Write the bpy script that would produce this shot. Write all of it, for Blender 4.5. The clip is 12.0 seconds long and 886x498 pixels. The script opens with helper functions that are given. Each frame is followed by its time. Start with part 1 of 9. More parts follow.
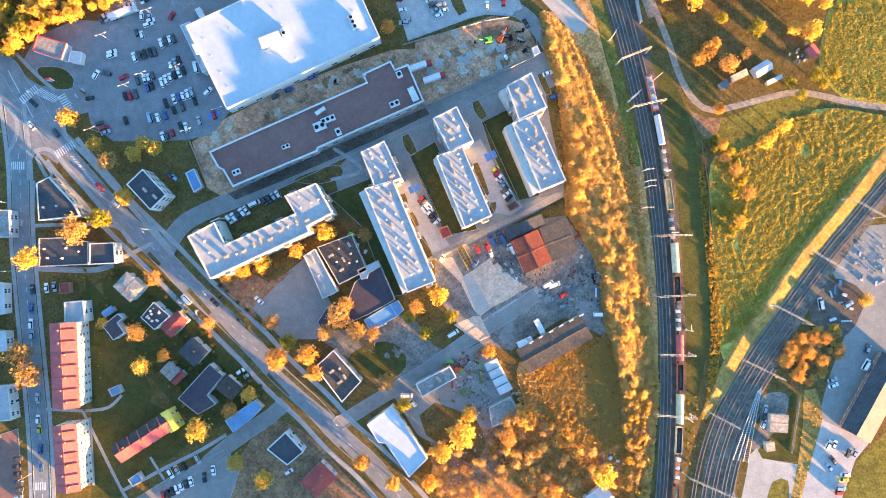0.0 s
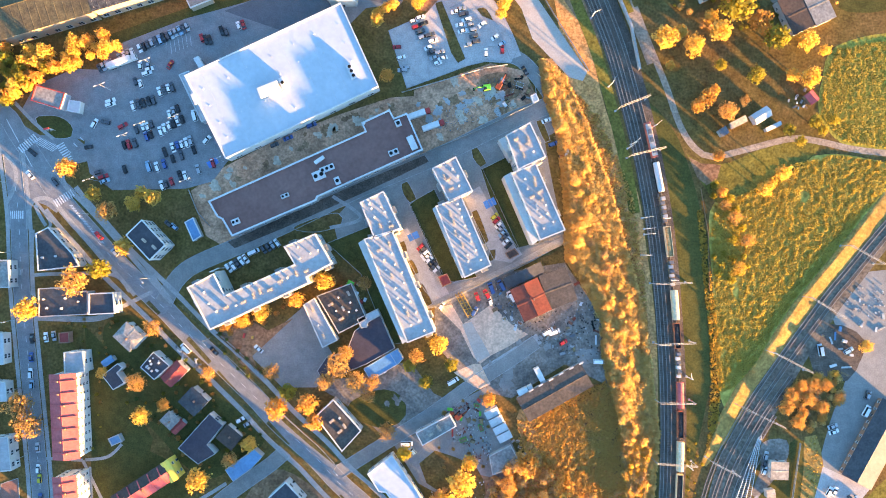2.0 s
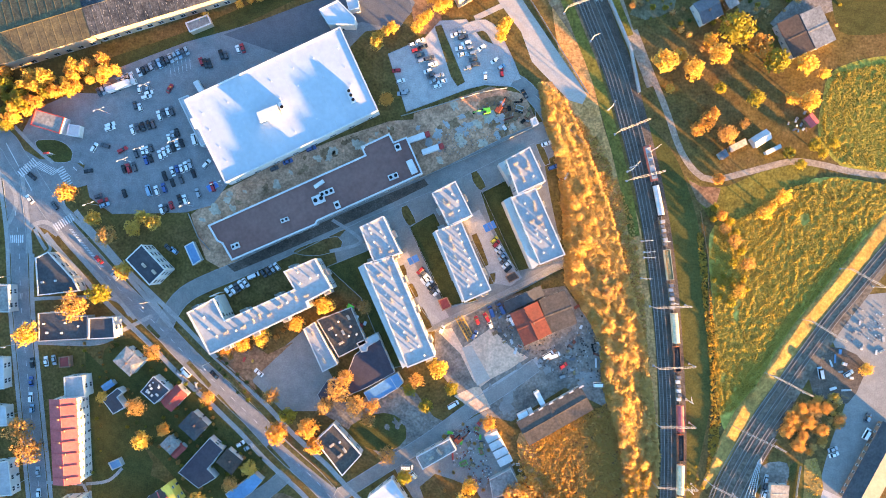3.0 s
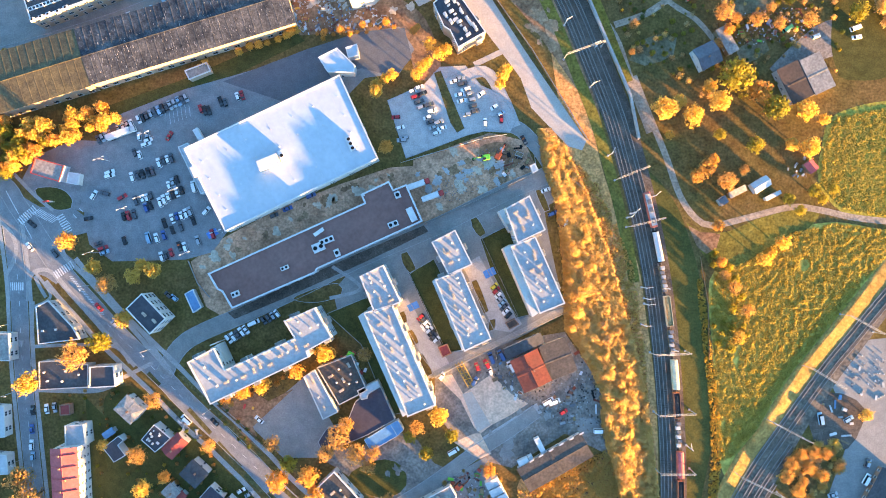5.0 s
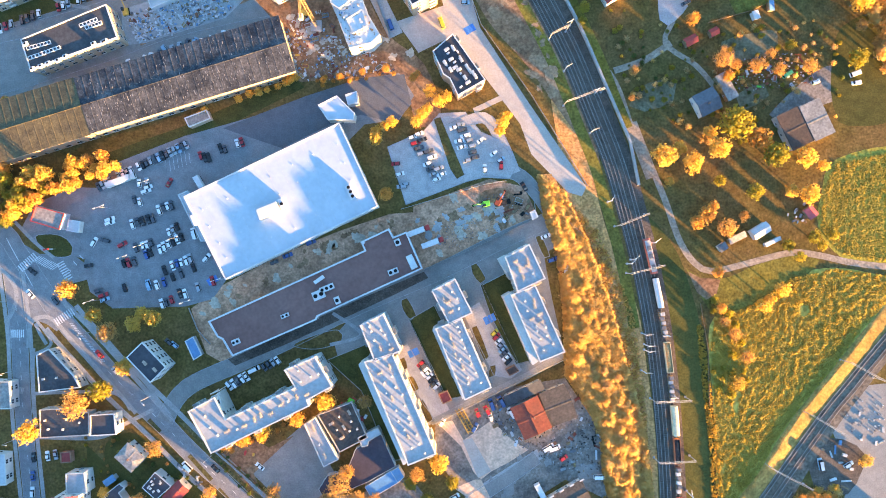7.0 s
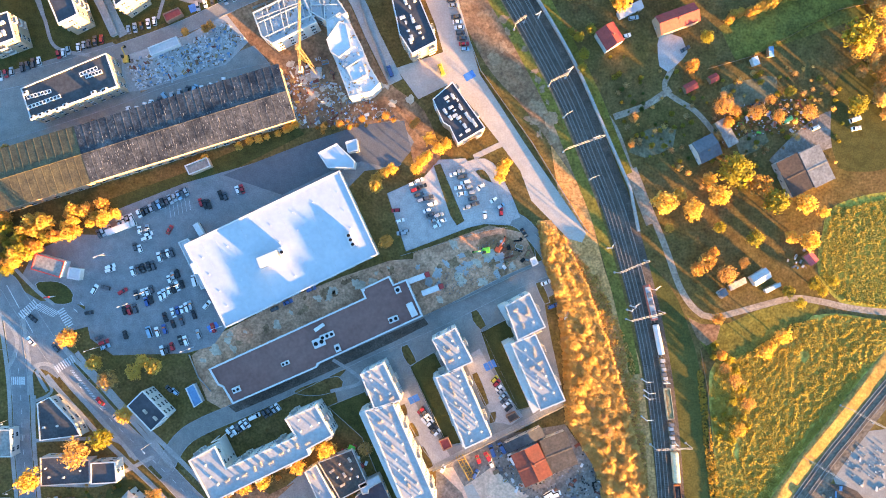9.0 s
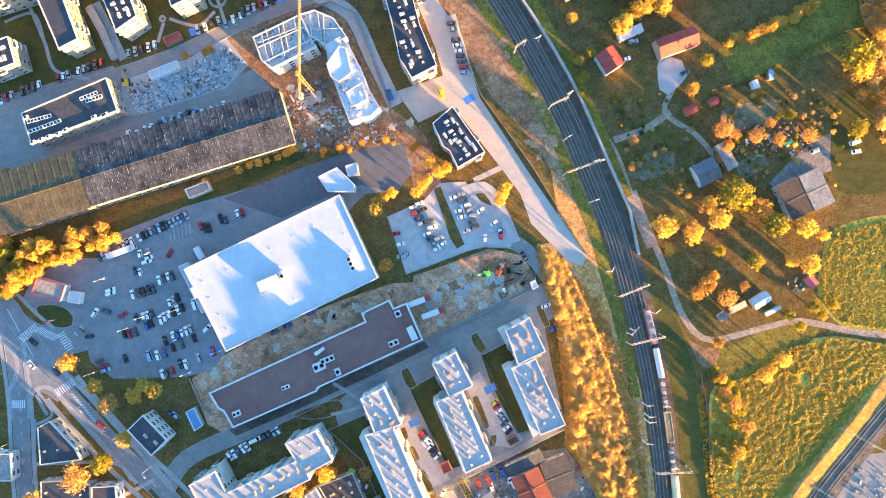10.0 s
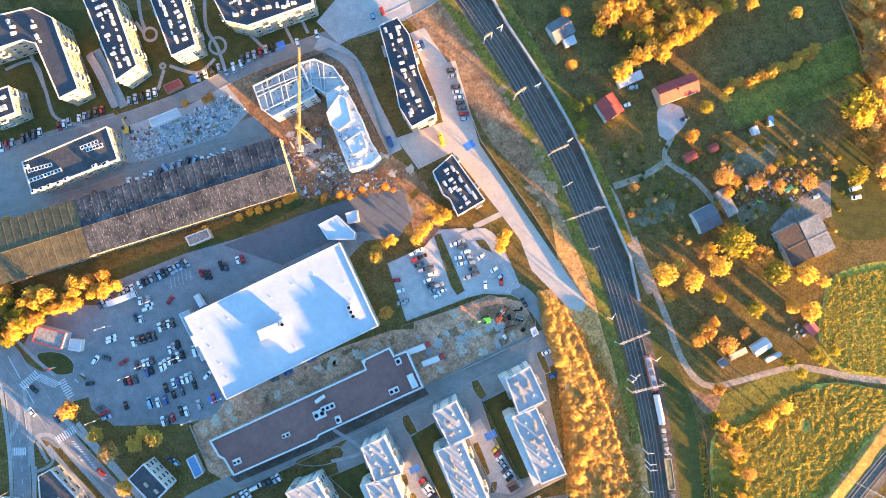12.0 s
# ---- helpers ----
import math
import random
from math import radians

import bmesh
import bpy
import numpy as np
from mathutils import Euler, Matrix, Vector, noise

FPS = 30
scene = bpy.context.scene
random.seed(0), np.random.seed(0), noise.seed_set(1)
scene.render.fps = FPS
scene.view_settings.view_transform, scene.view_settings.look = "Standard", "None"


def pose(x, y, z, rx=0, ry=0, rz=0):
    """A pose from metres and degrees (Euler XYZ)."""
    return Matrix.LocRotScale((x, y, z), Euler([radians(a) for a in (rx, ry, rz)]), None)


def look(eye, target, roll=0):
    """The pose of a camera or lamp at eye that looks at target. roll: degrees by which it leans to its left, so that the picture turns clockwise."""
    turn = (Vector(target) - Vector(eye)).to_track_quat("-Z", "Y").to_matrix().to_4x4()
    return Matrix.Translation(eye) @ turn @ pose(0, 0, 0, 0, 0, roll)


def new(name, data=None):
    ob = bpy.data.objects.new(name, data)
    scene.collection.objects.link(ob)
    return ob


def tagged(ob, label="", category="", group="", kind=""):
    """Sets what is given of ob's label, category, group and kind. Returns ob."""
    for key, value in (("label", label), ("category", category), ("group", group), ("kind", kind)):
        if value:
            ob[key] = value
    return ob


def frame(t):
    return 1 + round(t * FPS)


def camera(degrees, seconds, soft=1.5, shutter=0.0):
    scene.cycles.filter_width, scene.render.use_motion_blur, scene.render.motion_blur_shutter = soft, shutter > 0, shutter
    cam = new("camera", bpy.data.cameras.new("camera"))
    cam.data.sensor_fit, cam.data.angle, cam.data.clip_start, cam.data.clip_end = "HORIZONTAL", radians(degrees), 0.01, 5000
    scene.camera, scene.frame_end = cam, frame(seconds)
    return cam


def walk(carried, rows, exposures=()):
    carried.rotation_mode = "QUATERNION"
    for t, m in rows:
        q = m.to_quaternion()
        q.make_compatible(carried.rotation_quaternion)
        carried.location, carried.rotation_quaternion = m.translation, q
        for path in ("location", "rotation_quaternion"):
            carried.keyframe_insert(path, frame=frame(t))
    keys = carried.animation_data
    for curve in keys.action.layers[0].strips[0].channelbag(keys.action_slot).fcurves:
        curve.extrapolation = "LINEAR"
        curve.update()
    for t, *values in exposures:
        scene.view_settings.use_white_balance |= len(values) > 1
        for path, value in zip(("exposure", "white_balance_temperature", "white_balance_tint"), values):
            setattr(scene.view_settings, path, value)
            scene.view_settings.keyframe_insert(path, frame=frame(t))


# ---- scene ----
# The camera: a drone that looks straight down and glides along +y
cam = camera(73.4, 12.0, 1.0)
PATH = [
    (0, 0.277, -1.321, 271.352, 0.461, 0.009, 0.261),
    (0.5, 0.342, 4.038, 271.338, 0.489, 0.012, 0.202),
    (1, 0.403, 9.443, 271.341, 0.499, 0.016, 0.147),
    (1.5, 0.458, 14.883, 271.358, 0.494, 0.020, 0.094),
    (2, 0.510, 20.348, 271.387, 0.477, 0.023, 0.045),
    (2.5, 0.557, 25.829, 271.426, 0.451, 0.027, -0.001),
    (3, 0.599, 31.317, 271.473, 0.420, 0.030, -0.044),
    (5, 0.737, 53.192, 271.710, 0.286, 0.041, -0.193),
    (5.5, 0.766, 58.616, 271.775, 0.259, 0.043, -0.225),
    (6, 0.795, 64.013, 271.840, 0.237, 0.046, -0.256),
    (6.5, 0.826, 69.382, 271.904, 0.222, 0.048, -0.285),
    (7, 0.858, 74.721, 271.967, 0.214, 0.052, -0.313),
    (9, 1.042, 95.789, 272.203, 0.251, 0.076, -0.418),
    (9.5, 1.110, 100.993, 272.257, 0.276, 0.086, -0.443),
    (10, 1.191, 106.179, 272.311, 0.305, 0.099, -0.469),
    (10.5, 1.286, 111.351, 272.364, 0.338, 0.114, -0.495),
    (11, 1.399, 116.516, 272.418, 0.373, 0.133, -0.521),
    (11.5, 1.532, 121.680, 272.473, 0.407, 0.155, -0.548),
    (12, 1.687, 126.852, 272.530, 0.439, 0.182, -0.577),
]
walk(cam, [(t, pose(*row)) for t, *row in PATH], [(0.0, 3.5, 7650, 10), (12.0, 3.53, 7650, 10)])

# ---- world, sun, exposure ----
SUN_UP = 4.6
SUN_WAY = Vector((0.77, -0.64, 0)).normalized()
world = bpy.data.worlds.new("sky")
scene.world = world
world.use_nodes = True
sky = world.node_tree.nodes.new("ShaderNodeTexSky")
sky.sky_type, sky.sun_disc = "NISHITA", False
sky.sun_elevation, sky.sun_rotation = radians(SUN_UP), math.atan2(SUN_WAY.x, SUN_WAY.y)
sky.air_density, sky.dust_density, sky.ozone_density = 1.0, 0.3, 3.8
world.node_tree.links.new(sky.outputs[0], world.node_tree.nodes["Background"].inputs[0])
world.node_tree.nodes["Background"].inputs[1].default_value = 0.15
sun_data = bpy.data.lights.new("sun", "SUN")
sun_data.energy, sun_data.angle, sun_data.color = 5.2, radians(0.6), (1.0, 0.57, 0.21)
sun = new("sun", sun_data)
sun_from = SUN_WAY * math.cos(radians(SUN_UP)) + Vector((0, 0, math.sin(radians(SUN_UP))))
sun.matrix_world = look(sun_from * 600, (0, 0, 0))

# ---- materials ----


def mat(name, col, col2=None, rough=0.85, patch=0.06, grain=1.2, var=0.25, bump=0.0, metal=0.0, rand=0.0, spec=0.3):
    """A surface with broad patches (col to col2), fine grain and, where wanted, relief and a shift from piece to piece."""
    m = bpy.data.materials.new(name)
    m.use_nodes = True
    n, link = m.node_tree.nodes, m.node_tree.links.new
    bsdf = n["Principled BSDF"]
    bsdf.inputs["Roughness"].default_value = rough
    bsdf.inputs["Metallic"].default_value = metal
    bsdf.inputs["Specular IOR Level"].default_value = spec if rough < 0.9 else 0.06
    col2 = col2 or tuple(c * 0.7 for c in col)
    geo = n.new("ShaderNodeNewGeometry")
    broad = n.new("ShaderNodeTexNoise")
    broad.inputs["Scale"].default_value, broad.inputs["Detail"].default_value = patch, 6
    broad.inputs["Roughness"].default_value = 0.65
    fine = n.new("ShaderNodeTexNoise")
    fine.inputs["Scale"].default_value, fine.inputs["Detail"].default_value = grain, 4
    mid = n.new("ShaderNodeTexNoise")
    mid.inputs["Scale"].default_value, mid.inputs["Detail"].default_value = math.sqrt(patch * grain), 8
    mid.inputs["Roughness"].default_value = 0.7
    for tex in (broad, fine, mid):
        link(geo.outputs["Position"], tex.inputs["Vector"])
    ramp = n.new("ShaderNodeMapRange")
    ramp.inputs[1].default_value, ramp.inputs[2].default_value = 0.36, 0.64
    link(broad.outputs[0], ramp.inputs[0])
    mix = n.new("ShaderNodeMix")
    mix.data_type = "RGBA"
    mix.inputs[6].default_value, mix.inputs[7].default_value = (*col, 1), (*col2, 1)
    link(ramp.outputs[0], mix.inputs[0])
    scale = n.new("ShaderNodeMapRange")
    scale.inputs[1].default_value, scale.inputs[2].default_value = 0.3, 0.7
    scale.inputs[3].default_value, scale.inputs[4].default_value = 1 - var, 1 + var
    link(fine.outputs[0], scale.inputs[0])
    worn = n.new("ShaderNodeMapRange")
    worn.inputs[1].default_value, worn.inputs[2].default_value = 0.35, 0.65
    worn.inputs[3].default_value, worn.inputs[4].default_value = 1 - 0.9 * var, 1 + 0.9 * var
    link(mid.outputs[0], worn.inputs[0])
    both = n.new("ShaderNodeMath")
    both.operation = "MULTIPLY"
    link(scale.outputs[0], both.inputs[0])
    link(worn.outputs[0], both.inputs[1])
    factor = both.outputs[0]
    if rand:
        info = n.new("ShaderNodeObjectInfo")
        piece = n.new("ShaderNodeMapRange")
        piece.inputs[3].default_value, piece.inputs[4].default_value = 1 - rand, 1 + rand
        link(info.outputs["Random"], piece.inputs[0])
        times = n.new("ShaderNodeMath")
        times.operation = "MULTIPLY"
        link(factor, times.inputs[0])
        link(piece.outputs[0], times.inputs[1])
        factor = times.outputs[0]
    tint = n.new("ShaderNodeVectorMath")
    tint.operation = "SCALE"
    link(mix.outputs[2], tint.inputs[0])
    link(factor, tint.inputs["Scale"])
    link(tint.outputs[0], bsdf.inputs["Base Color"])
    if bump:
        relief = n.new("ShaderNodeBump")
        relief.inputs["Strength"].default_value, relief.inputs["Distance"].default_value = min(1, bump), 0.05
        link(fine.outputs[0], relief.inputs["Height"])
        link(relief.outputs[0], bsdf.inputs["Normal"])
    return m


def leaf_mat(name, col, col2):
    """Leaves: a shade of their own for each clump, light passing through in part."""
    m = bpy.data.materials.new(name)
    m.use_nodes = True
    n, link = m.node_tree.nodes, m.node_tree.links.new
    bsdf = n["Principled BSDF"]
    bsdf.inputs["Roughness"].default_value = 0.7
    bsdf.inputs["Specular IOR Level"].default_value = 0.15
    geo = n.new("ShaderNodeNewGeometry")
    info = n.new("ShaderNodeObjectInfo")
    add = n.new("ShaderNodeMath")
    add.operation, add.use_clamp = "MULTIPLY_ADD", True
    link(info.outputs["Random"], add.inputs[0])
    add.inputs[1].default_value = 0.5
    half = n.new("ShaderNodeMath")
    half.operation = "MULTIPLY"
    half.inputs[1].default_value = 0.6
    link(geo.outputs["Random Per Island"], half.inputs[0])
    link(half.outputs[0], add.inputs[2])
    mix = n.new("ShaderNodeMix")
    mix.data_type = "RGBA"
    mix.inputs[6].default_value, mix.inputs[7].default_value = (*col, 1), (*col2, 1)
    link(add.outputs[0], mix.inputs[0])
    link(mix.outputs[2], bsdf.inputs["Base Color"])
    thin = n.new("ShaderNodeBsdfTranslucent")
    link(mix.outputs[2], thin.inputs[0])
    both = n.new("ShaderNodeMixShader")
    both.inputs[0].default_value = 0.5
    link(bsdf.outputs[0], both.inputs[1])
    link(thin.outputs[0], both.inputs[2])
    link(both.outputs[0], n["Material Output"].inputs[0])
    return m


GRASS = mat("grass", (0.118, 0.084, 0.026), (0.145, 0.088, 0.034), 0.95, 0.045, 0.9, 0.35, 0.6)
LAWN = mat("lawn", (0.062, 0.06, 0.019), (0.088, 0.076, 0.024), 0.95, 0.06, 1.5, 0.25, 0.5)
MEADOW = mat("meadow", (0.34, 0.265, 0.05), (0.24, 0.2, 0.04), 0.95, 0.05, 0.8, 0.35, 0.8)
REED = mat("reed_bed", (0.46, 0.34, 0.075), (0.36, 0.27, 0.06), 0.95, 0.08, 0.5, 0.35, 1.0)
STRAW = mat("dry_grass", (0.36, 0.22, 0.07), (0.27, 0.165, 0.052), 0.95, 0.05, 0.9, 0.3, 0.7)
DARK_SOIL = mat("dark_earth", (0.2, 0.105, 0.06), (0.3, 0.175, 0.1), 0.95, 0.09, 0.8, 0.35, 0.7)
DIRT = mat("track_dirt", (0.36, 0.275, 0.205), (0.26, 0.195, 0.145), 0.95, 0.2, 1.0, 0.25, 0.4)
VERGE = mat("verge_grass", (0.2, 0.155, 0.032), (0.13, 0.108, 0.028), 0.95, 0.07, 0.9, 0.35, 0.7)
SOIL = mat("soil", (0.24, 0.14, 0.08), (0.34, 0.215, 0.13), 0.95, 0.07, 0.8, 0.3, 0.7)
LITTER = mat("leaf_litter", (0.56, 0.26, 0.09), (0.43, 0.21, 0.085), 0.95, 0.09, 0.9, 0.4, 0.8)
RUBBLE = mat("rubble_ground", (0.6, 0.32, 0.2), (0.35, 0.18, 0.11), 0.95, 0.11, 0.9, 0.32, 0.6)
SAND = mat("sand", (0.5, 0.4, 0.3), (0.42, 0.34, 0.27), 0.95, 0.05, 0.9, 0.2, 0.4)
ASPHALT = mat("asphalt", (0.185, 0.185, 0.19), (0.225, 0.22, 0.22), 0.9, 0.03, 1.8, 0.18)
NEW_ASPHALT = mat("new_asphalt", (0.1, 0.105, 0.115), (0.125, 0.125, 0.135), 0.85, 0.03, 1.8, 0.15)
OLD_ASPHALT = mat("old_asphalt", (0.21, 0.2, 0.19), (0.26, 0.24, 0.22), 0.92, 0.045, 1.6, 0.14)
CINDER = mat("cinder_yard", (0.245, 0.205, 0.175), (0.145, 0.125, 0.11), 0.95, 0.1, 0.9, 0.3, 0.4)
TRACKSIDE = mat("trackside_cinders", (0.12, 0.095, 0.075), (0.19, 0.15, 0.115), 0.95, 0.09, 0.8, 0.35, 0.5)
RAIL_GRASS = mat("railway_grass", (0.068, 0.066, 0.02), (0.098, 0.088, 0.026), 0.95, 0.05, 1.2, 0.22, 0.5)
HEDGE_BED = mat("bed_of_dark_plants", (0.085, 0.075, 0.03), (0.13, 0.1, 0.045), 0.95, 0.15, 1.0, 0.4, 0.8)
# mossy felt, its olive-brown also standing for sunlight on that end of the roof
SUNNY_MOSS_FELT = mat("sunny_mossy_felt", (0.115, 0.09, 0.045), (0.07, 0.056, 0.034), 0.85, 0.15, 1.4, 0.3, 0.2)
# works yard sand with sunlight painted into its pinkish beige
SUNLIT_SAND = mat("sunlit_sand", (0.68, 0.45, 0.33), (0.55, 0.37, 0.27), 0.95, 0.07, 0.9, 0.2, 0.3)
FROST = mat("frosted_bed", (0.19, 0.165, 0.105), (0.11, 0.095, 0.05), 0.95, 0.12, 0.8, 0.3, 0.5)
PAVERS = mat("pavers", (0.36, 0.335, 0.325), (0.42, 0.385, 0.365), 0.9, 0.05, 1.6, 0.14)
WALKWAY = mat("walkway_slabs", (0.27, 0.26, 0.25), (0.33, 0.315, 0.3), 0.9, 0.05, 1.6, 0.16)
RED_PAVERS = mat("red_pavers", (0.27, 0.13, 0.10), (0.22, 0.12, 0.10), 0.9, 0.06, 1.6, 0.15)
CONCRETE = mat("concrete", (0.36, 0.35, 0.335), (0.29, 0.28, 0.27), 0.85, 0.06, 1.3, 0.14)
PALE_SLAB = mat("pale_slab", (0.43, 0.37, 0.325), (0.37, 0.325, 0.29), 0.85, 0.06, 1.3, 0.1)
BALLAST = mat("ballast", (0.085, 0.066, 0.054), (0.125, 0.1, 0.082), 0.95, 0.05, 1.6, 0.35, 0.6)
RUST_STEEL = mat("rail_steel", (0.3, 0.27, 0.24), (0.22, 0.19, 0.165), 0.45, 0.2, 1.0, 0.15, 0, 0.3)
SLEEPER = mat("sleeper", (0.19, 0.165, 0.145), None, 0.9, 0.2, 1.0, 0.2)
PAINT = mat("road_paint", (0.62, 0.62, 0.62), (0.45, 0.45, 0.46), 0.8, 0.3, 2.0, 0.15)
RED_PAINT = mat("red_paint", (0.45, 0.05, 0.045), (0.36, 0.05, 0.045), 0.7, 0.3, 2.0, 0.12)
BLUE_PAINT = mat("blue_paint", (0.06, 0.22, 0.55), (0.05, 0.18, 0.45), 0.7, 0.3, 2.0, 0.12)
KERB = mat("kerb_stone", (0.36, 0.355, 0.35), None, 0.9, 0.3, 2.0, 0.15)
WHITE_WALL = mat("white_render", (0.52, 0.505, 0.485), (0.46, 0.445, 0.42), 0.85, 0.15, 1.0, 0.06)
CREAM_WALL = mat("cream_render", (0.41, 0.305, 0.215), (0.36, 0.265, 0.19), 0.85, 0.15, 1.0, 0.07)
GREY_WALL = mat("grey_render", (0.42, 0.40, 0.38), (0.34, 0.33, 0.31), 0.85, 0.15, 1.0, 0.1)
BRICK_WALL = mat("brick_wall", (0.30, 0.16, 0.11), (0.24, 0.14, 0.10), 0.9, 0.15, 2.0, 0.15)
YELLOW_WALL = mat("yellow_render", (0.78, 0.56, 0.10), (0.70, 0.50, 0.10), 0.85, 0.15, 1.0, 0.06)
WHITE_ROOF = mat("white_membrane", (0.43, 0.47, 0.51), (0.39, 0.43, 0.47), 0.7, 0.05, 0.5, 0.05, 0.08)
GREY_DECK = mat("grey_roof_felt", (0.35, 0.345, 0.345), (0.29, 0.29, 0.3), 0.8, 0.08, 0.8, 0.10, 0.1)
DARK_FELT = mat("dark_roof_felt", (0.045, 0.046, 0.052), (0.07, 0.068, 0.07), 0.8, 0.08, 0.9, 0.2, 0.1)
BLACK_FELT = mat("black_roof_felt", (0.04, 0.042, 0.052), (0.055, 0.055, 0.064), 0.75, 0.08, 0.9, 0.15, 0.1)
BROWN_FELT = mat("brown_membrane", (0.19, 0.088, 0.075), (0.215, 0.108, 0.092), 0.8, 0.06, 0.7, 0.1, 0.08)
DARK_GRIT_FELT = mat("gritty_brown_roof_felt", (0.09, 0.07, 0.058), (0.06, 0.052, 0.047), 0.85, 0.12, 0.9, 0.25, 0.2)
PURPLE_FELT = mat("purplish_black_felt", (0.05, 0.04, 0.052), (0.065, 0.052, 0.062), 0.85, 0.08, 0.9, 0.12, 0.1)
GREY_FELT = mat("weathered_roof_felt", (0.27, 0.25, 0.23), (0.18, 0.17, 0.16), 0.85, 0.12, 0.9, 0.25, 0.2)
HALL_FELT = mat("streaked_hall_felt", (0.034, 0.038, 0.045), (0.1, 0.096, 0.096), 0.92, 0.15, 1.4, 0.35, 0.2)
RED_TILE = mat("red_roof_tile", (0.34, 0.06, 0.05), (0.27, 0.05, 0.045), 0.8, 0.15, 1.2, 0.15, 0.2)
PINK_TILE = mat("faded_red_sheet", (0.5, 0.105, 0.105), (0.42, 0.085, 0.085), 0.7, 0.12, 1.0, 0.12, 0.1)
RUST_ROOF = mat("orange_sheet_roof", (0.21, 0.047, 0.028), (0.16, 0.045, 0.03), 0.75, 0.12, 0.9, 0.2, 0.2)
SLATE_ROOF = mat("slate_sheet_roof", (0.12, 0.127, 0.145), (0.09, 0.095, 0.11), 0.6, 0.15, 1.0, 0.12, 0.1)
BLUE_ROOF = mat("blue_sheet_roof", (0.11, 0.26, 0.42), (0.09, 0.21, 0.35), 0.5, 0.12, 1.0, 0.1)
PALE_ROOF = mat("pale_sheet_roof", (0.47, 0.475, 0.48), (0.4, 0.405, 0.41), 0.55, 0.12, 1.0, 0.08)
BROWN_ROOF = mat("brown_sheet_roof", (0.075, 0.05, 0.04), (0.055, 0.042, 0.036), 0.8, 0.12, 1.0, 0.2)
GLASS = mat("window_glass", (0.03, 0.04, 0.05), (0.05, 0.06, 0.07), 0.08, 0.3, 1.0, 0.05, 0, 0, 0, 0.6)
FRAME = mat("window_frame", (0.62, 0.62, 0.62), None, 0.5, 0.3, 1.0, 0.05)
METAL = mat("galvanised_metal", (0.52, 0.53, 0.54), (0.42, 0.43, 0.44), 0.45, 0.3, 1.5, 0.1, 0, 0.6)
WHITE_METAL = mat("white_metal", (0.58, 0.58, 0.58), (0.5, 0.5, 0.5), 0.5, 0.3, 1.5, 0.06)
CHIMNEY = mat("roof_chimney_render", (0.42, 0.35, 0.28), (0.34, 0.28, 0.23), 0.85, 0.3, 1.5, 0.15)
BARK = mat("bark", (0.10, 0.075, 0.055), (0.15, 0.12, 0.095), 0.95, 1.0, 4.0, 0.3, 0.4)
RUBBER = mat("tyre_rubber", (0.02, 0.02, 0.02), None, 0.9, 0.5, 3.0, 0.1)
CAR_GLASS = mat("car_glass", (0.015, 0.018, 0.022), (0.02, 0.024, 0.03), 0.1, 0.5, 1.0, 0.02, 0, 0, 0, 0.6)
YELLOW_PAINT = mat("yellow_machine_paint", (0.62, 0.36, 0.06), (0.52, 0.30, 0.06), 0.5, 0.4, 1.5, 0.1)
CRANE_PAINT = mat("faded_crane_paint", (0.34, 0.22, 0.1), (0.28, 0.18, 0.08), 0.6, 0.4, 1.5, 0.15)
GREEN_PAINT = mat("green_machine_paint", (0.10, 0.50, 0.06), None, 0.5, 0.4, 1.5, 0.1)
WOOD = mat("weathered_wood", (0.25, 0.17, 0.10), (0.19, 0.14, 0.09), 0.9, 0.4, 2.0, 0.25)
CAR_PAINT = {
    "white": mat("white_car_paint", (0.72, 0.72, 0.72), (0.68, 0.68, 0.68), 0.3, 0.5, 1, 0.03, spec=0.5),
    "silver": mat("silver_car_paint", (0.38, 0.40, 0.42), (0.34, 0.36, 0.38), 0.3, 0.5, 1, 0.03, metal=0.4, spec=0.5),
    "black": mat("black_car_paint", (0.015, 0.016, 0.018), (0.02, 0.02, 0.022), 0.25, 0.5, 1, 0.03, spec=0.5),
    "graphite": mat("graphite_car_paint", (0.07, 0.075, 0.085), (0.06, 0.065, 0.075), 0.3, 0.5, 1, 0.03, spec=0.5),
    "blue": mat("blue_car_paint", (0.03, 0.09, 0.26), (0.03, 0.08, 0.22), 0.3, 0.5, 1, 0.03, spec=0.5),
    "red": mat("red_car_paint", (0.42, 0.025, 0.03), (0.36, 0.02, 0.025), 0.3, 0.5, 1, 0.03, spec=0.5),
    "pale blue": mat("pale_blue_car_paint", (0.25, 0.42, 0.55), None, 0.3, 0.5, 1, 0.03, spec=0.5),
    "yellow": mat("yellow_car_paint", (0.65, 0.5, 0.04), None, 0.3, 0.5, 1, 0.03, spec=0.5),
    "green": mat("green_car_paint", (0.05, 0.30, 0.14), None, 0.3, 0.5, 1, 0.03, spec=0.5),
}
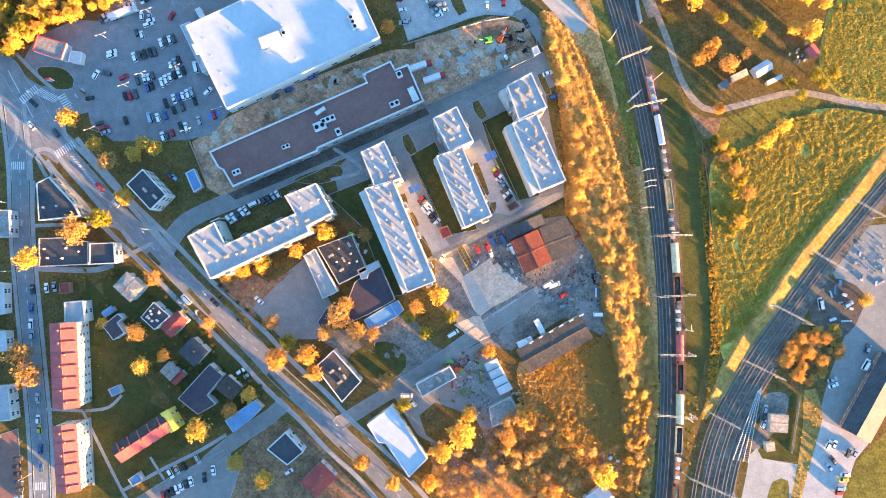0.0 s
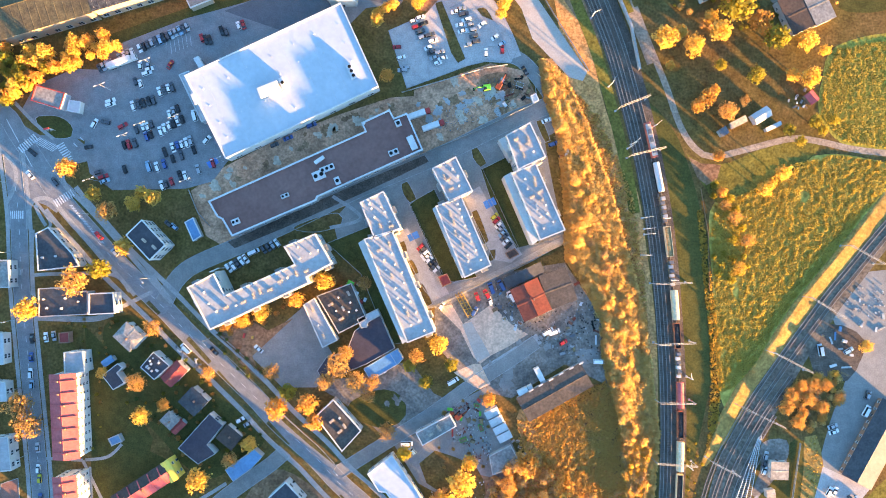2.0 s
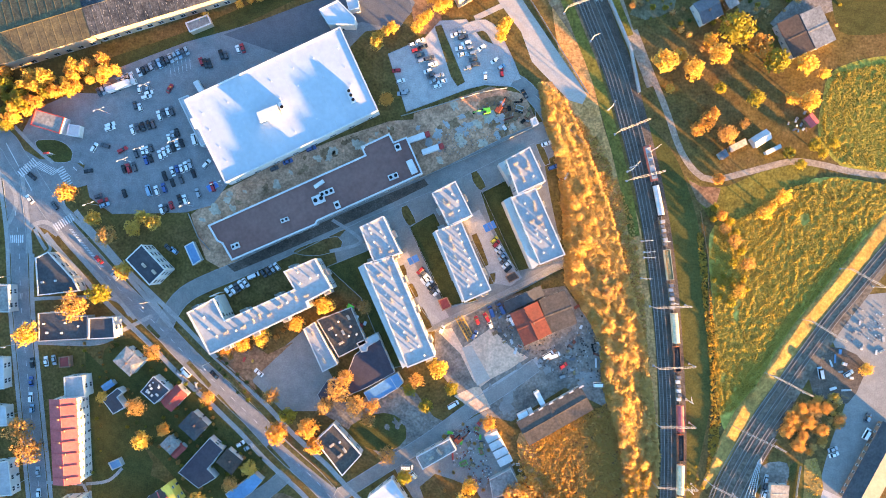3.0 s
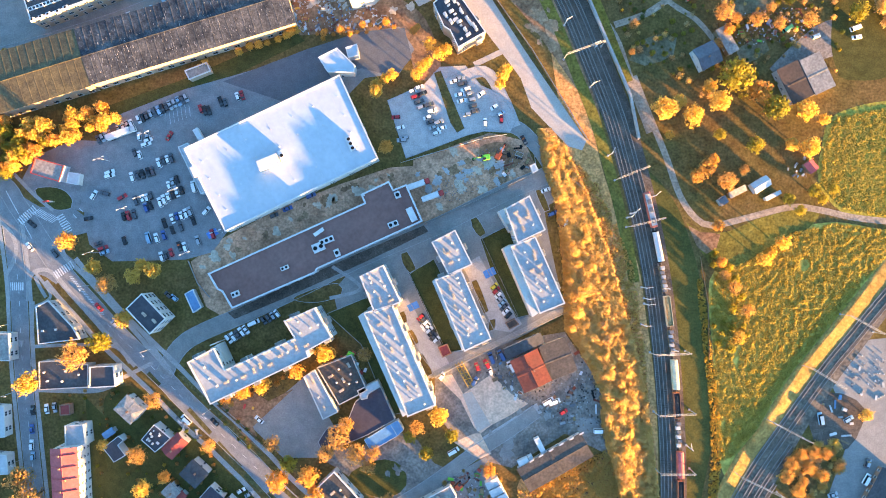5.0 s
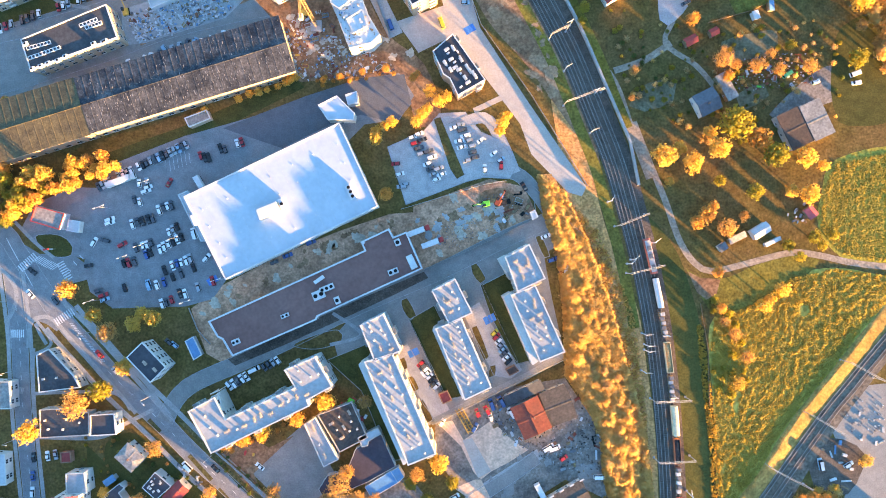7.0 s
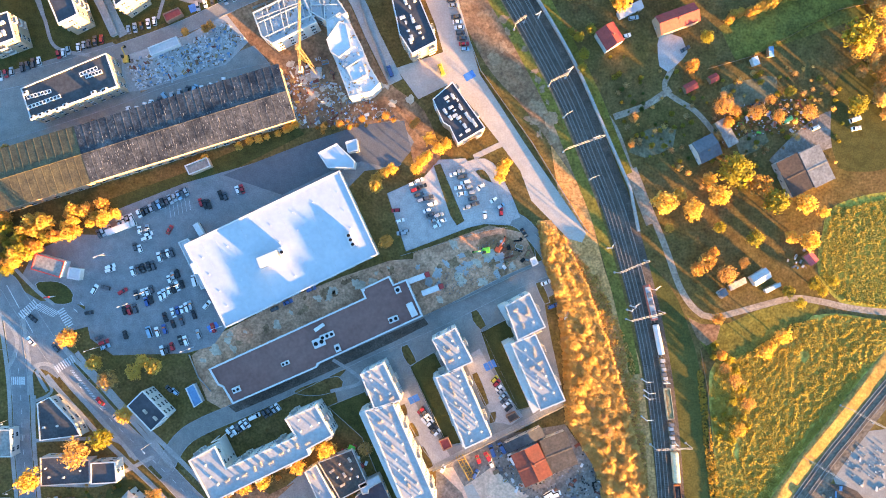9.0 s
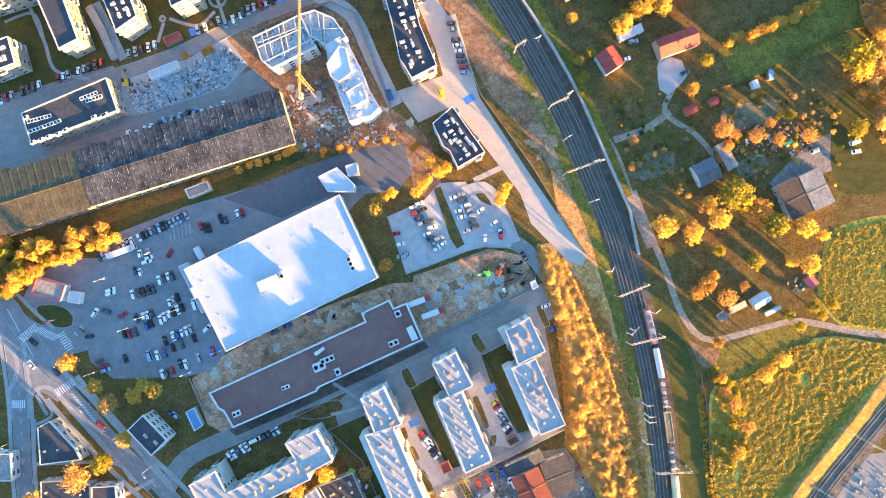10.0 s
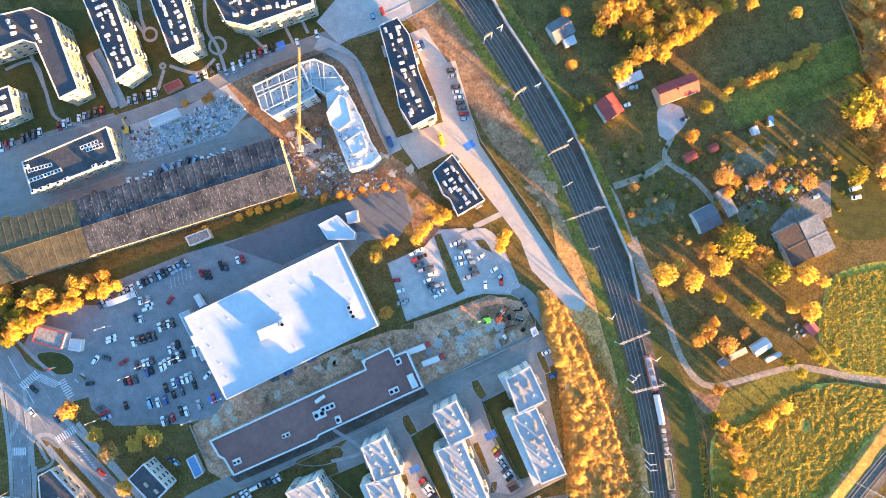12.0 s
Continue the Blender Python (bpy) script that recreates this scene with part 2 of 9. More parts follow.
LEAVES = {
    "golden": leaf_mat("golden_leaves", (0.72, 0.49, 0.125), (0.55, 0.345, 0.08)),
    "orange": leaf_mat("orange_leaves", (0.72, 0.41, 0.11), (0.55, 0.28, 0.075)),
    "rusty": leaf_mat("rusty_leaves", (0.56, 0.345, 0.12), (0.4, 0.22, 0.08)),
    "green": leaf_mat("yellow_green_leaves", (0.4, 0.32, 0.05), (0.22, 0.2, 0.04)),
    "dark": leaf_mat("dark_green_leaves", (0.08, 0.12, 0.035), (0.14, 0.16, 0.045)),
    "feather": leaf_mat("thin_golden_twigs", (0.8, 0.55, 0.22), (0.64, 0.42, 0.155)),
    "twig": leaf_mat("tan_twigs", (0.62, 0.42, 0.2), (0.46, 0.3, 0.15)),
    "bare": leaf_mat("bare_twigs", (0.36, 0.26, 0.17), (0.25, 0.18, 0.12)),
}

# ---- helpers for building ----


def mesh_of(name, bm, *mats):
    me = bpy.data.meshes.new(name)
    bm.to_mesh(me)
    bm.free()
    for m in mats:
        me.materials.append(m)
    return me


def part(name, bm, material, parent, label="", at=None):
    """One mesh under a thing or a part. bm may be a bmesh or a mesh that is shared."""
    me = bm if isinstance(bm, bpy.types.Mesh) else mesh_of(name, bm, *(material if isinstance(material, tuple) else (material,)))
    ob = new(name, me)
    ob.parent = parent
    if at is not None:
        ob.matrix_basis = at
    return tagged(ob, label)


def thing(name, label, category, m=None, group="", kind=""):
    ob = new(name)
    ob.empty_display_size = 0.5
    if m is not None:
        ob.matrix_basis = m
    return tagged(ob, label, category, group, kind)


def setting(name, bm, material, label, category="", kind="structure"):
    return tagged(new(name, mesh_of(name, bm, *(material if isinstance(material, tuple) else (material,)))), label, category, "", kind)


def area_of(poly):
    return sum(a[0] * b[1] - b[0] * a[1] for a, b in zip(poly, poly[1:] + poly[:1])) / 2


def ccw(poly):
    poly = [tuple(p) for p in poly]
    return poly if area_of(poly) > 0 else poly[::-1]


def middle(poly):
    return sum(p[0] for p in poly) / len(poly), sum(p[1] for p in poly) / len(poly)


def moved(poly, x, y):
    return [(p[0] - x, p[1] - y) for p in poly]


def inset(poly, d):
    """The outline moved inwards by d (outwards: minus)."""
    poly, out = ccw(poly), []
    for i, p in enumerate(poly):
        a, b = Vector(poly[i - 1]), Vector(poly[(i + 1) % len(poly)])
        e, f = (Vector(p) - a).normalized(), (b - Vector(p)).normalized()
        n1, n2 = Vector((-e.y, e.x)), Vector((-f.y, f.x))
        k = n1 + n2
        k = k / max(0.3, k.dot(n1)) if k.length > 1e-6 else n1
        out.append((p[0] + k.x * d, p[1] + k.y * d))
    return out


def prism(bm, poly, z0, z1, bottom=False, slot=0):
    poly = ccw(poly)
    low = [bm.verts.new((x, y, z0)) for x, y in poly]
    top = [bm.verts.new((x, y, z1)) for x, y in poly]
    made = [bm.faces.new(top)]
    if bottom:
        made.append(bm.faces.new(low[::-1]))
    for i in range(len(poly)):
        j = (i + 1) % len(poly)
        made.append(bm.faces.new((low[i], low[j], top[j], top[i])))
    for f in made:
        f.material_index = slot
    for f in made:
        f.normal_update()
    bmesh.ops.triangulate(bm, faces=[f for f in made if len(f.verts) > 4], quad_method="FIXED", ngon_method="EAR_CLIP")
    return bm


def ring(bm, poly, width, z0, z1):
    outer, inner = ccw(poly), inset(poly, width)
    v = [[bm.verts.new((x, y, z)) for x, y in p] for p, z in ((outer, z0), (outer, z1), (inner, z1), (inner, z0))]
    for i in range(len(outer)):
        j = (i + 1) % len(outer)
        for a, b in ((0, 1), (1, 2), (2, 3)):
            bm.faces.new((v[a][i], v[a][j], v[b][j], v[b][i]))
    return bm


def block(bm, x, y, z, sx, sy, sz, yaw=0.0, bevel=0.0, slot=0):
    """A box that stands on z, with its edges bevelled if asked."""
    got = bmesh.ops.create_cube(bm, size=1, matrix=pose(x, y, z + sz / 2, 0, 0, yaw) @ Matrix.Diagonal((sx, sy, sz, 1)))
    faces = {f for v in got["verts"] for f in v.link_faces}
    for f in faces:
        f.material_index = slot
    if bevel:
        edges = {e for f in faces for e in f.edges}
        bmesh.ops.bevel(bm, geom=list(edges), offset=bevel, segments=1, affect="EDGES")
    return bm


def rod(bm, a, b, r, n=6, r2=None):
    a, b = Vector(a), Vector(b)
    d = b - a
    m = Matrix.Translation((a + b) / 2) @ d.to_track_quat("Z", "Y").to_matrix().to_4x4()
    bmesh.ops.create_cone(bm, cap_ends=True, segments=n, radius1=r, radius2=r if r2 is None else r2, depth=d.length, matrix=m)
    return bm


def spline(points, step=3.0, closed=False):
    """A smooth line through the points."""
    p = [Vector(q) for q in points]
    out, n = [], len(p)
    for i in range(n if closed else n - 1):
        a, b, c, d = (p[(i + k) % n] if closed else p[min(max(i + k, 0), n - 1)] for k in (-1, 0, 1, 2))
        parts = max(1, int((c - b).length / step))
        for k in range(parts):
            t = k / parts
            out.append(tuple(0.5 * ((2 * b) + (c - a) * t + (2 * a - 5 * b + 4 * c - d) * t * t + (3 * b - a - 3 * c + d) * t ** 3)))
    return out if closed else out + [tuple(p[-1])]


def along(line, side):
    """The line moved sideways (to its left: plus)."""
    out = []
    for i, p in enumerate(line):
        d = Vector(line[min(i + 1, len(line) - 1)]) - Vector(line[max(i - 1, 0)])
        d.normalize()
        out.append((p[0] - d.y * side, p[1] + d.x * side))
    return out


def ribbon(bm, line, width, z0, z1, width2=None, slot=0):
    """A strip of that width along a line, with real thickness."""
    n = len(line)
    left, right = [], []
    for i in range(n):
        w = width + ((width2 or width) - width) * i / max(1, n - 1)
        left.append(along(line, w / 2)[i] if n < 3 else None)
        right.append(w)
    if left[0] is None:
        la, ra = along(line, 0.5), along(line, -0.5)
        left = [(c[0] + (q[0] - c[0]) * 2 * w / 2, c[1] + (q[1] - c[1]) * 2 * w / 2) for c, q, w in zip(line, la, right)]
        right = [(c[0] + (q[0] - c[0]) * 2 * w / 2, c[1] + (q[1] - c[1]) * 2 * w / 2) for c, q, w in zip(line, ra, right)]
    else:
        right = along(line, -width / 2)
    rows = [[bm.verts.new((*p, z)) for p, z in ((l, z0), (l, z1), (r, z1), (r, z0))] for l, r in zip(left, right)]
    for a, b in zip(rows, rows[1:]):
        for k in range(3):
            f = bm.faces.new((a[k], b[k], b[k + 1], a[k + 1]))
            f.material_index = slot
    for end in (rows[0], rows[-1]):
        bm.faces.new(end)
    bmesh.ops.recalc_face_normals(bm, faces=bm.faces)
    return bm


def inside(p, poly):
    odd = False
    for a, b in zip(poly, poly[1:] + poly[:1]):
        if (a[1] > p[1]) != (b[1] > p[1]) and p[0] < (b[0] - a[0]) * (p[1] - a[1]) / (b[1] - a[1]) + a[0]:
            odd = not odd
    return odd


def scatter(poly, n, rng, gap=0.0):
    """n random places within an outline, no two nearer than gap."""
    xs, ys = [p[0] for p in poly], [p[1] for p in poly]
    out = []
    for _ in range(n * 30):
        p = (rng.uniform(min(xs), max(xs)), rng.uniform(min(ys), max(ys)))
        if inside(p, poly) and all((p[0] - q[0]) ** 2 + (p[1] - q[1]) ** 2 > gap * gap for q in out):
            out.append(p)
            if len(out) == n:
                break
    return out


# ---- the ground and all that is laid on it ----
LAID = []


def bounds(poly):
    return min(p[0] for p in poly), max(p[0] for p in poly), min(p[1] for p in poly), max(p[1] for p in poly)


def dense(poly, step=3.0):
    out = []
    for a, b in zip(poly, poly[1:] + poly[:1]):
        n = max(1, int((Vector(b) - Vector(a)).length / step))
        out += [tuple(Vector(a).lerp(Vector(b), i / n)) for i in range(n)]
    return out


def level_for(poly):
    """A height just above all that was laid before under this outline."""
    x0, x1, y0, y1 = bounds(poly)
    z, rim = 0.0, dense(poly)
    for other, level, u0, u1, v0, v1 in LAID:
        if level <= z or u0 > x1 or u1 < x0 or v0 > y1 or v1 < y0:
            continue
        if any(u0 <= p[0] <= u1 and v0 <= p[1] <= v1 and inside(p, other) for p in rim) or any(x0 <= p[0] <= x1 and y0 <= p[1] <= y1 and inside(p, poly) for p in dense(other)):
            z = level
    LAID.append((poly, z + 0.006, x0, x1, y0, y1))
    return z + 0.006


def laid(poly, name, material, label, category, rounded=0.0):
    """A sheet of ground cover with an edge of its own, a little above the ones laid before."""
    poly = ccw(spline(poly, rounded, True) if rounded else poly)
    z = level_for(poly)
    ob = setting(name, prism(bmesh.new(), poly, -0.1, z), material, label, category)
    if name in ("planted_bed", "green_island", "car_park", "courtyard") or "between the apartments" in label:
        bm = ring(bmesh.new(), inset(poly, -0.12), 0.24, -0.1, z + 0.08)
        bmesh.ops.recalc_face_normals(bm, faces=bm.faces)
        part("kerb", bm, KERB, ob, "pale kerb stones")
    return ob


def lane(points, width, name, material, label, category, width2=None, step=3.0):
    line = spline(points, step)
    wide = max(width, width2 or 0)
    z = level_for(ccw(along(line, wide / 2) + along(line, -wide / 2)[::-1]))
    ob = setting(name, ribbon(bmesh.new(), line, width, -0.1, z, width2), material, label, category)
    if name == "road":
        for side in (1, -1):
            part("kerb", ribbon(bmesh.new(), along(line, side * (width / 2 + 0.05)), 0.22, -0.1, z + 0.08), KERB, ob, "pale kerb stones")
    return ob, line


def ground_z(p):
    return max([0.0] + [z for poly, z, x0, x1, y0, y1 in LAID if x0 <= p[0] <= x1 and y0 <= p[1] <= y1 and inside(p, poly)])


bm = bmesh.new()
bmesh.ops.create_grid(bm, x_segments=80, y_segments=80, size=2400)
setting("ground", bm, GRASS, "rough autumn grass and bare earth reaching the horizon", "ground")

# soils, lawns and yards
laid([(124.4, 43.9), (141.2, 50.5), (159.4, 62.2), (180.1, 66.2), (211.2, 62.4), (221.7, 76.7), (237.3, 89.8), (211.1, 50.7), (182.5, 19.5), (146.2, -29.6), (141.0, -39.9), (129.4, -50.2), (125.0, -29.7), (123.6, 6.4), (121.8, 29.7)], "reed_field", REED, "rough yellow-brown reed and weed field beside the railway", "field", 4)
laid([(180.4, 115.6), (211.6, 120.9), (224.4, 100.1), (221.6, 71.5), (200.9, 67.5), (182.8, 70.9), (172.4, 84.3), (173.8, 99.9)], "meadow", MEADOW, "rough yellowing meadow above the dirt track", "field", 4)
laid([(111.9, 66.2), (118.4, 61.8), (131.3, 62.2), (144.2, 67.9), (159.8, 71.9), (172.7, 69.8), (159.7, 56.9), (146.7, 49.2), (133.8, 46.7), (126.5, 42.9), (120.9, 49.4), (116.3, 57.1)], "verge", VERGE, "olive grass below the dirt track", "grass", 4)
laid([(45.4, 183.0), (58.4, 162.1), (66.2, 130.8), (71.4, 99.5), (79.1, 73.6), (89.5, 47.7), (93.4, 21.8), (97.2, -9.1), (98.5, -50.3), (97.1, -81.1), (92.0, -114.4), (86.8, -137.3), (45.8, -137.5), (4.7, -117.2), (20.0, -91.6), (38.0, -76.1), (56.0, -63.3), (76.6, -50.4), (71.4, -29.8), (66.2, -1.5), (55.9, 26.9), (55.9, 63.1), (52.0, 89.1), (55.8, 104.7)], "slope", LITTER, "bank of fallen leaves and dry weeds along the railway", "ground", 4)
laid([(-19.7, 244.1), (4.0, 259.6), (26.9, 220.0), (47.4, 191.1), (57.4, 164.9), (67.4, 138.9), (72.3, 112.9), (59.6, 131.2), (39.2, 160.0), (21.3, 181.0), (3.5, 215.1)], "embankment", DARK_SOIL, "bare brown earth bank beside the railway", "ground", 4)
laid([(83.7, 93.5), (95.3, 89.5), (106.8, 75.3), (113.7, 57.1), (118.2, 39.0), (121.2, 18.4), (123.6, -7.4), (124.0, -28.0), (122.0, -39.6), (117.9, -60.1), (111.5, -88.4), (107.7, -109.0), (105.1, -109.0), (107.6, -65.3), (105.0, -13.9), (100.5, 13.3), (92.5, 54.7), (85.4, 80.5)], "railway_verge", RAIL_GRASS, "smooth dark olive grass beside the track", "grass", 4)
laid([(-158.8, -40.8), (-139.3, -66.4), (-116.1, -77.9), (-116.0, -89.4), (-146.6, -113.0), (-159.4, -113.0), (-159.8, -76.7)], "lawn", LAWN, "green lawn between the housing blocks", "grass")
laid([(-163.0, -12.6), (-150.0, -25.4), (-139.5, -51.0), (-131.7, -63.8), (-134.1, -75.4), (-158.5, -76.2), (-161.4, -38.3)], "lawn", LAWN, "green lawn beside the housing block", "grass")
laid([(-202.4, 241.1), (-92.7, 239.8), (-56.2, 244.6), (-48.4, 236.6), (-66.8, 219.8), (-202.6, 178.3)], "estate_lawn", LAWN, "shaded lawn between the new apartment blocks", "grass")
laid([(71.3, 227.3), (105.3, 242.6), (204.0, 241.4), (202.8, 178.9), (174.8, 202.6), (122.7, 190.2), (104.7, 203.5), (73.3, 185.6)], "garden_lawn", GRASS, "green garden lawn between the houses", "grass", 5)
laid([(128.0, 198.0), (172.5, 219.6), (190.8, 225.9), (195.5, 202.4), (135.5, 182.3)], "paddock", VERGE, "mown olive paddock", "grass")
laid([(68.0, 177.8), (99.2, 180.1), (130.0, 164.1), (171.6, 168.8), (178.9, 142.8), (150.2, 132.8), (119.2, 133.1), (90.8, 138.6)], "allotment_ground", GRASS, "rough weedy ground of the allotment gardens", "ground", 5)
laid([(128.8, 169.9), (143.1, 173.9), (154.1, 174.8), (154.9, 164.9), (143.0, 162.7), (129.9, 159.4)], "garden_bed", FROST, "pale frosted vegetable bed", "ground", 5)
laid([(89.6, 148.5), (101.3, 152.8), (108.0, 150.9), (106.4, 143.1), (93.3, 138.1), (86.1, 140.7)], "garden_bed", FROST, "pale frosted vegetable bed", "ground", 5)
laid([(134.9, 145.4), (147.9, 150.9), (150.4, 145.2), (137.4, 138.1)], "garden_bed", FROST, "pale frosted vegetable bed", "ground", 5)
laid([(-12.8, 95.3), (22.1, 107.7), (37.7, 104.1), (44.2, 90.3), (-6.2, 66.8), (-14.0, 83.6)], "building_site", RUBBLE, "pale churned building ground", "ground")
laid([(-114.8, 49.1), (-100.0, 59.9), (-72.8, 74.0), (-46.9, 84.2), (-23.6, 91.9), (-13.3, 92.6), (-4.3, 62.8), (-36.7, 44.9), (-98.3, 23.0), (-107.8, 28.4), (-111.7, 38.8)], "gravel_strip", RUBBLE, "pale gravel and earth round the brown-roofed hall", "ground")
laid([(-142.6, 189.4), (-116.5, 198.2), (-87.7, 212.2), (-56.4, 221.0), (-43.4, 213.0), (-25.6, 176.3), (-7.5, 160.5), (0.0, 137.0), (-10.4, 131.9), (-20.6, 152.8), (-57.0, 153.2), (-67.3, 154.7), (-75.0, 176.9), (-137.5, 167.2)], "building_site", DARK_SOIL, "rutted brown earth of the building site", "ground", 5)
laid([(-207.8, 177.6), (-186.9, 183.1), (-150.4, 193.1), (-140.0, 183.9), (-137.5, 169.6), (-116.6, 178.5), (-85.3, 191.1), (-77.6, 182.0), (-124.6, 157.7), (-168.9, 140.8), (-208.0, 128.7)], "works_yard", OLD_ASPHALT, "grey yard between the offices and the long hall", "yard")
laid([(-146.5, 189.4), (-116.5, 195.6), (-98.2, 205.8), (-87.9, 192.7), (-98.3, 182.3), (-134.9, 171.0), (-145.3, 169.9)], "storage_yard", CONCRETE, "pale yard strewn with building materials", "ground")
laid([(-153.4, 120.4), (-116.9, 133.0), (-67.4, 154.6), (-62.3, 150.1), (-104.0, 129.7), (-148.2, 113.1)], "lawn", LAWN, "dark grass strip along the long hall", "grass")
laid([(-3.4, -1.7), (24.9, 11.3), (55.9, 16.5), (71.4, -6.6), (76.6, -40.1), (55.9, -29.9), (31.5, -45.4), (12.2, -40.3), (-3.3, -19.8)], "works_yard", CINDER, "worn dirty yard with scattered goods", "yard")
laid([(-2.1, -4.0), (4.4, -2.7), (9.6, -11.7), (22.4, -2.6), (31.5, -11.6), (39.2, -16.2), (30.2, -21.9), (22.5, -25.8), (17.4, -29.7), (14.3, -26.7), (8.3, -14.3)], "works_yard", SUNLIT_SAND, "works yard sand with sunlight put into its beige", "yard")
lane([(14.2, -37.2), (27.6, -28.4), (44.3, -18.1)], 5.0, "works_yard", CONCRETE, "worn concrete lane through the works yard", "yard")
laid([(-23.8, -63.5), (19.9, -40.3), (36.7, -76.1), (17.5, -99.2), (-10.8, -84.0)], "works_yard", OLD_ASPHALT, "grey storage yard with clutter", "yard")
laid([(-88.3, -25.2), (-62.7, -3.2), (-47.1, -30.2), (-57.3, -40.5), (-72.7, -40.6)], "yard", OLD_ASPHALT, "grey paved yard behind the hall", "yard")
laid([(-58.4, -37.8), (-36.7, -35.6), (-16.1, -29.4), (-3.7, -43.2), (6.1, -49.3), (-10.8, -61.8), (-23.7, -63.9), (-36.6, -53.7), (-47.0, -46.0)], "yard", CINDER, "dark trodden yard", "yard", 5)
laid([(-43.8, -50.6), (-36.7, -44.1), (-26.4, -41.3), (-18.1, -44.8), (-16.5, -53.1), (-23.7, -58.7), (-32.7, -57.8)], "lawn", LAWN, "small dark lawn in the yard", "grass", 4)
laid([(-102.3, -14.8), (-88.5, -9.1), (-79.4, -14.7), (-67.8, -9.0), (-86.5, -26.3), (-81.5, -38.4), (-92.2, -29.2)], "yard", DARK_SOIL, "bare brown soil beside the yard fence", "ground")
laid([(176.0, 4.0), (202.7, 13.2), (221.2, 6.8), (220.9, -55.1), (201.6, -46.1), (183.3, -82.1), (172.3, -76.3), (177.0, -55.2), (184.9, -29.5)], "freight_yard", OLD_ASPHALT, "worn grey asphalt freight yard", "yard", 6)
laid([(166.8, -24.4), (177.2, -11.5), (192.7, -19.1), (184.8, -37.2), (169.4, -33.4)], "scrap_yard", BALLAST, "dark cinder yard with parked vans", "yard", 5)
# Paler than the yard to stand for sun beyond the hall's shadow edge
laid([(171.3, -75.2), (183.4, -80.8), (196.2, -84.7), (188.4, -94.2), (180.6, -116.7), (161.9, -116.7), (167.1, -96.3)], "forecourt", PAVERS, "worn forecourt of the freight hall, paled for sunlight", "yard")
laid([(197.5, -85.9), (220.8, -65.3), (220.5, -116.6), (181.4, -116.7), (189.2, -94.9)], "rough_grass", VERGE, "olive grass beyond the freight hall", "grass")
laid([(145.6, -65.6), (156.9, -64.3), (156.9, -73.7), (150.1, -83.5), (145.0, -91.7), (140.9, -89.2), (145.0, -77.1)], "cinder_park", CINDER, "dark cinder standing beside the railway hut", "yard", 3)
laid([(150.1, -83.5), (157.9, -73.7), (158.4, -65.5), (165.1, -65.0), (163.0, -91.2), (161.4, -95.3), (145.0, -93.3), (143.9, -90.4)], "lawn", LAWN, "dark green lawn round the railway hut", "grass", 3)
laid([(140.3, -92.2), (143.4, -89.2), (146.0, -93.8), (164.0, -96.8), (162.4, -109.1), (159.3, -118.0), (135.1, -118.1), (138.2, -104.0)], "concrete_pad", CONCRETE, "pale concrete pad beside the sidings", "yard")
laid([(149.0, -108.6), (150.6, -104.5), (154.7, -102.7), (157.8, -104.0), (157.2, -118.0), (148.0, -118.0)], "lawn", VERGE, "grass island in the concrete pad", "grass", 3)
laid([(165.1, -62.9), (170.3, -61.9), (173.6, -75.2), (171.8, -82.2), (165.0, -106.5), (161.8, -118.0), (158.3, -118.0), (162.5, -93.7), (164.6, -77.1)], "verge", STRAW, "bright dry grass strip beside the freight yard", "grass", 5)


def tilted(name, upper, lower, high, material, label):
    """A low bank: a short steep back, a crest, and a long even slope down to its foot."""
    def at(pts, k):
        k *= len(pts) - 1
        i = min(int(k), len(pts) - 2)
        return Vector(pts[i]).lerp(Vector(pts[i + 1]), k - i)
    bm, rows, n = bmesh.new(), [], 90
    for i in range(n + 1):
        a, b = at(upper, i / n), at(lower, i / n)
        fade = min(1, 6 * i / n, 6 * (1 - i / n))
        row = []
        for u, z in ((0, -0.1), (0.1, 0.9), (0.2, 0.95), (0.4, 0.72), (0.6, 0.47), (0.8, 0.22), (1, -0.02)):
            q = a.lerp(b, u)
            z = z * high * fade + (0.12 * noise.noise((q.x * 0.3, q.y * 0.3, 4.0)) if 0 < u < 1 else 0)
            row.append(bm.verts.new((q.x, q.y, max(z, 0.02) if 0 < u < 1 else z)))
        rows.append(row)
    for p, q in zip(rows, rows[1:]):
        for k in range(6):
            bm.faces.new((p[k], q[k], q[k + 1], p[k + 1]))
    bmesh.ops.recalc_face_normals(bm, faces=bm.faces)
    if sum(f.normal.z for f in bm.faces) < 0:
        bmesh.ops.reverse_faces(bm, faces=bm.faces)
    return setting(name, bm, material, label, "ground")


tilted("grass_bank", [(206.0, 53.3), (194.3, 39.8), (179.9, 22.1), (160.5, -1.2), (151.9, -14.1), (143.6, -28.3), (133.8, -39.9), (126.5, -52.8), (121.4, -65.6), (117.2, -75.4)], [(208.5, 47.6), (202.8, 36.4), (189.8, 19.6), (171.8, -1.2), (162.7, -14.1), (152.4, -28.3), (143.6, -39.9), (136.8, -52.8), (129.1, -65.6), (120.3, -76.4)], 1.0, STRAW, "bright dry grass bank beside the branch line")
BANK_TOP = [(44.2, 109.8), (47.0, 91.6), (52.2, 76.1), (55.4, 50.2), (56.4, 17.8), (66.2, 3.7), (71.9, -9.2), (73.5, -29.8), (79.1, -50.4), (81.7, -65.8)]
BANK_FOOT = [(51.9, 109.9), (58.4, 91.7), (64.7, 76.1), (74.5, 50.2), (83.0, 17.9), (86.9, 3.7), (89.2, -9.2), (90.5, -29.8), (91.2, -50.3), (91.2, -65.7)]
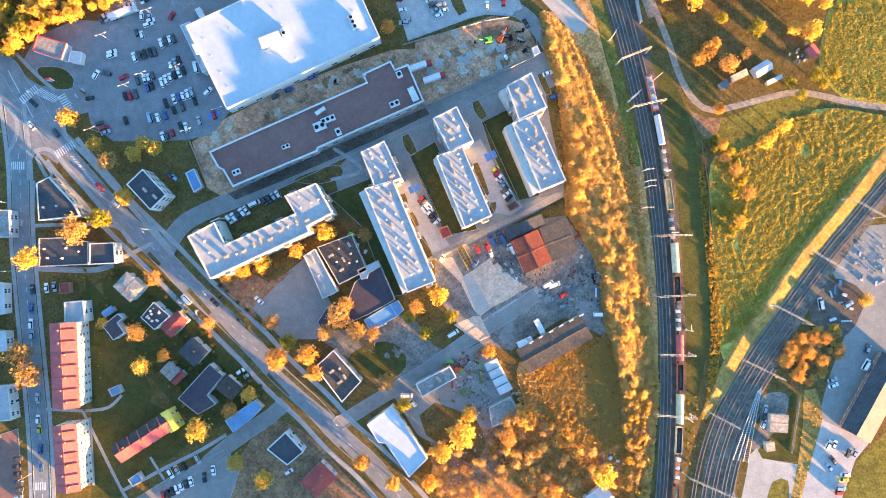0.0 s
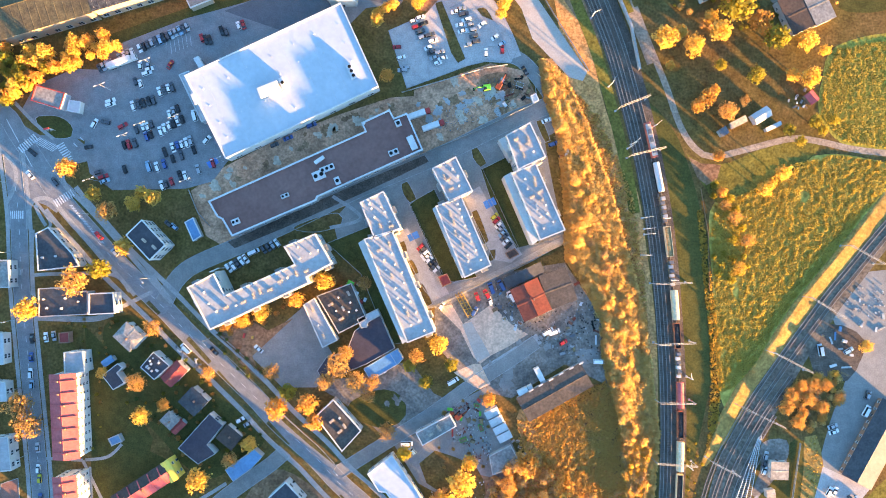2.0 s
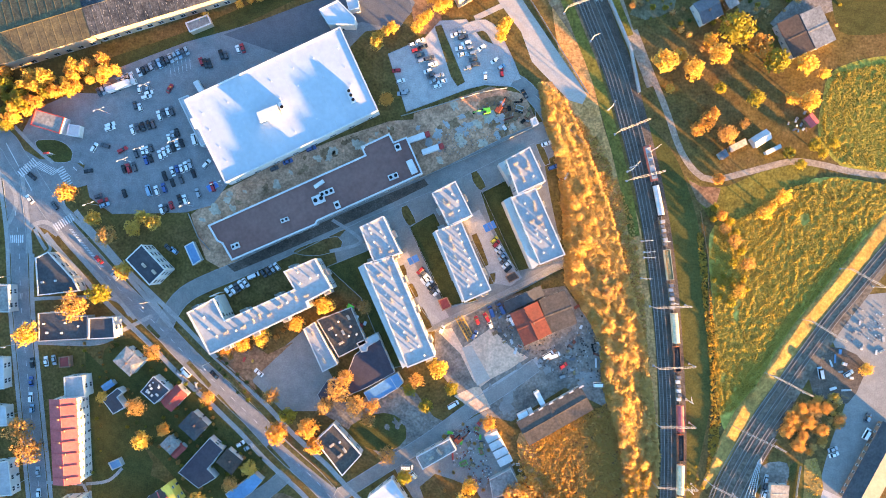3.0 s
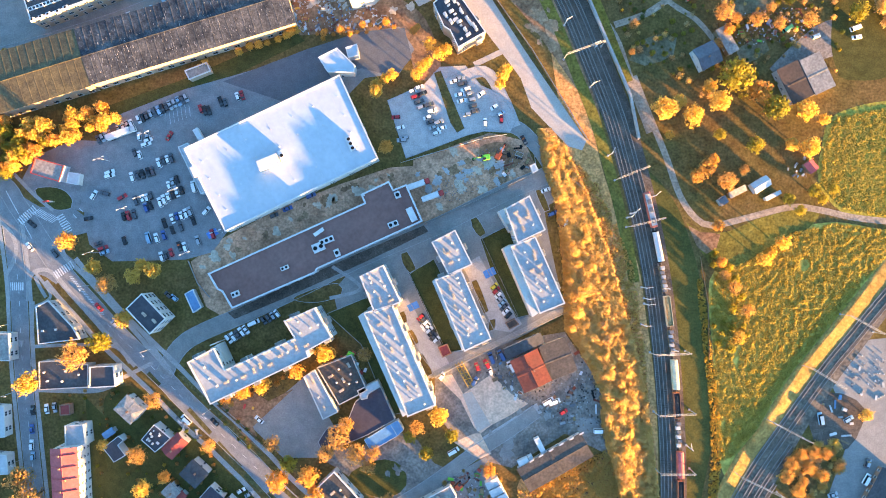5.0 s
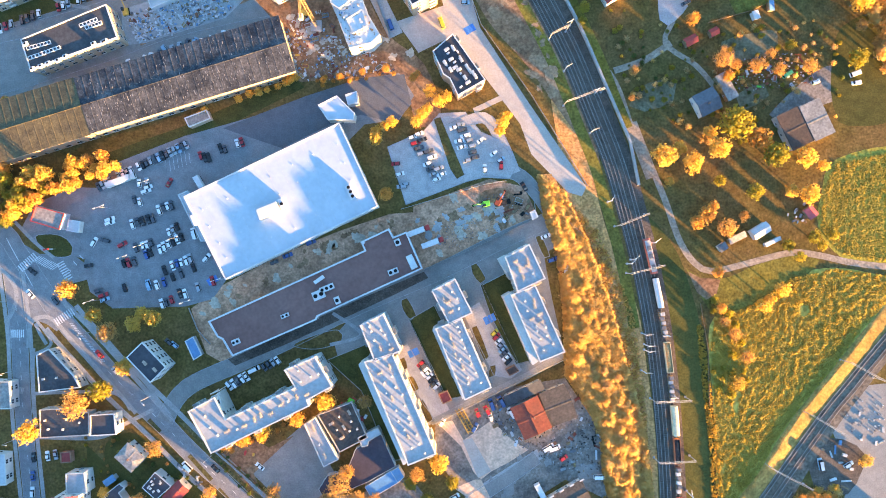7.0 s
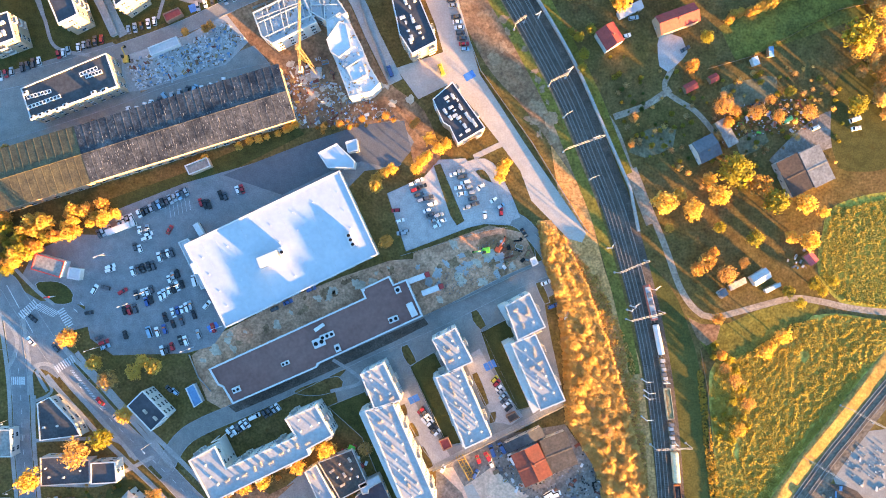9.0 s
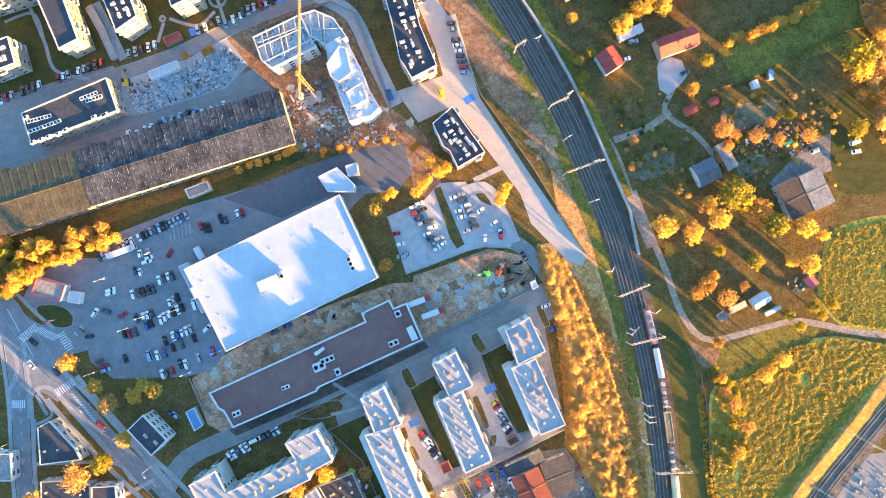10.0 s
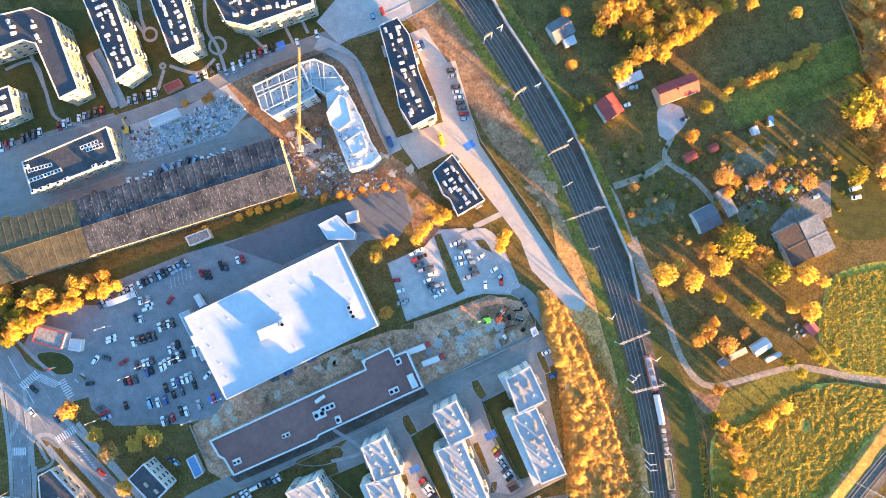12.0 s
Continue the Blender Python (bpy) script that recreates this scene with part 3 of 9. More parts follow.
tilted("leafy_bank", BANK_TOP, BANK_FOOT, 1.9, LITTER, "slope of fallen leaves and dry weeds above the main line")


def bank_z(p):
    """Height of the leafy bank under a point, by the slope between its top and its foot."""
    for (a, b), (c, d) in zip(zip(BANK_TOP, BANK_TOP[1:]), zip(BANK_FOOT, BANK_FOOT[1:])):
        if b[1] <= p[1] <= a[1]:
            k = (a[1] - p[1]) / (a[1] - b[1])
            left, right = a[0] + (b[0] - a[0]) * k, c[0] + (d[0] - c[0]) * k
            u = (p[0] - left) / (right - left)
            return 1.9 * max(0.0, min(u * 9, 1.2 * (1 - u), 0.95)) - 0.08 if 0 < u < 1 else 0.0
    return 0.0


laid([(-154.0, -12.5), (-134.2, -10.4), (-98.4, -46.3), (-80.3, -63.7), (-103.3, -81.7), (-116.1, -77.1), (-127.8, -63.8), (-148.6, -40.8)], "garden_ground", LAWN, "dark grassy garden ground round the houses", "ground", 5)
laid([(17.0, 100.6), (29.9, 103.3), (36.4, 94.2), (24.8, 90.3)], "site_patch", DARK_SOIL, "dark churned mud on the building ground", "ground", 4)
laid([(35.4, -50.5), (56.0, -50.4), (76.6, -40.1), (79.1, -60.6), (66.3, -76.1), (45.7, -81.2), (36.7, -65.9)], "scrub_ground", LITTER, "dry weeds and litter below the sheds", "ground", 5)
laid([(-0.5, -83.9), (22.6, -81.3), (30.3, -96.6), (12.4, -112.0), (-3.0, -107.0)], "scrub_ground", DARK_SOIL, "dark leaf mould under the scrub", "ground", 5)
laid([(-10.3, -75.0), (-3.2, -69.1), (4.6, -71.6), (16.1, -77.5), (20.0, -89.0), (12.3, -96.7), (2.0, -89.0), (-7.0, -84.0)], "rough_grass", GRASS, "rough grass behind the depot", "grass", 5)
laid([(-90.4, -91.9), (-77.6, -77.8), (-60.9, -84.1), (-41.5, -104.5), (-20.9, -124.9), (-77.3, -132.7), (-97.9, -107.2)], "garden_ground", DARK_SOIL, "dark garden ground beside the main road", "ground", 5)



def patches(poly, n, seed, material, r0, r1, label):
    """Uneven flat stains lying about within an outline."""
    rng = random.Random(seed)
    bm = bmesh.new()
    for i, c in enumerate(scatter(poly, n, rng, r0)):
        r, f = rng.uniform(r0, r1), rng.uniform(0.5, 1.0)
        a0 = rng.uniform(0, 6.28)
        rim = []
        for k in range(22):
            a = 6.283 * k / 22
            q = r * (1 + 0.75 * noise.noise((math.cos(a) * 1.6 + seed, math.sin(a) * 1.6, i * 3.7)) + 0.3 * noise.noise((math.cos(a) * 5, math.sin(a) * 5 + seed, i * 1.3)))
            x, y = q * math.cos(a), q * f * math.sin(a)
            rim.append((c[0] + x * math.cos(a0) - y * math.sin(a0), c[1] + x * math.sin(a0) + y * math.cos(a0)))
        prism(bm, rim, -0.1, ground_z(c) + 0.006 + 0.001 * i)
    setting("ground_patch", bm, material, label, "ground")


SITE = [(-12.0, 92.6), (4.9, 100.3), (25.6, 102.0), (34.6, 89.8), (20.3, 80.8), (-0.4, 73.2), (-9.4, 78.4)]
patches(SITE, 16, 1, CONCRETE, 1.0, 3.0, "pale dried mud on the building ground")
patches(SITE, 10, 2, SAND, 1.0, 2.6, "sandy streaks on the building ground")
patches(SITE, 10, 3, DARK_SOIL, 1.0, 2.6, "dark wet mud on the building ground")
STRIP = [(-111.7, 47.8), (-98.7, 58.1), (-72.8, 71.4), (-46.9, 81.6), (-23.6, 89.3), (-21.0, 86.7), (-46.9, 76.0), (-72.8, 63.1), (-98.7, 50.3), (-106.5, 45.2)]
patches(STRIP, 18, 4, SAND, 0.9, 2.6, "sandy stains along the hall")
patches(STRIP, 16, 5, DARK_SOIL, 0.9, 2.4, "dark wheel-churned earth along the hall")
patches([(25.1, -24.5), (56.0, -8.9), (68.9, -14.0), (71.5, -29.5), (45.7, -29.6), (30.3, -40.0), (17.4, -45.2), (4.6, -50.4)], 18, 6, OLD_ASPHALT, 1.0, 3.4, "worn grey stains in the works yard")
patches([(-47.0, -40.3), (-21.3, -29.9), (2.0, -40.1), (-23.7, -55.7), (-36.7, -40.3)], 14, 7, CINDER, 1.0, 3.0, "trodden cinder stains in the yard")
patches([(56.1, -45.0), (81.8, -39.7), (84.5, -86.0), (61.3, -81.0), (45.8, -65.6)], 20, 8, DARK_SOIL, 1.0, 3.2, "dark earth among the weeds")
patches([(13.8, 227.8), (31.7, 204.2), (46.9, 172.8), (56.9, 141.6), (46.6, 144.3), (26.3, 180.8), (5.9, 217.5)], 30, 9, SOIL, 1.2, 3.6, "lighter earth on the railway bank")
patches([(-90.5, 197.7), (-56.8, 176.5), (-20.7, 158.0), (-10.2, 168.2), (-25.7, 173.6), (-57.0, 160.9), (-67.2, 179.2)], 20, 10, SAND, 0.9, 2.6, "pale wheel-churned earth on the building site")

# roads
MAIN = [(-232.0, 104.0), (-202.1, 85.4), (-194.4, 75.6), (-186.1, 63.1), (-178.4, 51.2), (-170.1, 40.3), (-160.3, 29.4), (-149.2, 17.0), (-128.0, -3.3), (-119.4, -12.3), (-109.5, -22.1), (-100.2, -30.3), (-92.9, -37.4), (-85.1, -45.1), (-75.2, -55.9), (-65.7, -64.8), (-58.1, -71.7), (-46.7, -84.0), (-33.8, -95.5), (-23.5, -107.0), (-13.1, -118.5), (2.4, -136.3)]
road, main_line = lane(MAIN, 8.6, "road", ASPHALT, "grey asphalt main road with worn white lines", "road")
left_road, left_line = lane([(-197.4, 67.4), (-193.7, 38.9), (-192.0, 5.4), (-188.5, -30.6), (-185.0, -64.0), (-182.7, -89.6), (-180.7, -132.9)], 7.4, "road", ASPHALT, "grey asphalt side street", "road")
laid([(-205.2, 90.9), (-194.4, 80.8), (-184.0, 74.5), (-169.0, 74.4), (-163.3, 70.0), (-154.3, 66.1), (-157.7, 60.4), (-160.8, 63.0), (-170.6, 60.5), (-173.2, 54.3), (-167.0, 48.6), (-176.3, 39.0), (-181.0, 42.4), (-186.7, 44.5), (-190.3, 39.1), (-190.3, 31.4), (-198.6, 31.4), (-198.6, 45.6), (-194.4, 53.3), (-195.4, 60.6), (-205.3, 70.2)], "road", ASPHALT, "asphalt junction with zebra crossings", "road")
laid([(-163.8, 68.8), (-160.3, 98.6), (-150.1, 115.6), (-117.8, 128.0), (-89.4, 135.9), (-58.4, 145.9), (-37.7, 153.3), (-19.0, 156.5), (-12.2, 146.1), (-18.9, 135.1), (-35.0, 133.0), (-47.9, 119.9), (-99.2, 61.3), (-104.8, 53.5), (-117.2, 50.1), (-150.7, 49.4), (-161.1, 57.1)], "parking_ground", ASPHALT, "large asphalt car park of the store", "car park")
laid([(-100.0, 131.6), (-62.2, 146.0), (-36.2, 154.3), (-16.7, 155.9), (-13.4, 142.4), (-20.8, 133.4), (-36.3, 137.4), (-46.7, 134.9), (-72.8, 122.3)], "service_lane", NEW_ASPHALT, "smooth dark asphalt service lane behind the store", "road")
laid([(-192.3, 86.4), (-186.6, 79.7), (-182.0, 75.5), (-168.5, 73.4), (-155.6, 70.0), (-147.8, 81.6), (-146.5, 94.5), (-152.9, 104.4), (-168.5, 105.0), (-186.6, 97.3)], "forecourt", ASPHALT, "grey asphalt forecourt of the filling station", "road")
laid([(-186.1, 82.3), (-182.0, 83.5), (-176.3, 83.3), (-171.6, 81.2), (-168.8, 77.3), (-169.5, 73.9), (-174.2, 72.9), (-178.9, 73.7), (-182.5, 76.0)], "green_island", LAWN, "grass island beside the filling station", "grass", 2)
lane([(-127.1, -2.1), (-116.9, 12.8), (-88.6, 25.8), (-62.9, 37.8), (-37.2, 50.3), (-1.0, 65.5), (30.0, 80.7), (52.0, 89.6)], 7.6, "road", OLD_ASPHALT, "grey paved estate road between hall and apartments", "road")
lane([(56.9, 61.8), (55.8, 78.7), (50.7, 90.4), (42.9, 102.0), (33.8, 110.3), (19.5, 112.4)], 6.2, "road", OLD_ASPHALT, "grey paved road bending round the building site", "road")
lane([(33.8, 110.3), (27.3, 125.4), (19.5, 135.8), (3.9, 130.5)], 5.0, "road", PAVERS, "paved drive of the upper car park", "road")
laid([(-24.6, 122.6), (-7.7, 130.0), (-0.8, 137.8), (11.2, 138.4), (18.2, 129.3), (27.3, 125.4), (34.6, 113.7), (31.2, 107.7), (19.5, 108.4), (11.8, 106.6), (-16.2, 96.1), (-18.8, 104.4)], "car_park", PAVERS, "pale paved car park", "car park")
laid([(-3.4, 135.2), (-0.2, 136.3), (10.7, 109.7), (7.1, 107.6), (4.0, 112.3)], "green_island", GRASS, "grass island in the paved car park", "grass")
laid([(-20.3, 180.1), (-4.7, 185.2), (7.9, 189.5), (3.5, 214.6), (7.4, 215.6), (18.1, 177.1), (39.0, 144.4), (66.4, 103.9), (64.3, 99.5), (57.9, 101.4), (41.3, 118.9), (36.3, 132.7), (26.1, 146.6), (5.6, 173.3), (-10.1, 165.7)], "promenade", PALE_SLAB, "broad pale concrete-slab promenade", "pavement")
laid([(-13.3, 228.4), (-6.8, 230.9), (4.0, 214.6), (8.9, 189.7), (1.8, 185.9), (-1.9, 199.5)], "promenade", PALE_SLAB, "pale paved parking strip beside the apartments", "pavement")
lane([(-213.0, 171.9), (-171.3, 181.9), (-124.3, 197.0), (-87.7, 213.5), (-56.3, 224.9), (-19.8, 236.3), (11.7, 254.2)], 6.2, "road", OLD_ASPHALT, "grey paved estate street with parked cars", "road")
lane([(-56.3, 224.9), (-40.8, 215.6), (-30.6, 194.6), (-20.4, 173.6)], 6.5, "road", PAVERS, "dusty pale paved street beside the building site", "road")
laid([(-56.3, 234.1), (-40.5, 252.2), (-14.4, 246.7), (-11.9, 236.2), (-35.5, 228.6), (-45.9, 223.5)], "street_junction", PAVERS, "paved street junction", "road")
lane([(-210.5, 142.0), (-187.0, 148.2), (-150.5, 159.5), (-124.5, 169.1), (-93.2, 176.6), (-77.5, 179.5)], 7.0, "road", OLD_ASPHALT, "grey yard road along the long hall", "road")
laid([(-205.5, -115.2), (-200.7, -84.5), (-193.0, -81.9), (-190.6, -112.6), (-192.4, -133.0), (-205.2, -133.0)], "car_park", RED_PAVERS, "small brick-paved parking bay", "car park")
laid([(-147.8, -118.8), (-126.2, -105.2), (-98.1, -90.6), (-91.6, -99.5), (-97.9, -118.7)], "car_park", OLD_ASPHALT, "grey car park beside the houses", "car park")
lane([(15.1, 138.9), (28.1, 145.0)], 2.5, "footpath", PALE_SLAB, "pale slab footpath off the promenade", "pavement")
lane([(-201.9, 14.4), (-191.6, 11.8)], 3.0, "path", WALKWAY, "footpath", "pavement")
lane([(-123.5, -113.7), (-100.6, -91.9), (-77.6, -75.2), (-71.3, -69.3)], 6.5, "road", OLD_ASPHALT, "grey residential street", "road")
lane([(-46.8, -78.9), (-26.3, -66.1), (-5.8, -53.2), (12.2, -40.3), (30.2, -28.7), (43.0, -19.6)], 6.0, "road", OLD_ASPHALT, "worn works road", "road")
laid([(-50.0, 35.5), (-39.7, 46.7), (-1.0, 64.2), (30.0, 78.6), (55.8, 87.8), (58.5, 28.2), (17.2, 7.4), (-3.4, -3.8), (-13.7, -6.9), (-37.0, 25.3), (-47.4, 25.2)], "estate_paving", OLD_ASPHALT, "grey paved ground round the apartments", "pavement")
laid([(46.8, 73.5), (52.0, 76.1), (57.2, 61.8), (59.0, 29.5), (55.9, 28.2)], "lawn", GRASS, "rough grass beside the apartments", "grass", 3)
laid([(-21.6, 28.7), (-15.9, 32.3), (-10.7, 23.5), (4.3, 0.9), (-2.9, -2.8), (-8.6, 4.7)], "courtyard", PAVERS, "pale paved courtyard with parking", "pavement")
laid([(9.4, 46.9), (17.1, 51.3), (24.9, 37.1), (36.5, 20.3), (31.4, 16.4), (23.6, 17.7)], "courtyard", PAVERS, "pale paved courtyard with parking", "pavement")
lane([(-3.9, -3.0), (17.2, 7.4), (39.1, 17.8), (57.2, 28.2)], 3.2, "path", WALKWAY, "narrow grey paved lane behind the apartments", "pavement")
laid([(-15.2, 43.4), (-3.6, 49.9), (15.9, 9.9), (1.7, 6.5)], "lawn", LAWN, "dark mown lawn between the apartments", "grass")
laid([(17.6, 59.1), (31.3, 65.6), (44.3, 25.5), (33.9, 22.9), (22.3, 44.9)], "lawn", LAWN, "dark mown lawn between the apartments", "grass")
laid([(-52.5, 25.2), (-33.2, 33.0), (-16.2, -19.8), (-23.9, -21.1), (-37.0, 11.1)], "lawn", LAWN, "dark mown lawn between the apartments", "grass")
for poly in ([(-18.6, 52.5), (-16.0, 53.5), (-11.8, 45.3), (-14.4, 43.4), (-17.8, 47.8)], [(13.2, 68.1), (15.8, 69.2), (20.2, 61.7), (17.6, 59.9), (14.0, 64.3)], [(-20.0, 25.3), (-17.4, 26.4), (-15.9, 21.4), (-19.0, 20.1)],
             [(-16.9, 16.8), (-13.8, 17.8), (-10.7, 11.7), (-13.8, 10.1)], [(-11.7, 6.0), (-9.1, 7.0), (-4.4, -2.3), (-7.0, -3.8)], [(13.5, 39.6), (15.8, 40.7), (21.3, 26.2), (19.2, 24.7)], [(21.8, 22.1), (24.4, 22.6), (23.9, 17.5), (21.3, 16.9)],
             [(42.9, 81.2), (45.5, 81.8), (49.4, 72.2), (47.1, 71.4)], [(-68.0, 32.1), (-57.7, 36.8), (-47.4, 38.9), (-46.1, 33.7), (-57.7, 30.3)]):
    laid(poly, "planted_bed", GRASS, "kerbed bed of rough grass", "grass", 2)

# Strip of dark earth; the hall's shadow is painted in with it
laid([(-98.3, 26.0), (-94.7, 22.9), (-72.9, 31.9), (-57.4, 38.8), (-36.7, 48.0), (-21.2, 55.2), (-6.1, 62.6), (-8.2, 65.4), (-36.7, 53.4), (-57.4, 44.2)], "trench", BALLAST, "dark earth along the brown-roofed hall, with its shade painted in", "ground")
laid([(9.1, -11.7), (13.4, -10.7), (22.0, -25.8), (16.1, -29.0)], "concrete_slab", PALE_SLAB, "pale concrete slab in the works yard", "yard")
laid([(5.3, -33.7), (14.3, -29.7), (17.4, -29.7), (22.1, -39.0), (17.4, -41.1), (14.3, -40.0)], "works_yard", SUNLIT_SAND, "beige entrance of the works yard", "yard")

# pavements and footpaths
for off in (8.6, -8.6):
    lane([p for p in along(main_line, off)][26:], 2.2, "pavement", WALKWAY, "grey slab pavement beside the main road", "pavement")
for pts, off in (([(-120.0, -2.0), (-105.9, -16.6), (-93.5, -30.2), (-83.1, -40.0)], 0), ([(-116.0, -18.0), (-105.8, -29.3)], 0), ([(-102.7, -33.4), (-92.3, -44.7)], 0), ([(-90.2, -48.2), (-81.9, -56.4)], 0), ([(-79.6, -56.4), (-70.0, -66.9)], 0), ([(-63.0, -74.6), (-55.0, -83.0)], 0), ([(-53.4, -84.6), (-51.4, -86.9)], 0), ([(-46.7, -89.7), (-38.9, -97.8), (-30.7, -106.0)], 0),
                 ([(-72.7, -54.6), (-61.0, -64.8), (-48.9, -74.5)], 0), ([(-40.3, -80.9), (-33.9, -86.0)], 0), ([(-31.3, -89.1), (-20.9, -98.3), (-13.2, -104.4)], 0), ([(-134.4, -1.6), (-129.2, -7.2)], 0), ([(-169.1, 47.5), (-158.8, 36.1), (-142.8, 19.0)], 0)):
    lane(pts, 2.0, "planted_bed", HEDGE_BED, "narrow bed of dark low plants beside the main road", "planting")
for pts, w in (([(-189.3, 31.4), (-189.0, 39.1), (-187.2, 44.0), (-182.0, 45.8), (-176.8, 43.4), (-170.7, 36.2), (-157.8, 21.7), (-140.2, 1.4)], 1.9), ([(-174.2, 58.4), (-172.2, 51.4), (-163.4, 42.9), (-149.2, 27.3), (-134.5, 10.5), (-123.4, -2.2)], 2.1), ([(-204.7, 70.2), (-197.0, 62.4), (-194.7, 55.9), (-196.0, 49.5), (-199.6, 43.0)], 1.9), ([(-186.2, 42.7), (-183.6, 37.3), (-181.0, 33.1)], 1.6), ([(-187.2, 31.3), (-187.5, 19.7), (-186.7, 1.6)], 2.0),
               ([(-195.7, 89.6), (-186.1, 79.7), (-177.6, 72.7)], 1.6)):
    lane(pts, w, "pavement", WALKWAY, "grey slab pavement round the junction", "pavement", step=1.5)
for off in (5.2, -5.2):
    lane(along(left_line, off), 1.8, "pavement", WALKWAY, "grey slab pavement beside the street", "pavement")
for pts, w in (([(-163.6, -73.7), (-154.5, -92.0), (-145.3, -109.9), (-140.1, -117.5)], 1.4), ([(-162.4, -73.6), (-152.1, -72.1), (-145.8, -66.4)], 1.4), ([(-160.3, -76.7), (-158.2, -107.4)], 1.2), ([(-180.3, -72.9), (-163.6, -73.7)], 1.4),
               ([(-145.3, -109.9), (-126.2, -99.6), (-110.9, -91.9), (-98.1, -84.2)], 1.6), ([(-132.7, -94.5), (-126.2, -104.7)], 1.2), ([(-148.9, -5.3), (-132.3, 3.0)], 1.8), ([(-186.2, -8.8), (-160.4, -9.5), (-150.2, -6.9)], 2.6),
               ([(-187.7, 10.5), (-174.8, 11.1), (-150.4, 10.7), (-142.6, 3.0)], 1.6), ([(-137.5, 17.2), (-124.5, 0.4)], 1.4), ([(-50.1, 46.7), (-37.1, 36.9), (-51.3, 32.2)], 1.6), ([(-186.8, 45.4), (-178.9, 33.8), (-186.6, 28.6)], 1.4),
               ([(-158.1, 222.2), (-150.3, 206.4), (-145.2, 195.9)], 4.0), ([(-188.1, 220.0), (-181.6, 204.2), (-176.5, 191.1), (-160.8, 187.0)], 1.6), ([(-199.9, 213.6), (-186.8, 217.3), (-181.6, 204.2)], 1.4), ([(-139.7, 235.1), (-135.9, 229.8)], 1.4),
               ([(-138.4, 245.6), (-137.1, 236.4), (-135.1, 231.1)], 1.6), ([(-126.8, 212.7), (-129.5, 203.6)], 1.5), ([(-124.2, 214.5), (-111.2, 211.2), (-103.3, 217.6)], 1.5), ([(-107.8, 245.2), (-107.1, 232.1), (-102.0, 222.9), (-98.2, 211.1)], 1.6),
               ([(-98.0, 239.8), (-87.6, 229.2), (-77.2, 218.6)], 1.4), ([(-71.9, 234.3), (-66.8, 223.8)], 1.4), ([(-64.1, 236.8), (-60.2, 228.9)], 1.4)):
    lane(pts, w, "footpath", WALKWAY, "narrow grey footpath across the grass", "pavement", step=1.5)
for c, r in (((-133.0, 229.2), 3.6), ((-102.0, 223.6), 4.4), ((-127.3, 214.5), 1.7)):
    bm = ring(bmesh.new(), [(c[0] + r * math.cos(a / 4 * math.pi / 3), c[1] + r * math.sin(a / 4 * math.pi / 3)) for a in range(24)], 1.2, -0.1, ground_z(c) + 0.02)
    bmesh.ops.recalc_face_normals(bm, faces=bm.faces)
    setting("footpath", bm, WALKWAY, "round grey footpath on the lawn", "pavement")

# dirt tracks
lane([(88.2, 133.5), (95.2, 115.3), (102.5, 97.1), (108.9, 78.9), (115.9, 68.5), (123.7, 64.9), (138.7, 68.1), (159.4, 73.1), (172.4, 71.9), (190.5, 68.0), (221.6, 64.8)], 2.9, "dirt_track", DIRT, "two-rut dirt track", "track")
lane([(40.0, 227.7), (53.9, 193.6), (67.8, 167.4), (79.3, 151.7), (86.8, 130.9), (95.5, 107.5)], 3.6, "dirt_track", DIRT, "dirt track beside the railway", "track")
lane([(79.4, 156.9), (93.7, 161.9), (105.5, 169.6)], 3.0, "dirt_track", DIRT, "dirt track to the gardens", "track")
lane([(100.7, 199.6), (107.0, 182.6), (102.9, 169.6), (117.0, 159.1), (125.9, 148.6)], 2.4, "dirt_track", DIRT, "sandy garden track", "track")
laid([(112.7, 64.9), (118.4, 61.8), (127.4, 61.0), (125.6, 54.5), (120.9, 51.9), (116.8, 55.1), (114.7, 59.7)], "bare_patch", DARK_SOIL, "bare trodden earth beside the track", "ground", 4)
laid([(171.3, 155.9), (184.3, 158.3), (186.7, 146.6), (173.6, 140.3), (152.8, 134.0), (150.3, 136.6)], "drive", CINDER, "grey gravel drive", "road", 4)
# Darker sheet over the grass that stands in for shade here
laid([(184.1, 176.6), (210.0, 181.5), (209.3, 137.4), (186.0, 131.2), (180.4, 137.7), (178.6, 153.3)], "garden_lawn", LAWN, "grass beyond the barn, shade put into its dark green", "grass", 4)
laid([(100.7, 194.4), (111.0, 193.0), (113.5, 186.4), (104.3, 177.4), (100.5, 180.1)], "drive", PAVERS, "paved drive before the red-roofed house", "road", 4)

# ---- railways ----
RAIL_A = [*[(-3.7, 275.4), (6.5, 256.9), (16.3, 243.7), (33.4, 217.3), (47.9, 191.1), (61.1, 164.9), (71.6, 138.8)], *[(80.7, 115.2), (88.0, 89.2), (94.2, 63.3), (98.8, 37.4), (101.9, 11.5), (103.9, -14.3), (105.2, -40.0), (105.4, -65.7), (104.6, -91.3), (102.8, -116.9), (100.2, -137.3)]]
bed_a, line_a = lane(RAIL_A, 15.5, "railway_bed", BALLAST, "dark ballast bed of the main line", "railway", 11.0)
RAIL_B = [(221.5, 50.8), (202.8, 30.5), (186.1, 10.5), (176.5, -1.1), (157.5, -27.0), (139.7, -52.8), (126.0, -78.4), (118.7, -104.1), (115.1, -132.2)]
BED_B = [(221.5, 50.8), (202.8, 30.5), (186.4, 10.5), (177.0, -1.1), (159.1, -27.0), (144.0, -52.7), (132.4, -78.4), (126.4, -104.0), (123.8, -132.2)]
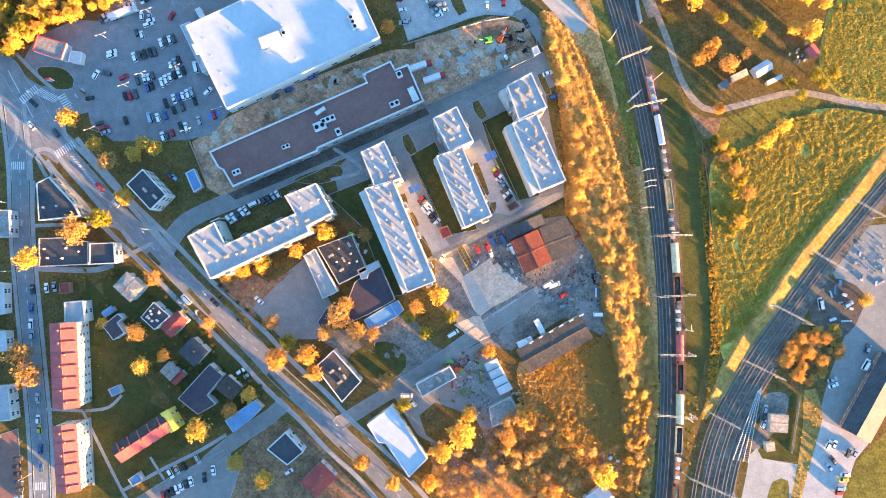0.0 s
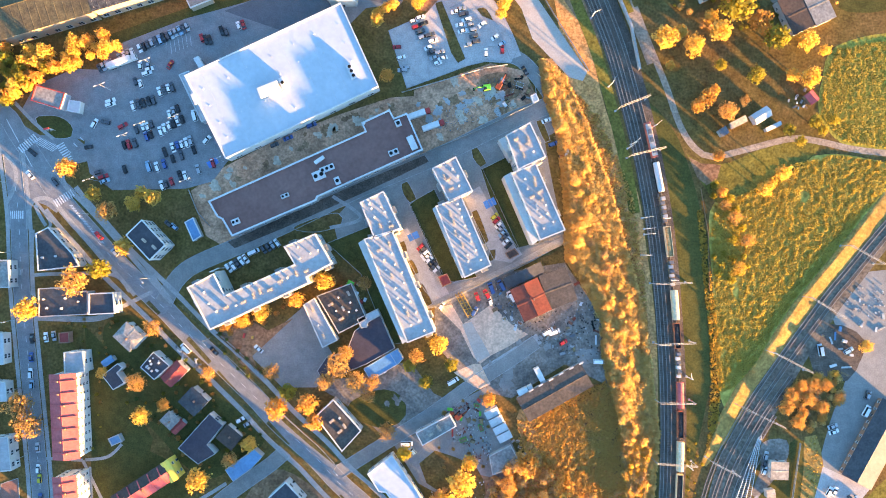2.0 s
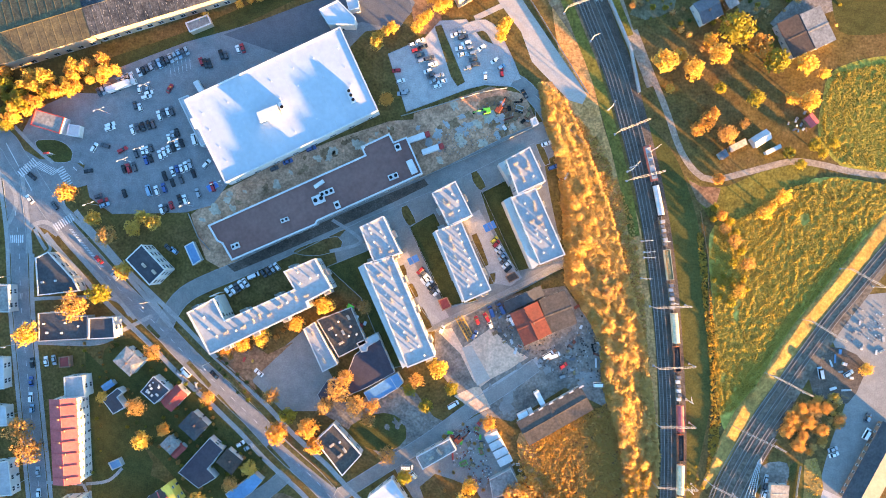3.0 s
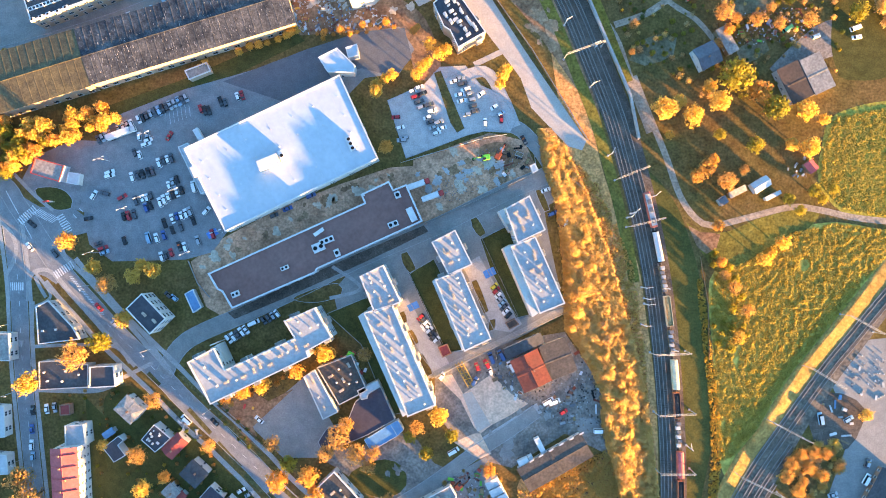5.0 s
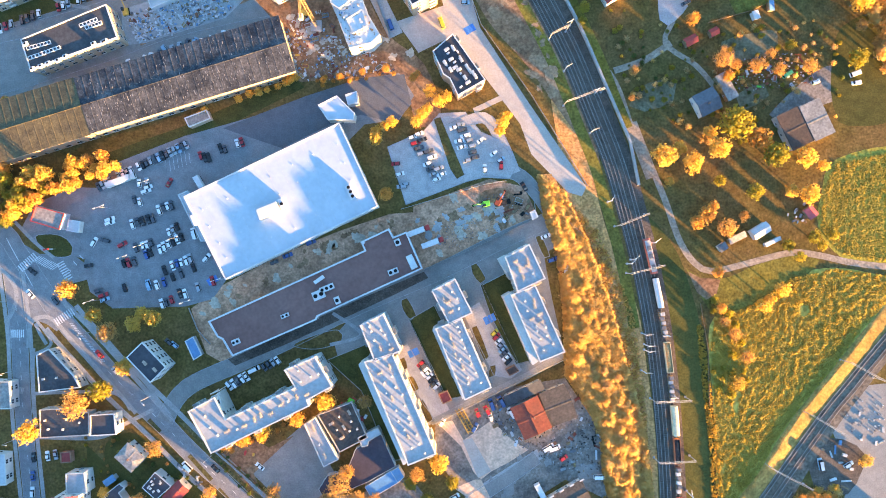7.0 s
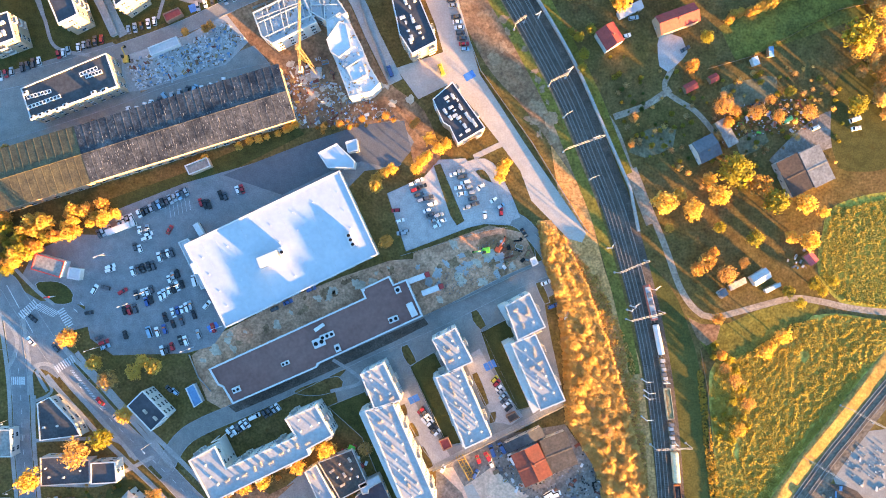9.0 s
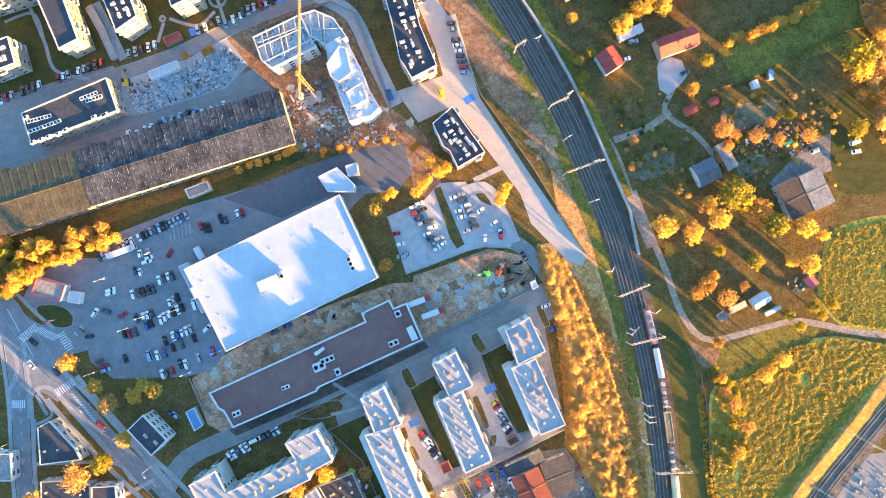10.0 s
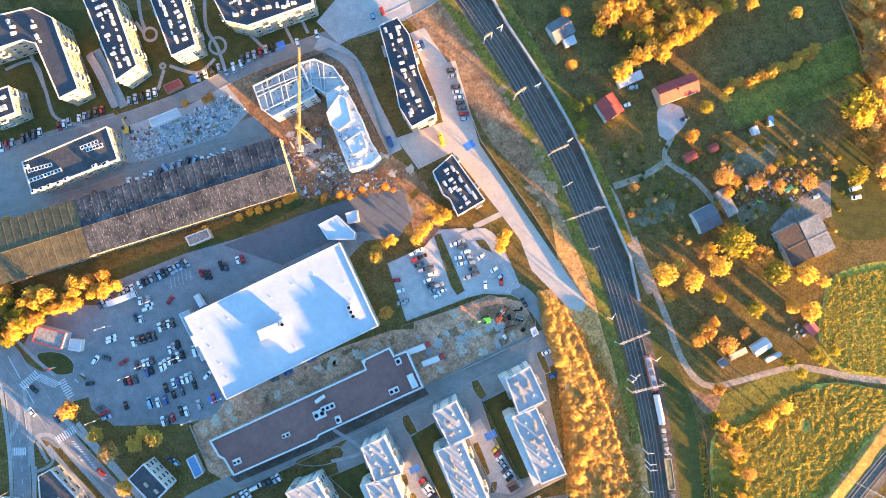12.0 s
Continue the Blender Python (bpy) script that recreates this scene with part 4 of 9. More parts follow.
bed_b, line_b = lane(BED_B, 9.0, "railway_bed", TRACKSIDE, "dark brown ballast bed of the branch line", "railway", 17.0)
line_b = spline(RAIL_B, 3.0)


k = len(line_a)
lane(along(line_a, -10.5)[6:k * 6 // 10], 5.0, "verge", VERGE, "yellow-green grass edge of the main line", "grass")
lane(along(line_a, 9.8)[6:k * 4 // 10], 5.0, "verge", VERGE, "yellow-green grass edge of the main line", "grass")


def track(line, off, bed):
    mid = along(line, off)
    bm = bmesh.new()
    for side in (0.75, -0.75):
        ribbon(bm, along(mid, side), 0.2, 0.1, 0.34)
    part("rails", bm, RUST_STEEL, bed, "pair of worn steel rails")
    bm = bmesh.new()
    for a, b in zip(mid, mid[1:]):
        d = Vector(b) - Vector(a)
        k = max(1, round(d.length / 0.75))
        for i in range(k):
            q = Vector(a) + d * i / k
            block(bm, q.x, q.y, 0.02, 0.26, 2.5, 0.12, math.degrees(math.atan2(d.y, d.x)))
    tagged(part("sleepers", bm, SLEEPER, bed, "concrete sleepers in the ballast"), kind="stuff")


for off in (2.2, -1.8, -5.0):
    track(line_a, off, bed_a)
for off in (-3.0, 1.6):
    track(line_b, off, bed_b)
for off, n in ((6.0, 6), (10.2, 3), (14.0, 0)):
    track(line_b[len(line_b) // 2 + 12 - n * 2:], off, bed_b)


def gantry(a, b, label):
    """A lattice beam over the tracks on two posts."""
    a, b = Vector(a), Vector(b)
    n = (b - a).length
    ob = thing("catenary_gantry", label, "gantry", pose(a.x, a.y, 0, 0, 0, math.degrees(math.atan2(b.y - a.y, b.x - a.x))), "gantries over the railway")
    for x in (0, n):
        bm = block(bmesh.new(), x, 0, 0, 0.26, 0.26, 7.6, 0, 0.03)
        block(bm, x, 0, 0, 0.9, 0.9, 0.4, 0, 0.05)
        part("post", bm, CONCRETE, ob)
    bm = bmesh.new()
    for y in (-0.28, 0.28):
        rod(bm, (0, y, 7.6), (n, y, 7.6), 0.06, 4)
        rod(bm, (0, y, 8.3), (n, y, 8.3), 0.05, 4)
    k = int(n / 0.9)
    for i in range(k):
        x = n * i / k
        rod(bm, (x, -0.28, 7.6), (x + n / k, 0.28, 7.6), 0.035, 4)
        rod(bm, (x, -0.28, 7.6), (x + n / k / 2, -0.28, 8.3), 0.035, 4)
    part("beam", bm, CONCRETE, ob, "pale lattice beam")
    for x in (n * 0.3, n * 0.6):
        part("wire_hanger", rod(bmesh.new(), (x, 0, 5.6), (x, 0, 7.6), 0.06, 4), METAL, ob)
    return ob


for a, b in ([(79.1, 85.7), (92.7, 91.1)], [(84.3, 64.3), (99.4, 67.9)], [(94.8, 7.1), (110.9, 7.6)], [(96.3, -19.9), (112.6, -19.1)], [(96.8, -45.7), (112.5, -45.9)], [(95.3, -72.3), (113.2, -73.7)],
             [(56.0, 141.1), (73.2, 147.0)], [(34.0, 197.4), (38.6, 200.7)], [(49.6, 171.4), (57.2, 174.9)], [(20.5, 223.4), (23.8, 225.4)]):
    gantry(a, b, "pale steel lattice gantry spanning the main line")
for a, b in ([(181.7, 24.2), (196.7, 16.0)], [(164.0, 1.1), (179.5, -8.2)], [(147.4, -23.3), (164.4, -32.2)], [(132.8, -47.3), (152.3, -56.7)], [(119.7, -71.7), (132.2, -78.2)], [(109.7, -100.1), (132.6, -110.0)]):
    gantry(a, b, "pale steel lattice gantry spanning the branch line")

# noise barrier beside the main line
wall_line = spline([*[(19.5, 251.5), (25.1, 242.3), (30.5, 232.5), (48.1, 204.9), (62.3, 179.2), (75.9, 147.9), (85.9, 124.4)], *[(86.2, 123.0), (89.8, 104.3)]], 4)
barrier = thing("noise_barrier", "pale concrete noise barrier beside the main line", "wall", kind="structure")
for i, (a, b) in enumerate(zip(wall_line, wall_line[1:])):
    d = Vector(b) - Vector(a)
    bm = block(bmesh.new(), 0, 0, 0, d.length - 0.05, 0.35, 2.6, 0, 0.03)
    block(bm, 0, 0, 2.6, d.length - 0.05, 1.0, 0.15, 0, 0.03)
    part("panel", bm, CONCRETE, barrier, at=pose((a[0] + b[0]) / 2, (a[1] + b[1]) / 2, 0, 0, 0, math.degrees(math.atan2(d.y, d.x))))

# ---- buildings ----
_shared = {}


def shared(key, make):
    if key not in _shared:
        _shared[key] = make()
    return _shared[key]


def window_mesh(w, h):
    def make():
        bm = bmesh.new()
        block(bm, 0, 0.0, 0, w, 0.12, h, 0, 0, 0)
        block(bm, -w / 4, -0.03, 0.09, w / 2 - 0.14, 0.12, h - 0.18, 0, 0, 1)
        block(bm, w / 4, -0.03, 0.09, w / 2 - 0.14, 0.12, h - 0.18, 0, 0, 1)
        block(bm, 0, -0.06, -0.06, w + 0.2, 0.3, 0.06, 0, 0, 0)
        return mesh_of("window", bm, FRAME, GLASS)
    return shared(("window", w, h), make)


def door_mesh():
    def make():
        bm = bmesh.new()
        block(bm, 0, 0, 0, 1.2, 0.16, 2.15, 0, 0, 0)
        block(bm, 0, -0.03, 0.05, 0.95, 0.16, 2.0, 0, 0, 1)
        return mesh_of("door", bm, FRAME, GLASS)
    return shared("door", make)


def balcony_mesh(w):
    def make():
        bm = block(bmesh.new(), 0, -0.7, -0.1, w, 1.5, 0.18)
        for x, y, sx, sy in ((0, -1.42, w, 0.06), (-w / 2 + 0.03, -0.7, 0.06, 1.4), (w / 2 - 0.03, -0.7, 0.06, 1.4)):
            block(bm, x, y, 0.08, sx, sy, 1.0)
        return mesh_of("balcony", bm, WHITE_WALL)
    return shared(("balcony", w), make)


def vent_mesh(kind):
    def make():
        bm = bmesh.new()
        if kind == 5:
            block(bm, 0, 0, 0, 1.3, 0.6, 0.7, 0, 0.04)
            block(bm, 0, 0, 0.7, 1.5, 0.8, 0.1, 0, 0.03)
        elif kind == 0:
            block(bm, 0, 0, 0, 2.1, 0.8, 0.75, 0, 0.04)
            block(bm, 0, 0, 0.75, 2.4, 1.1, 0.12, 0, 0.03)
            for x in (-0.7, 0, 0.7):
                rod(bm, (x, 0, 0.87), (x, 0, 1.05), 0.2, 8)
        elif kind == 6:
            block(bm, 0, 0, 0, 2.3, 1.2, 1.0, 0, 0.06)
            block(bm, 0.5, 0, 1.0, 1.2, 1.4, 0.12, 0, 0.03)
            rod(bm, (-0.7, 0, 1.0), (-0.7, 0, 1.5), 0.25, 8)
        elif kind == 4:
            rod(bm, (0, 0, 0), (0, 0, 0.18), 0.35, 10, 0.2)
        elif kind == 1:
            rod(bm, (0, 0, 0), (0, 0, 1.0), 0.3, 10)
            rod(bm, (0, 0, 1.0), (0, 0, 1.3), 0.5, 10, 0.1)
        elif kind == 2:
            block(bm, 0, 0, 0, 0.9, 0.9, 0.7, 0, 0.05)
            rod(bm, (0, 0, 0.7), (0, 0, 1.3), 0.22, 8)
        else:
            block(bm, 0, 0, 0.15, 2.2, 1.1, 1.0, 0, 0.06)
            rod(bm, (-0.5, 0, 1.1), (-0.5, 0, 1.25), 0.42, 10)
            rod(bm, (0.5, 0, 1.1), (0.5, 0, 1.25), 0.42, 10)
        return mesh_of("vent", bm, CHIMNEY if kind == 0 else PALE_ROOF)
    return shared(("vent", kind), make)


def openings(ob, poly, h, storeys, pitch=3.2, size=(1.5, 1.5), balconies=False, door=True, first=0.9, shift=0.0):
    """Windows, a door and balconies on every side that is long enough."""
    poly = ccw(poly)
    step = h / storeys
    lengths = [(Vector(b) - Vector(a)).length for a, b in zip(poly, poly[1:] + poly[:1])]
    longest = lengths.index(max(lengths))
    for i, (a, b) in enumerate(zip(poly, poly[1:] + poly[:1])):
        a, b = Vector(a), Vector(b)
        d = b - a
        n = int((d.length - 1.0) / pitch)
        if n < 1:
            continue
        yaw = math.degrees(math.atan2(d.y, d.x))
        for s in range(storeys):
            for k in range(n):
                q = a + d * ((k + 0.5) / n)
                z = s * step + first
                if door and i == longest and s == 0 and k == n // 2:
                    part("door", door_mesh(), None, ob, "", pose(q.x, q.y, 0, 0, 0, yaw))
                    continue
                part("window", window_mesh(*size), None, ob, "", pose(q.x, q.y, z, 0, 0, yaw))
                if balconies and s > 0 and d.length > 12 and k % 3 == 1:
                    part("balcony", balcony_mesh(3.0), None, ob, "", pose(q.x, q.y, s * step, 0, 0, yaw))


def flat_building(label, bodies, wall, deck, rim=None, storeys=2, category="house", name="house", pitch=4.6, size=(2.0, 1.5), lip=0.45, rimw=0.4,
                  vents=(), balconies=False, door=True, group=""):
    """Flat-roofed bodies, each (outline, height), with parapets, windows and vents."""
    cx, cy = middle(bodies[0][0])
    ob = thing(name, label, category, pose(cx, cy, 0), group)
    for n, (poly, h) in enumerate(bodies):
        poly = moved(ccw(poly), cx, cy)
        part("wall", prism(bmesh.new(), poly, -0.2, h - lip - 0.1), wall, ob)
        part("roof", prism(bmesh.new(), inset(poly, 0.05), h - lip - 0.1, h - lip), deck, ob)
        bm = ring(bmesh.new(), inset(poly, -0.08), rimw, h - lip - 0.15, h)
        bmesh.ops.recalc_face_normals(bm, faces=bm.faces)
        part("parapet", bm, rim or wall, ob)
        if storeys:
            openings(ob, poly, h - lip, storeys, pitch, size, balconies, door and n == 0)
    for x, y, z, kind, yaw in vents:
        part("vent", vent_mesh(kind), None, ob, "", pose(x - cx, y - cy, z, 0, 0, yaw))
    return ob


def roof_vents(poly, z, rows, n, seed, kinds=(0, 1, 2), edge=2.2, yaw=None):
    """Vents in loose rows over a roof, along its long side."""
    rng = random.Random(seed)
    poly = ccw(poly)
    sides = [(Vector(b) - Vector(a)) for a, b in zip(poly, poly[1:] + poly[:1])]
    d = max(sides, key=lambda v: v.length).normalized()
    e = Vector((-d.y, d.x))
    c = Vector(middle(poly))
    us = [(Vector(p) - c).dot(d) for p in poly]
    vs = [(Vector(p) - c).dot(e) for p in poly]
    out, safe = [], inset(poly, edge)
    for r in range(rows):
        v = min(vs) + (max(vs) - min(vs)) * (r + 1) / (rows + 1)
        for k in range(n):
            u = min(us) + (max(us) - min(us)) * (k + 0.5) / n
            q = c + d * (u + rng.uniform(-1, 1)) + e * (v + rng.uniform(-0.8, 0.8))
            if inside(tuple(q), safe):
                out.append((q.x, q.y, z, rng.choice(kinds), math.degrees(math.atan2(d.y, d.x)) + rng.choice((0, 90))))
    return out


def pitched_building(label, corners, eave, ridge, wall, roof, roof2=None, storeys=2, category="house", name="house", chimneys=1, over=0.5, hip=0.0, pitch=4.0,
                     size=(1.2, 1.4), lean=False, dormers=0, seed=1, gable=None, group="", seam=60.0, fire_walls=0):
    """A house with a ridge along its long side (hip: how far the ridge stops short), or a single slope."""
    c = [Vector(p) for p in ccw(corners)]
    if (c[1] - c[0]).length < (c[2] - c[1]).length:
        c = c[1:] + c[:1]
    d = ((c[1] - c[0]) + (c[2] - c[3])).normalized()
    length = ((c[1] - c[0]).length + (c[2] - c[3]).length) / 2 - 2 * over
    width = ((c[2] - c[1]).length + (c[3] - c[0]).length) / 2 - 2 * over
    mid = sum(c, Vector((0, 0))) / 4
    ob = thing(name, label, category, pose(mid.x, mid.y, 0, 0, 0, math.degrees(math.atan2(d.y, d.x))), group)
    x, y = length / 2, width / 2
    rect = [(-x, -y), (x, -y), (x, y), (-x, y)]
    bm = prism(bmesh.new(), rect, -0.2, eave)
    part("wall", bm, wall, ob)
    rise = ridge - eave
    if not lean and not hip:
        for s in (-1, 1):
            bm = bmesh.new()
            v = [bm.verts.new((s * (x - t), q, z)) for t in (0, 0.3) for q, z in ((-y, eave), (y, eave), (0, ridge - 0.05))]
            for f in ((0, 1, 2), (5, 4, 3), (0, 2, 5, 3), (1, 4, 5, 2), (0, 3, 4, 1)):
                bm.faces.new([v[k] for k in f])
            bmesh.ops.recalc_face_normals(bm, faces=bm.faces)
            part("gable", bm, gable or wall, ob)
    t = 0.16
    slopes = ((1, roof), (-1, roof2 or roof)) if not lean else ((1, roof),)
    for s, m in slopes:
        bm = bmesh.new()
        drop = rise / y * over if not lean else 0
        if lean:
            pts = [(-x - over, -y - over, eave), (x + over, -y - over, eave), (x + over, y + over, ridge), (-x - over, y + over, ridge)]
        else:
            pts = [(-x - over, -s * (y + over), eave - drop), (x + over, -s * (y + over), eave - drop), (x + over - hip, 0, ridge), (-x - over + hip, 0, ridge)]
        # one sheet with its standing seams folded in
        k = max(2, int((2 * x + 2 * over) / seam))
        us = [(0.0, t)]
        for i in range(1, k):
            us += [((i - 0.06) / k, t), ((i - 0.03) / k, t + 0.05), ((i + 0.03) / k, t + 0.05), ((i + 0.06) / k, t)]
        us.append((1.0, t))
        edge = [Vector(p) for p in pts]
        rows = [[bm.verts.new(edge[0].lerp(edge[1], u) + Vector((0, 0, dz))), bm.verts.new(edge[3].lerp(edge[2], u) + Vector((0, 0, dz)))] for u, dz in us]
        low = [bm.verts.new(p) for p in pts]
        for p, q in zip(rows, rows[1:]):
            bm.faces.new((p[0], q[0], q[1], p[1]))
        bm.faces.new([low[0], low[1]] + [r[0] for r in rows[::-1]])
        bm.faces.new([low[3], low[2]] + [r[1] for r in rows[::-1]])
        bm.faces.new((low[0], rows[0][0], rows[0][1], low[3]))
        bm.faces.new((low[1], rows[-1][0], rows[-1][1], low[2]))
        bm.faces.new(low)
        bmesh.ops.recalc_face_normals(bm, faces=bm.faces)
        part("roof_slope", bm, m, ob)
    if hip:
        for s in (-1, 1):
            bm = bmesh.new()
            drop = rise / y * over
            pts = [(s * (x + over), -y - over, eave - drop), (s * (x + over), y + over, eave - drop), (s * (x + over - hip), 0, ridge)]
            low = [bm.verts.new(p) for p in pts]
            top = [bm.verts.new((p[0], p[1], p[2] + t)) for p in pts]
            bm.faces.new(top), bm.faces.new(low[::-1])
            for i in range(3):
                bm.faces.new((low[i], low[(i + 1) % 3], top[(i + 1) % 3], top[i]))
            bmesh.ops.recalc_face_normals(bm, faces=bm.faces)
            part("roof_slope", bm, roof, ob)
    if not lean:
        part("ridge_cap", rod(bmesh.new(), (-x - over + hip, 0, ridge + t), (x + over - hip, 0, ridge + t), 0.14, 6), roof, ob)
    for i in range(fire_walls):
        u = -x + 2 * x * (i + 0.5) / fire_walls
        bm = bmesh.new()
        for s in (1, -1):
            v = [bm.verts.new((u + du, q, z)) for du in (-0.2, 0.2) for q, z in ((0, eave), (0, ridge + 0.6), (s * (y + 0.1), eave + 0.55), (s * (y + 0.1), eave))]
            for f in ((0, 1, 2, 3), (4, 5, 6, 7), (1, 5, 6, 2), (2, 6, 7, 3)):
                bm.faces.new([v[k] for k in f])
        bmesh.ops.recalc_face_normals(bm, faces=bm.faces)
        part("fire_wall", bm, roof, ob, "low wall across the roof")
    rng = random.Random(seed)
    for i in range(chimneys):
        u = -x + 2 * x * (i + 0.5) / chimneys + rng.uniform(-0.5, 0.5)
        v = rng.choice((-1, 1)) * y * 0.2
        bm = block(bmesh.new(), u, v, eave + rise * 0.4, 0.7, 0.55, rise * 0.6 + 0.9, 0, 0.03)
        block(bm, u, v, ridge + 0.88, 0.85, 0.7, 0.1)
        part("chimney", bm, BRICK_WALL, ob, "brick chimney")
    for i in range(dormers):
        u = -x + 2 * x * (i + 0.5) / dormers
        for s in (-1, 1):
            bm = block(bmesh.new(), u, s * y * 0.5, eave + rise * 0.2, 1.6, y * 0.7, rise * 0.5, 0, 0)
            block(bm, u, s * y * 0.5, eave + rise * 0.7, 1.9, y * 0.8, 0.12)
            part("dormer", bm, roof, ob)
    if storeys:
        openings(ob, rect, eave, storeys, pitch, size)
    return ob


# the store and the hall
STORE = [(-114.7, 99.6), (-45.3, 132.2), (-28.3, 94.9), (-96.3, 62.6)]
store = flat_building("big flat-roofed store with a white membrane roof", [(STORE, 8.0)], WHITE_WALL, WHITE_ROOF, WHITE_METAL, 1, "store", "store_building", 9.0, (3.0, 1.6), 0.5, 0.5,
              roof_vents(STORE, 7.5, 4, 7, 3, (4,)))
flat_building("low white loading annex of the store", [([(-54.9, 140.3), (-46.5, 144.5), (-38.5, 136.6), (-39.0, 133.6), (-50.6, 133.7)], 7.0), ([(-43.0, 145.4), (-37.9, 146.9), (-37.2, 141.8), (-41.8, 140.8)], 5.0)], WHITE_WALL, WHITE_ROOF, WHITE_METAL, 1, "annex", "loading_annex", 6.0)
flat_building("low pale entrance canopy along the store", [([(-118.5, 100.8), (-114.2, 102.6), (-103.9, 81.7), (-108.2, 79.6)], 5.0)], PALE_ROOF, PALE_ROOF, WHITE_METAL, 0, "canopy", "entrance_canopy")
HALL = [(-104.7, 43.9), (-34.5, 75.3), (-36.2, 79.1), (-23.6, 85.0), (-21.6, 81.2), (-15.8, 83.5), (-8.6, 67.0), (-55.8, 45.8), (-56.3, 44.3), (-94.0, 28.2), (-98.4, 35.8), (-100.6, 36.8)]
flat_building("long low hall with a brown membrane roof and white parapet", [(HALL, 6.0)], GREY_WALL, BROWN_FELT, WHITE_METAL, 1, "hall", "retail_hall", 5.0, (2.2, 2.0), 0.6, 0.7)


def seams(ob, poly, z, n, material):
    """Welded seams of a roof membrane, from side to side."""
    (ax, ay), (bx, by), (cx, cy), (dx, dy) = [(p[0] - ob.location.x, p[1] - ob.location.y) for p in inset(poly, 1.0)]
    for i in range(1, n):
        t = i / n
        line = [(ax + (bx - ax) * t, ay + (by - ay) * t), (dx + (cx - dx) * t, dy + (cy - dy) * t)]
        part("seam", ribbon(bmesh.new(), line, 0.14, z - 0.01, z + 0.02), material, ob)


seams(store, STORE, 7.5, 12, PALE_ROOF)
# the white apartment blocks
APT = dict(storeys=4, category="apartments", name="apartment_building", balconies=True, group="white apartment blocks")


def apartments(label, blocks, terraces, rows, n, seed):
    vents = []
    for i, (poly, h) in enumerate(blocks):
        vents += roof_vents(poly, h - 0.5, rows, n[i], seed + i)
    ob = flat_building(label, blocks, WHITE_WALL, GREY_DECK, WHITE_WALL, vents=vents, lip=0.5, rimw=0.55, **APT)
    for poly, h in terraces:
        poly = moved(ccw(poly), ob.location.x, ob.location.y)
        bm = prism(bmesh.new(), poly, -0.2, h)
        part("terrace", bm, WHITE_WALL, ob, "white terrace wing")
    return ob


apartments("white stepped apartment block with grey roof along the road", [([(-110.6, 5.7), (-99.1, 11.8), (-94.2, 2.3), (-64.0, 15.9), (-68.7, 23.5), (-55.2, 29.1), (-47.8, 16.2), (-58.8, 10.3), (-57.8, 7.8), (-100.6, -12.6)], 14.0)],
           [([(-100.7, 11.3), (-99.2, 12.8), (-95.2, 4.4), (-96.1, 2.9)], 10.0)], 3, (14,), 5)
apartments("white two-part apartment block with grey roof", [([(-33.9, 26.8), (-21.7, 30.5), (-2.9, -13.3), (-15.1, -18.2)], 14.0), ([(-35.7, 42.7), (-25.5, 47.6), (-17.8, 31.5), (-29.3, 26.8)], 14.0)],
           [([(-36.8, 25.1), (-34.1, 26.9), (-15.1, -17.6), (-17.3, -19.1)], 11.0)], 2, (11, 5), 21)
apartments("white two-part apartment block with grey roof", [([(-2.9, 41.1), (8.4, 45.3), (21.4, 15.4), (9.7, 10.0)], 14.0), ([(-4.4, 57.5), (5.9, 62.7), (13.3, 47.8), (3.0, 43.1)], 14.0)],
           [([(-4.2, 40.1), (-2.7, 41.4), (10.1, 10.7), (8.8, 9.7)], 11.0)], 2, (9, 5), 31)
apartments("white two-part apartment block with grey roof beside the leafy bank", [([(29.9, 55.5), (40.7, 59.7), (53.5, 30.7), (42.5, 26.3)], 14.0), ([(27.7, 71.9), (38.2, 77.6), (45.1, 62.6), (32.9, 56.9)], 14.0)],
           [([(27.0, 54.4), (30.5, 56.4), (43.2, 26.9), (39.7, 24.4)], 11.0), ([(25.1, 71.1), (28.6, 72.9), (32.9, 63.1), (30.4, 61.8)], 8.0)], 2, (9, 5), 41)

# older blocks and houses left of the road
flat_building("small dark-roofed block with white windowed walls", [([(-139.3, 28.6), (-132.4, 35.3), (-121.9, 24.2), (-128.8, 17.4)], 10.0)], WHITE_WALL, BLACK_FELT, WHITE_METAL, 3, "apartments", "apartment_building", 3.0,
              vents=roof_vents([(-139.3, 28.6), (-132.4, 35.3), (-121.9, 24.2), (-128.8, 17.4)], 9.5, 1, 3, 4, (0,)))
flat_building("wedge-shaped grey-roofed building at the junction", [([(-181.1, 29.3), (-175.6, 32.1), (-164.6, 20.3), (-161.6, 14.8), (-179.9, 12.7)], 7.0)], GREY_WALL, DARK_FELT, WHITE_METAL, 2, "building", "corner_building",
              vents=roof_vents([(-181.1, 29.3), (-175.6, 32.1), (-164.6, 20.3), (-161.6, 14.8), (-179.9, 12.7)], 6.5, 2, 3, 4, (1, 2)))
flat_building("low grey shop with dark roof", [([(-180.5, 4.7), (-167.6, 5.3), (-167.1, 3.2), (-158.3, 3.5), (-158.2, -6.8), (-180.1, -7.9)], 6.0)], GREY_WALL, DARK_FELT, None, 1, "shop", "shop_building", vents=roof_vents([(-180.5, 4.7), (-158.3, 3.5), (-158.2, -6.8), (-180.1, -7.9)], 5.5, 2, 3, 6))
flat_building("small black-roofed shop with a pale rim", [([(-157.2, 2.5), (-146.4, 3.0), (-145.6, -6.2), (-157.1, -6.8)], 7.0)], WHITE_WALL, BLACK_FELT, WHITE_METAL, 2, "shop", "shop_building")
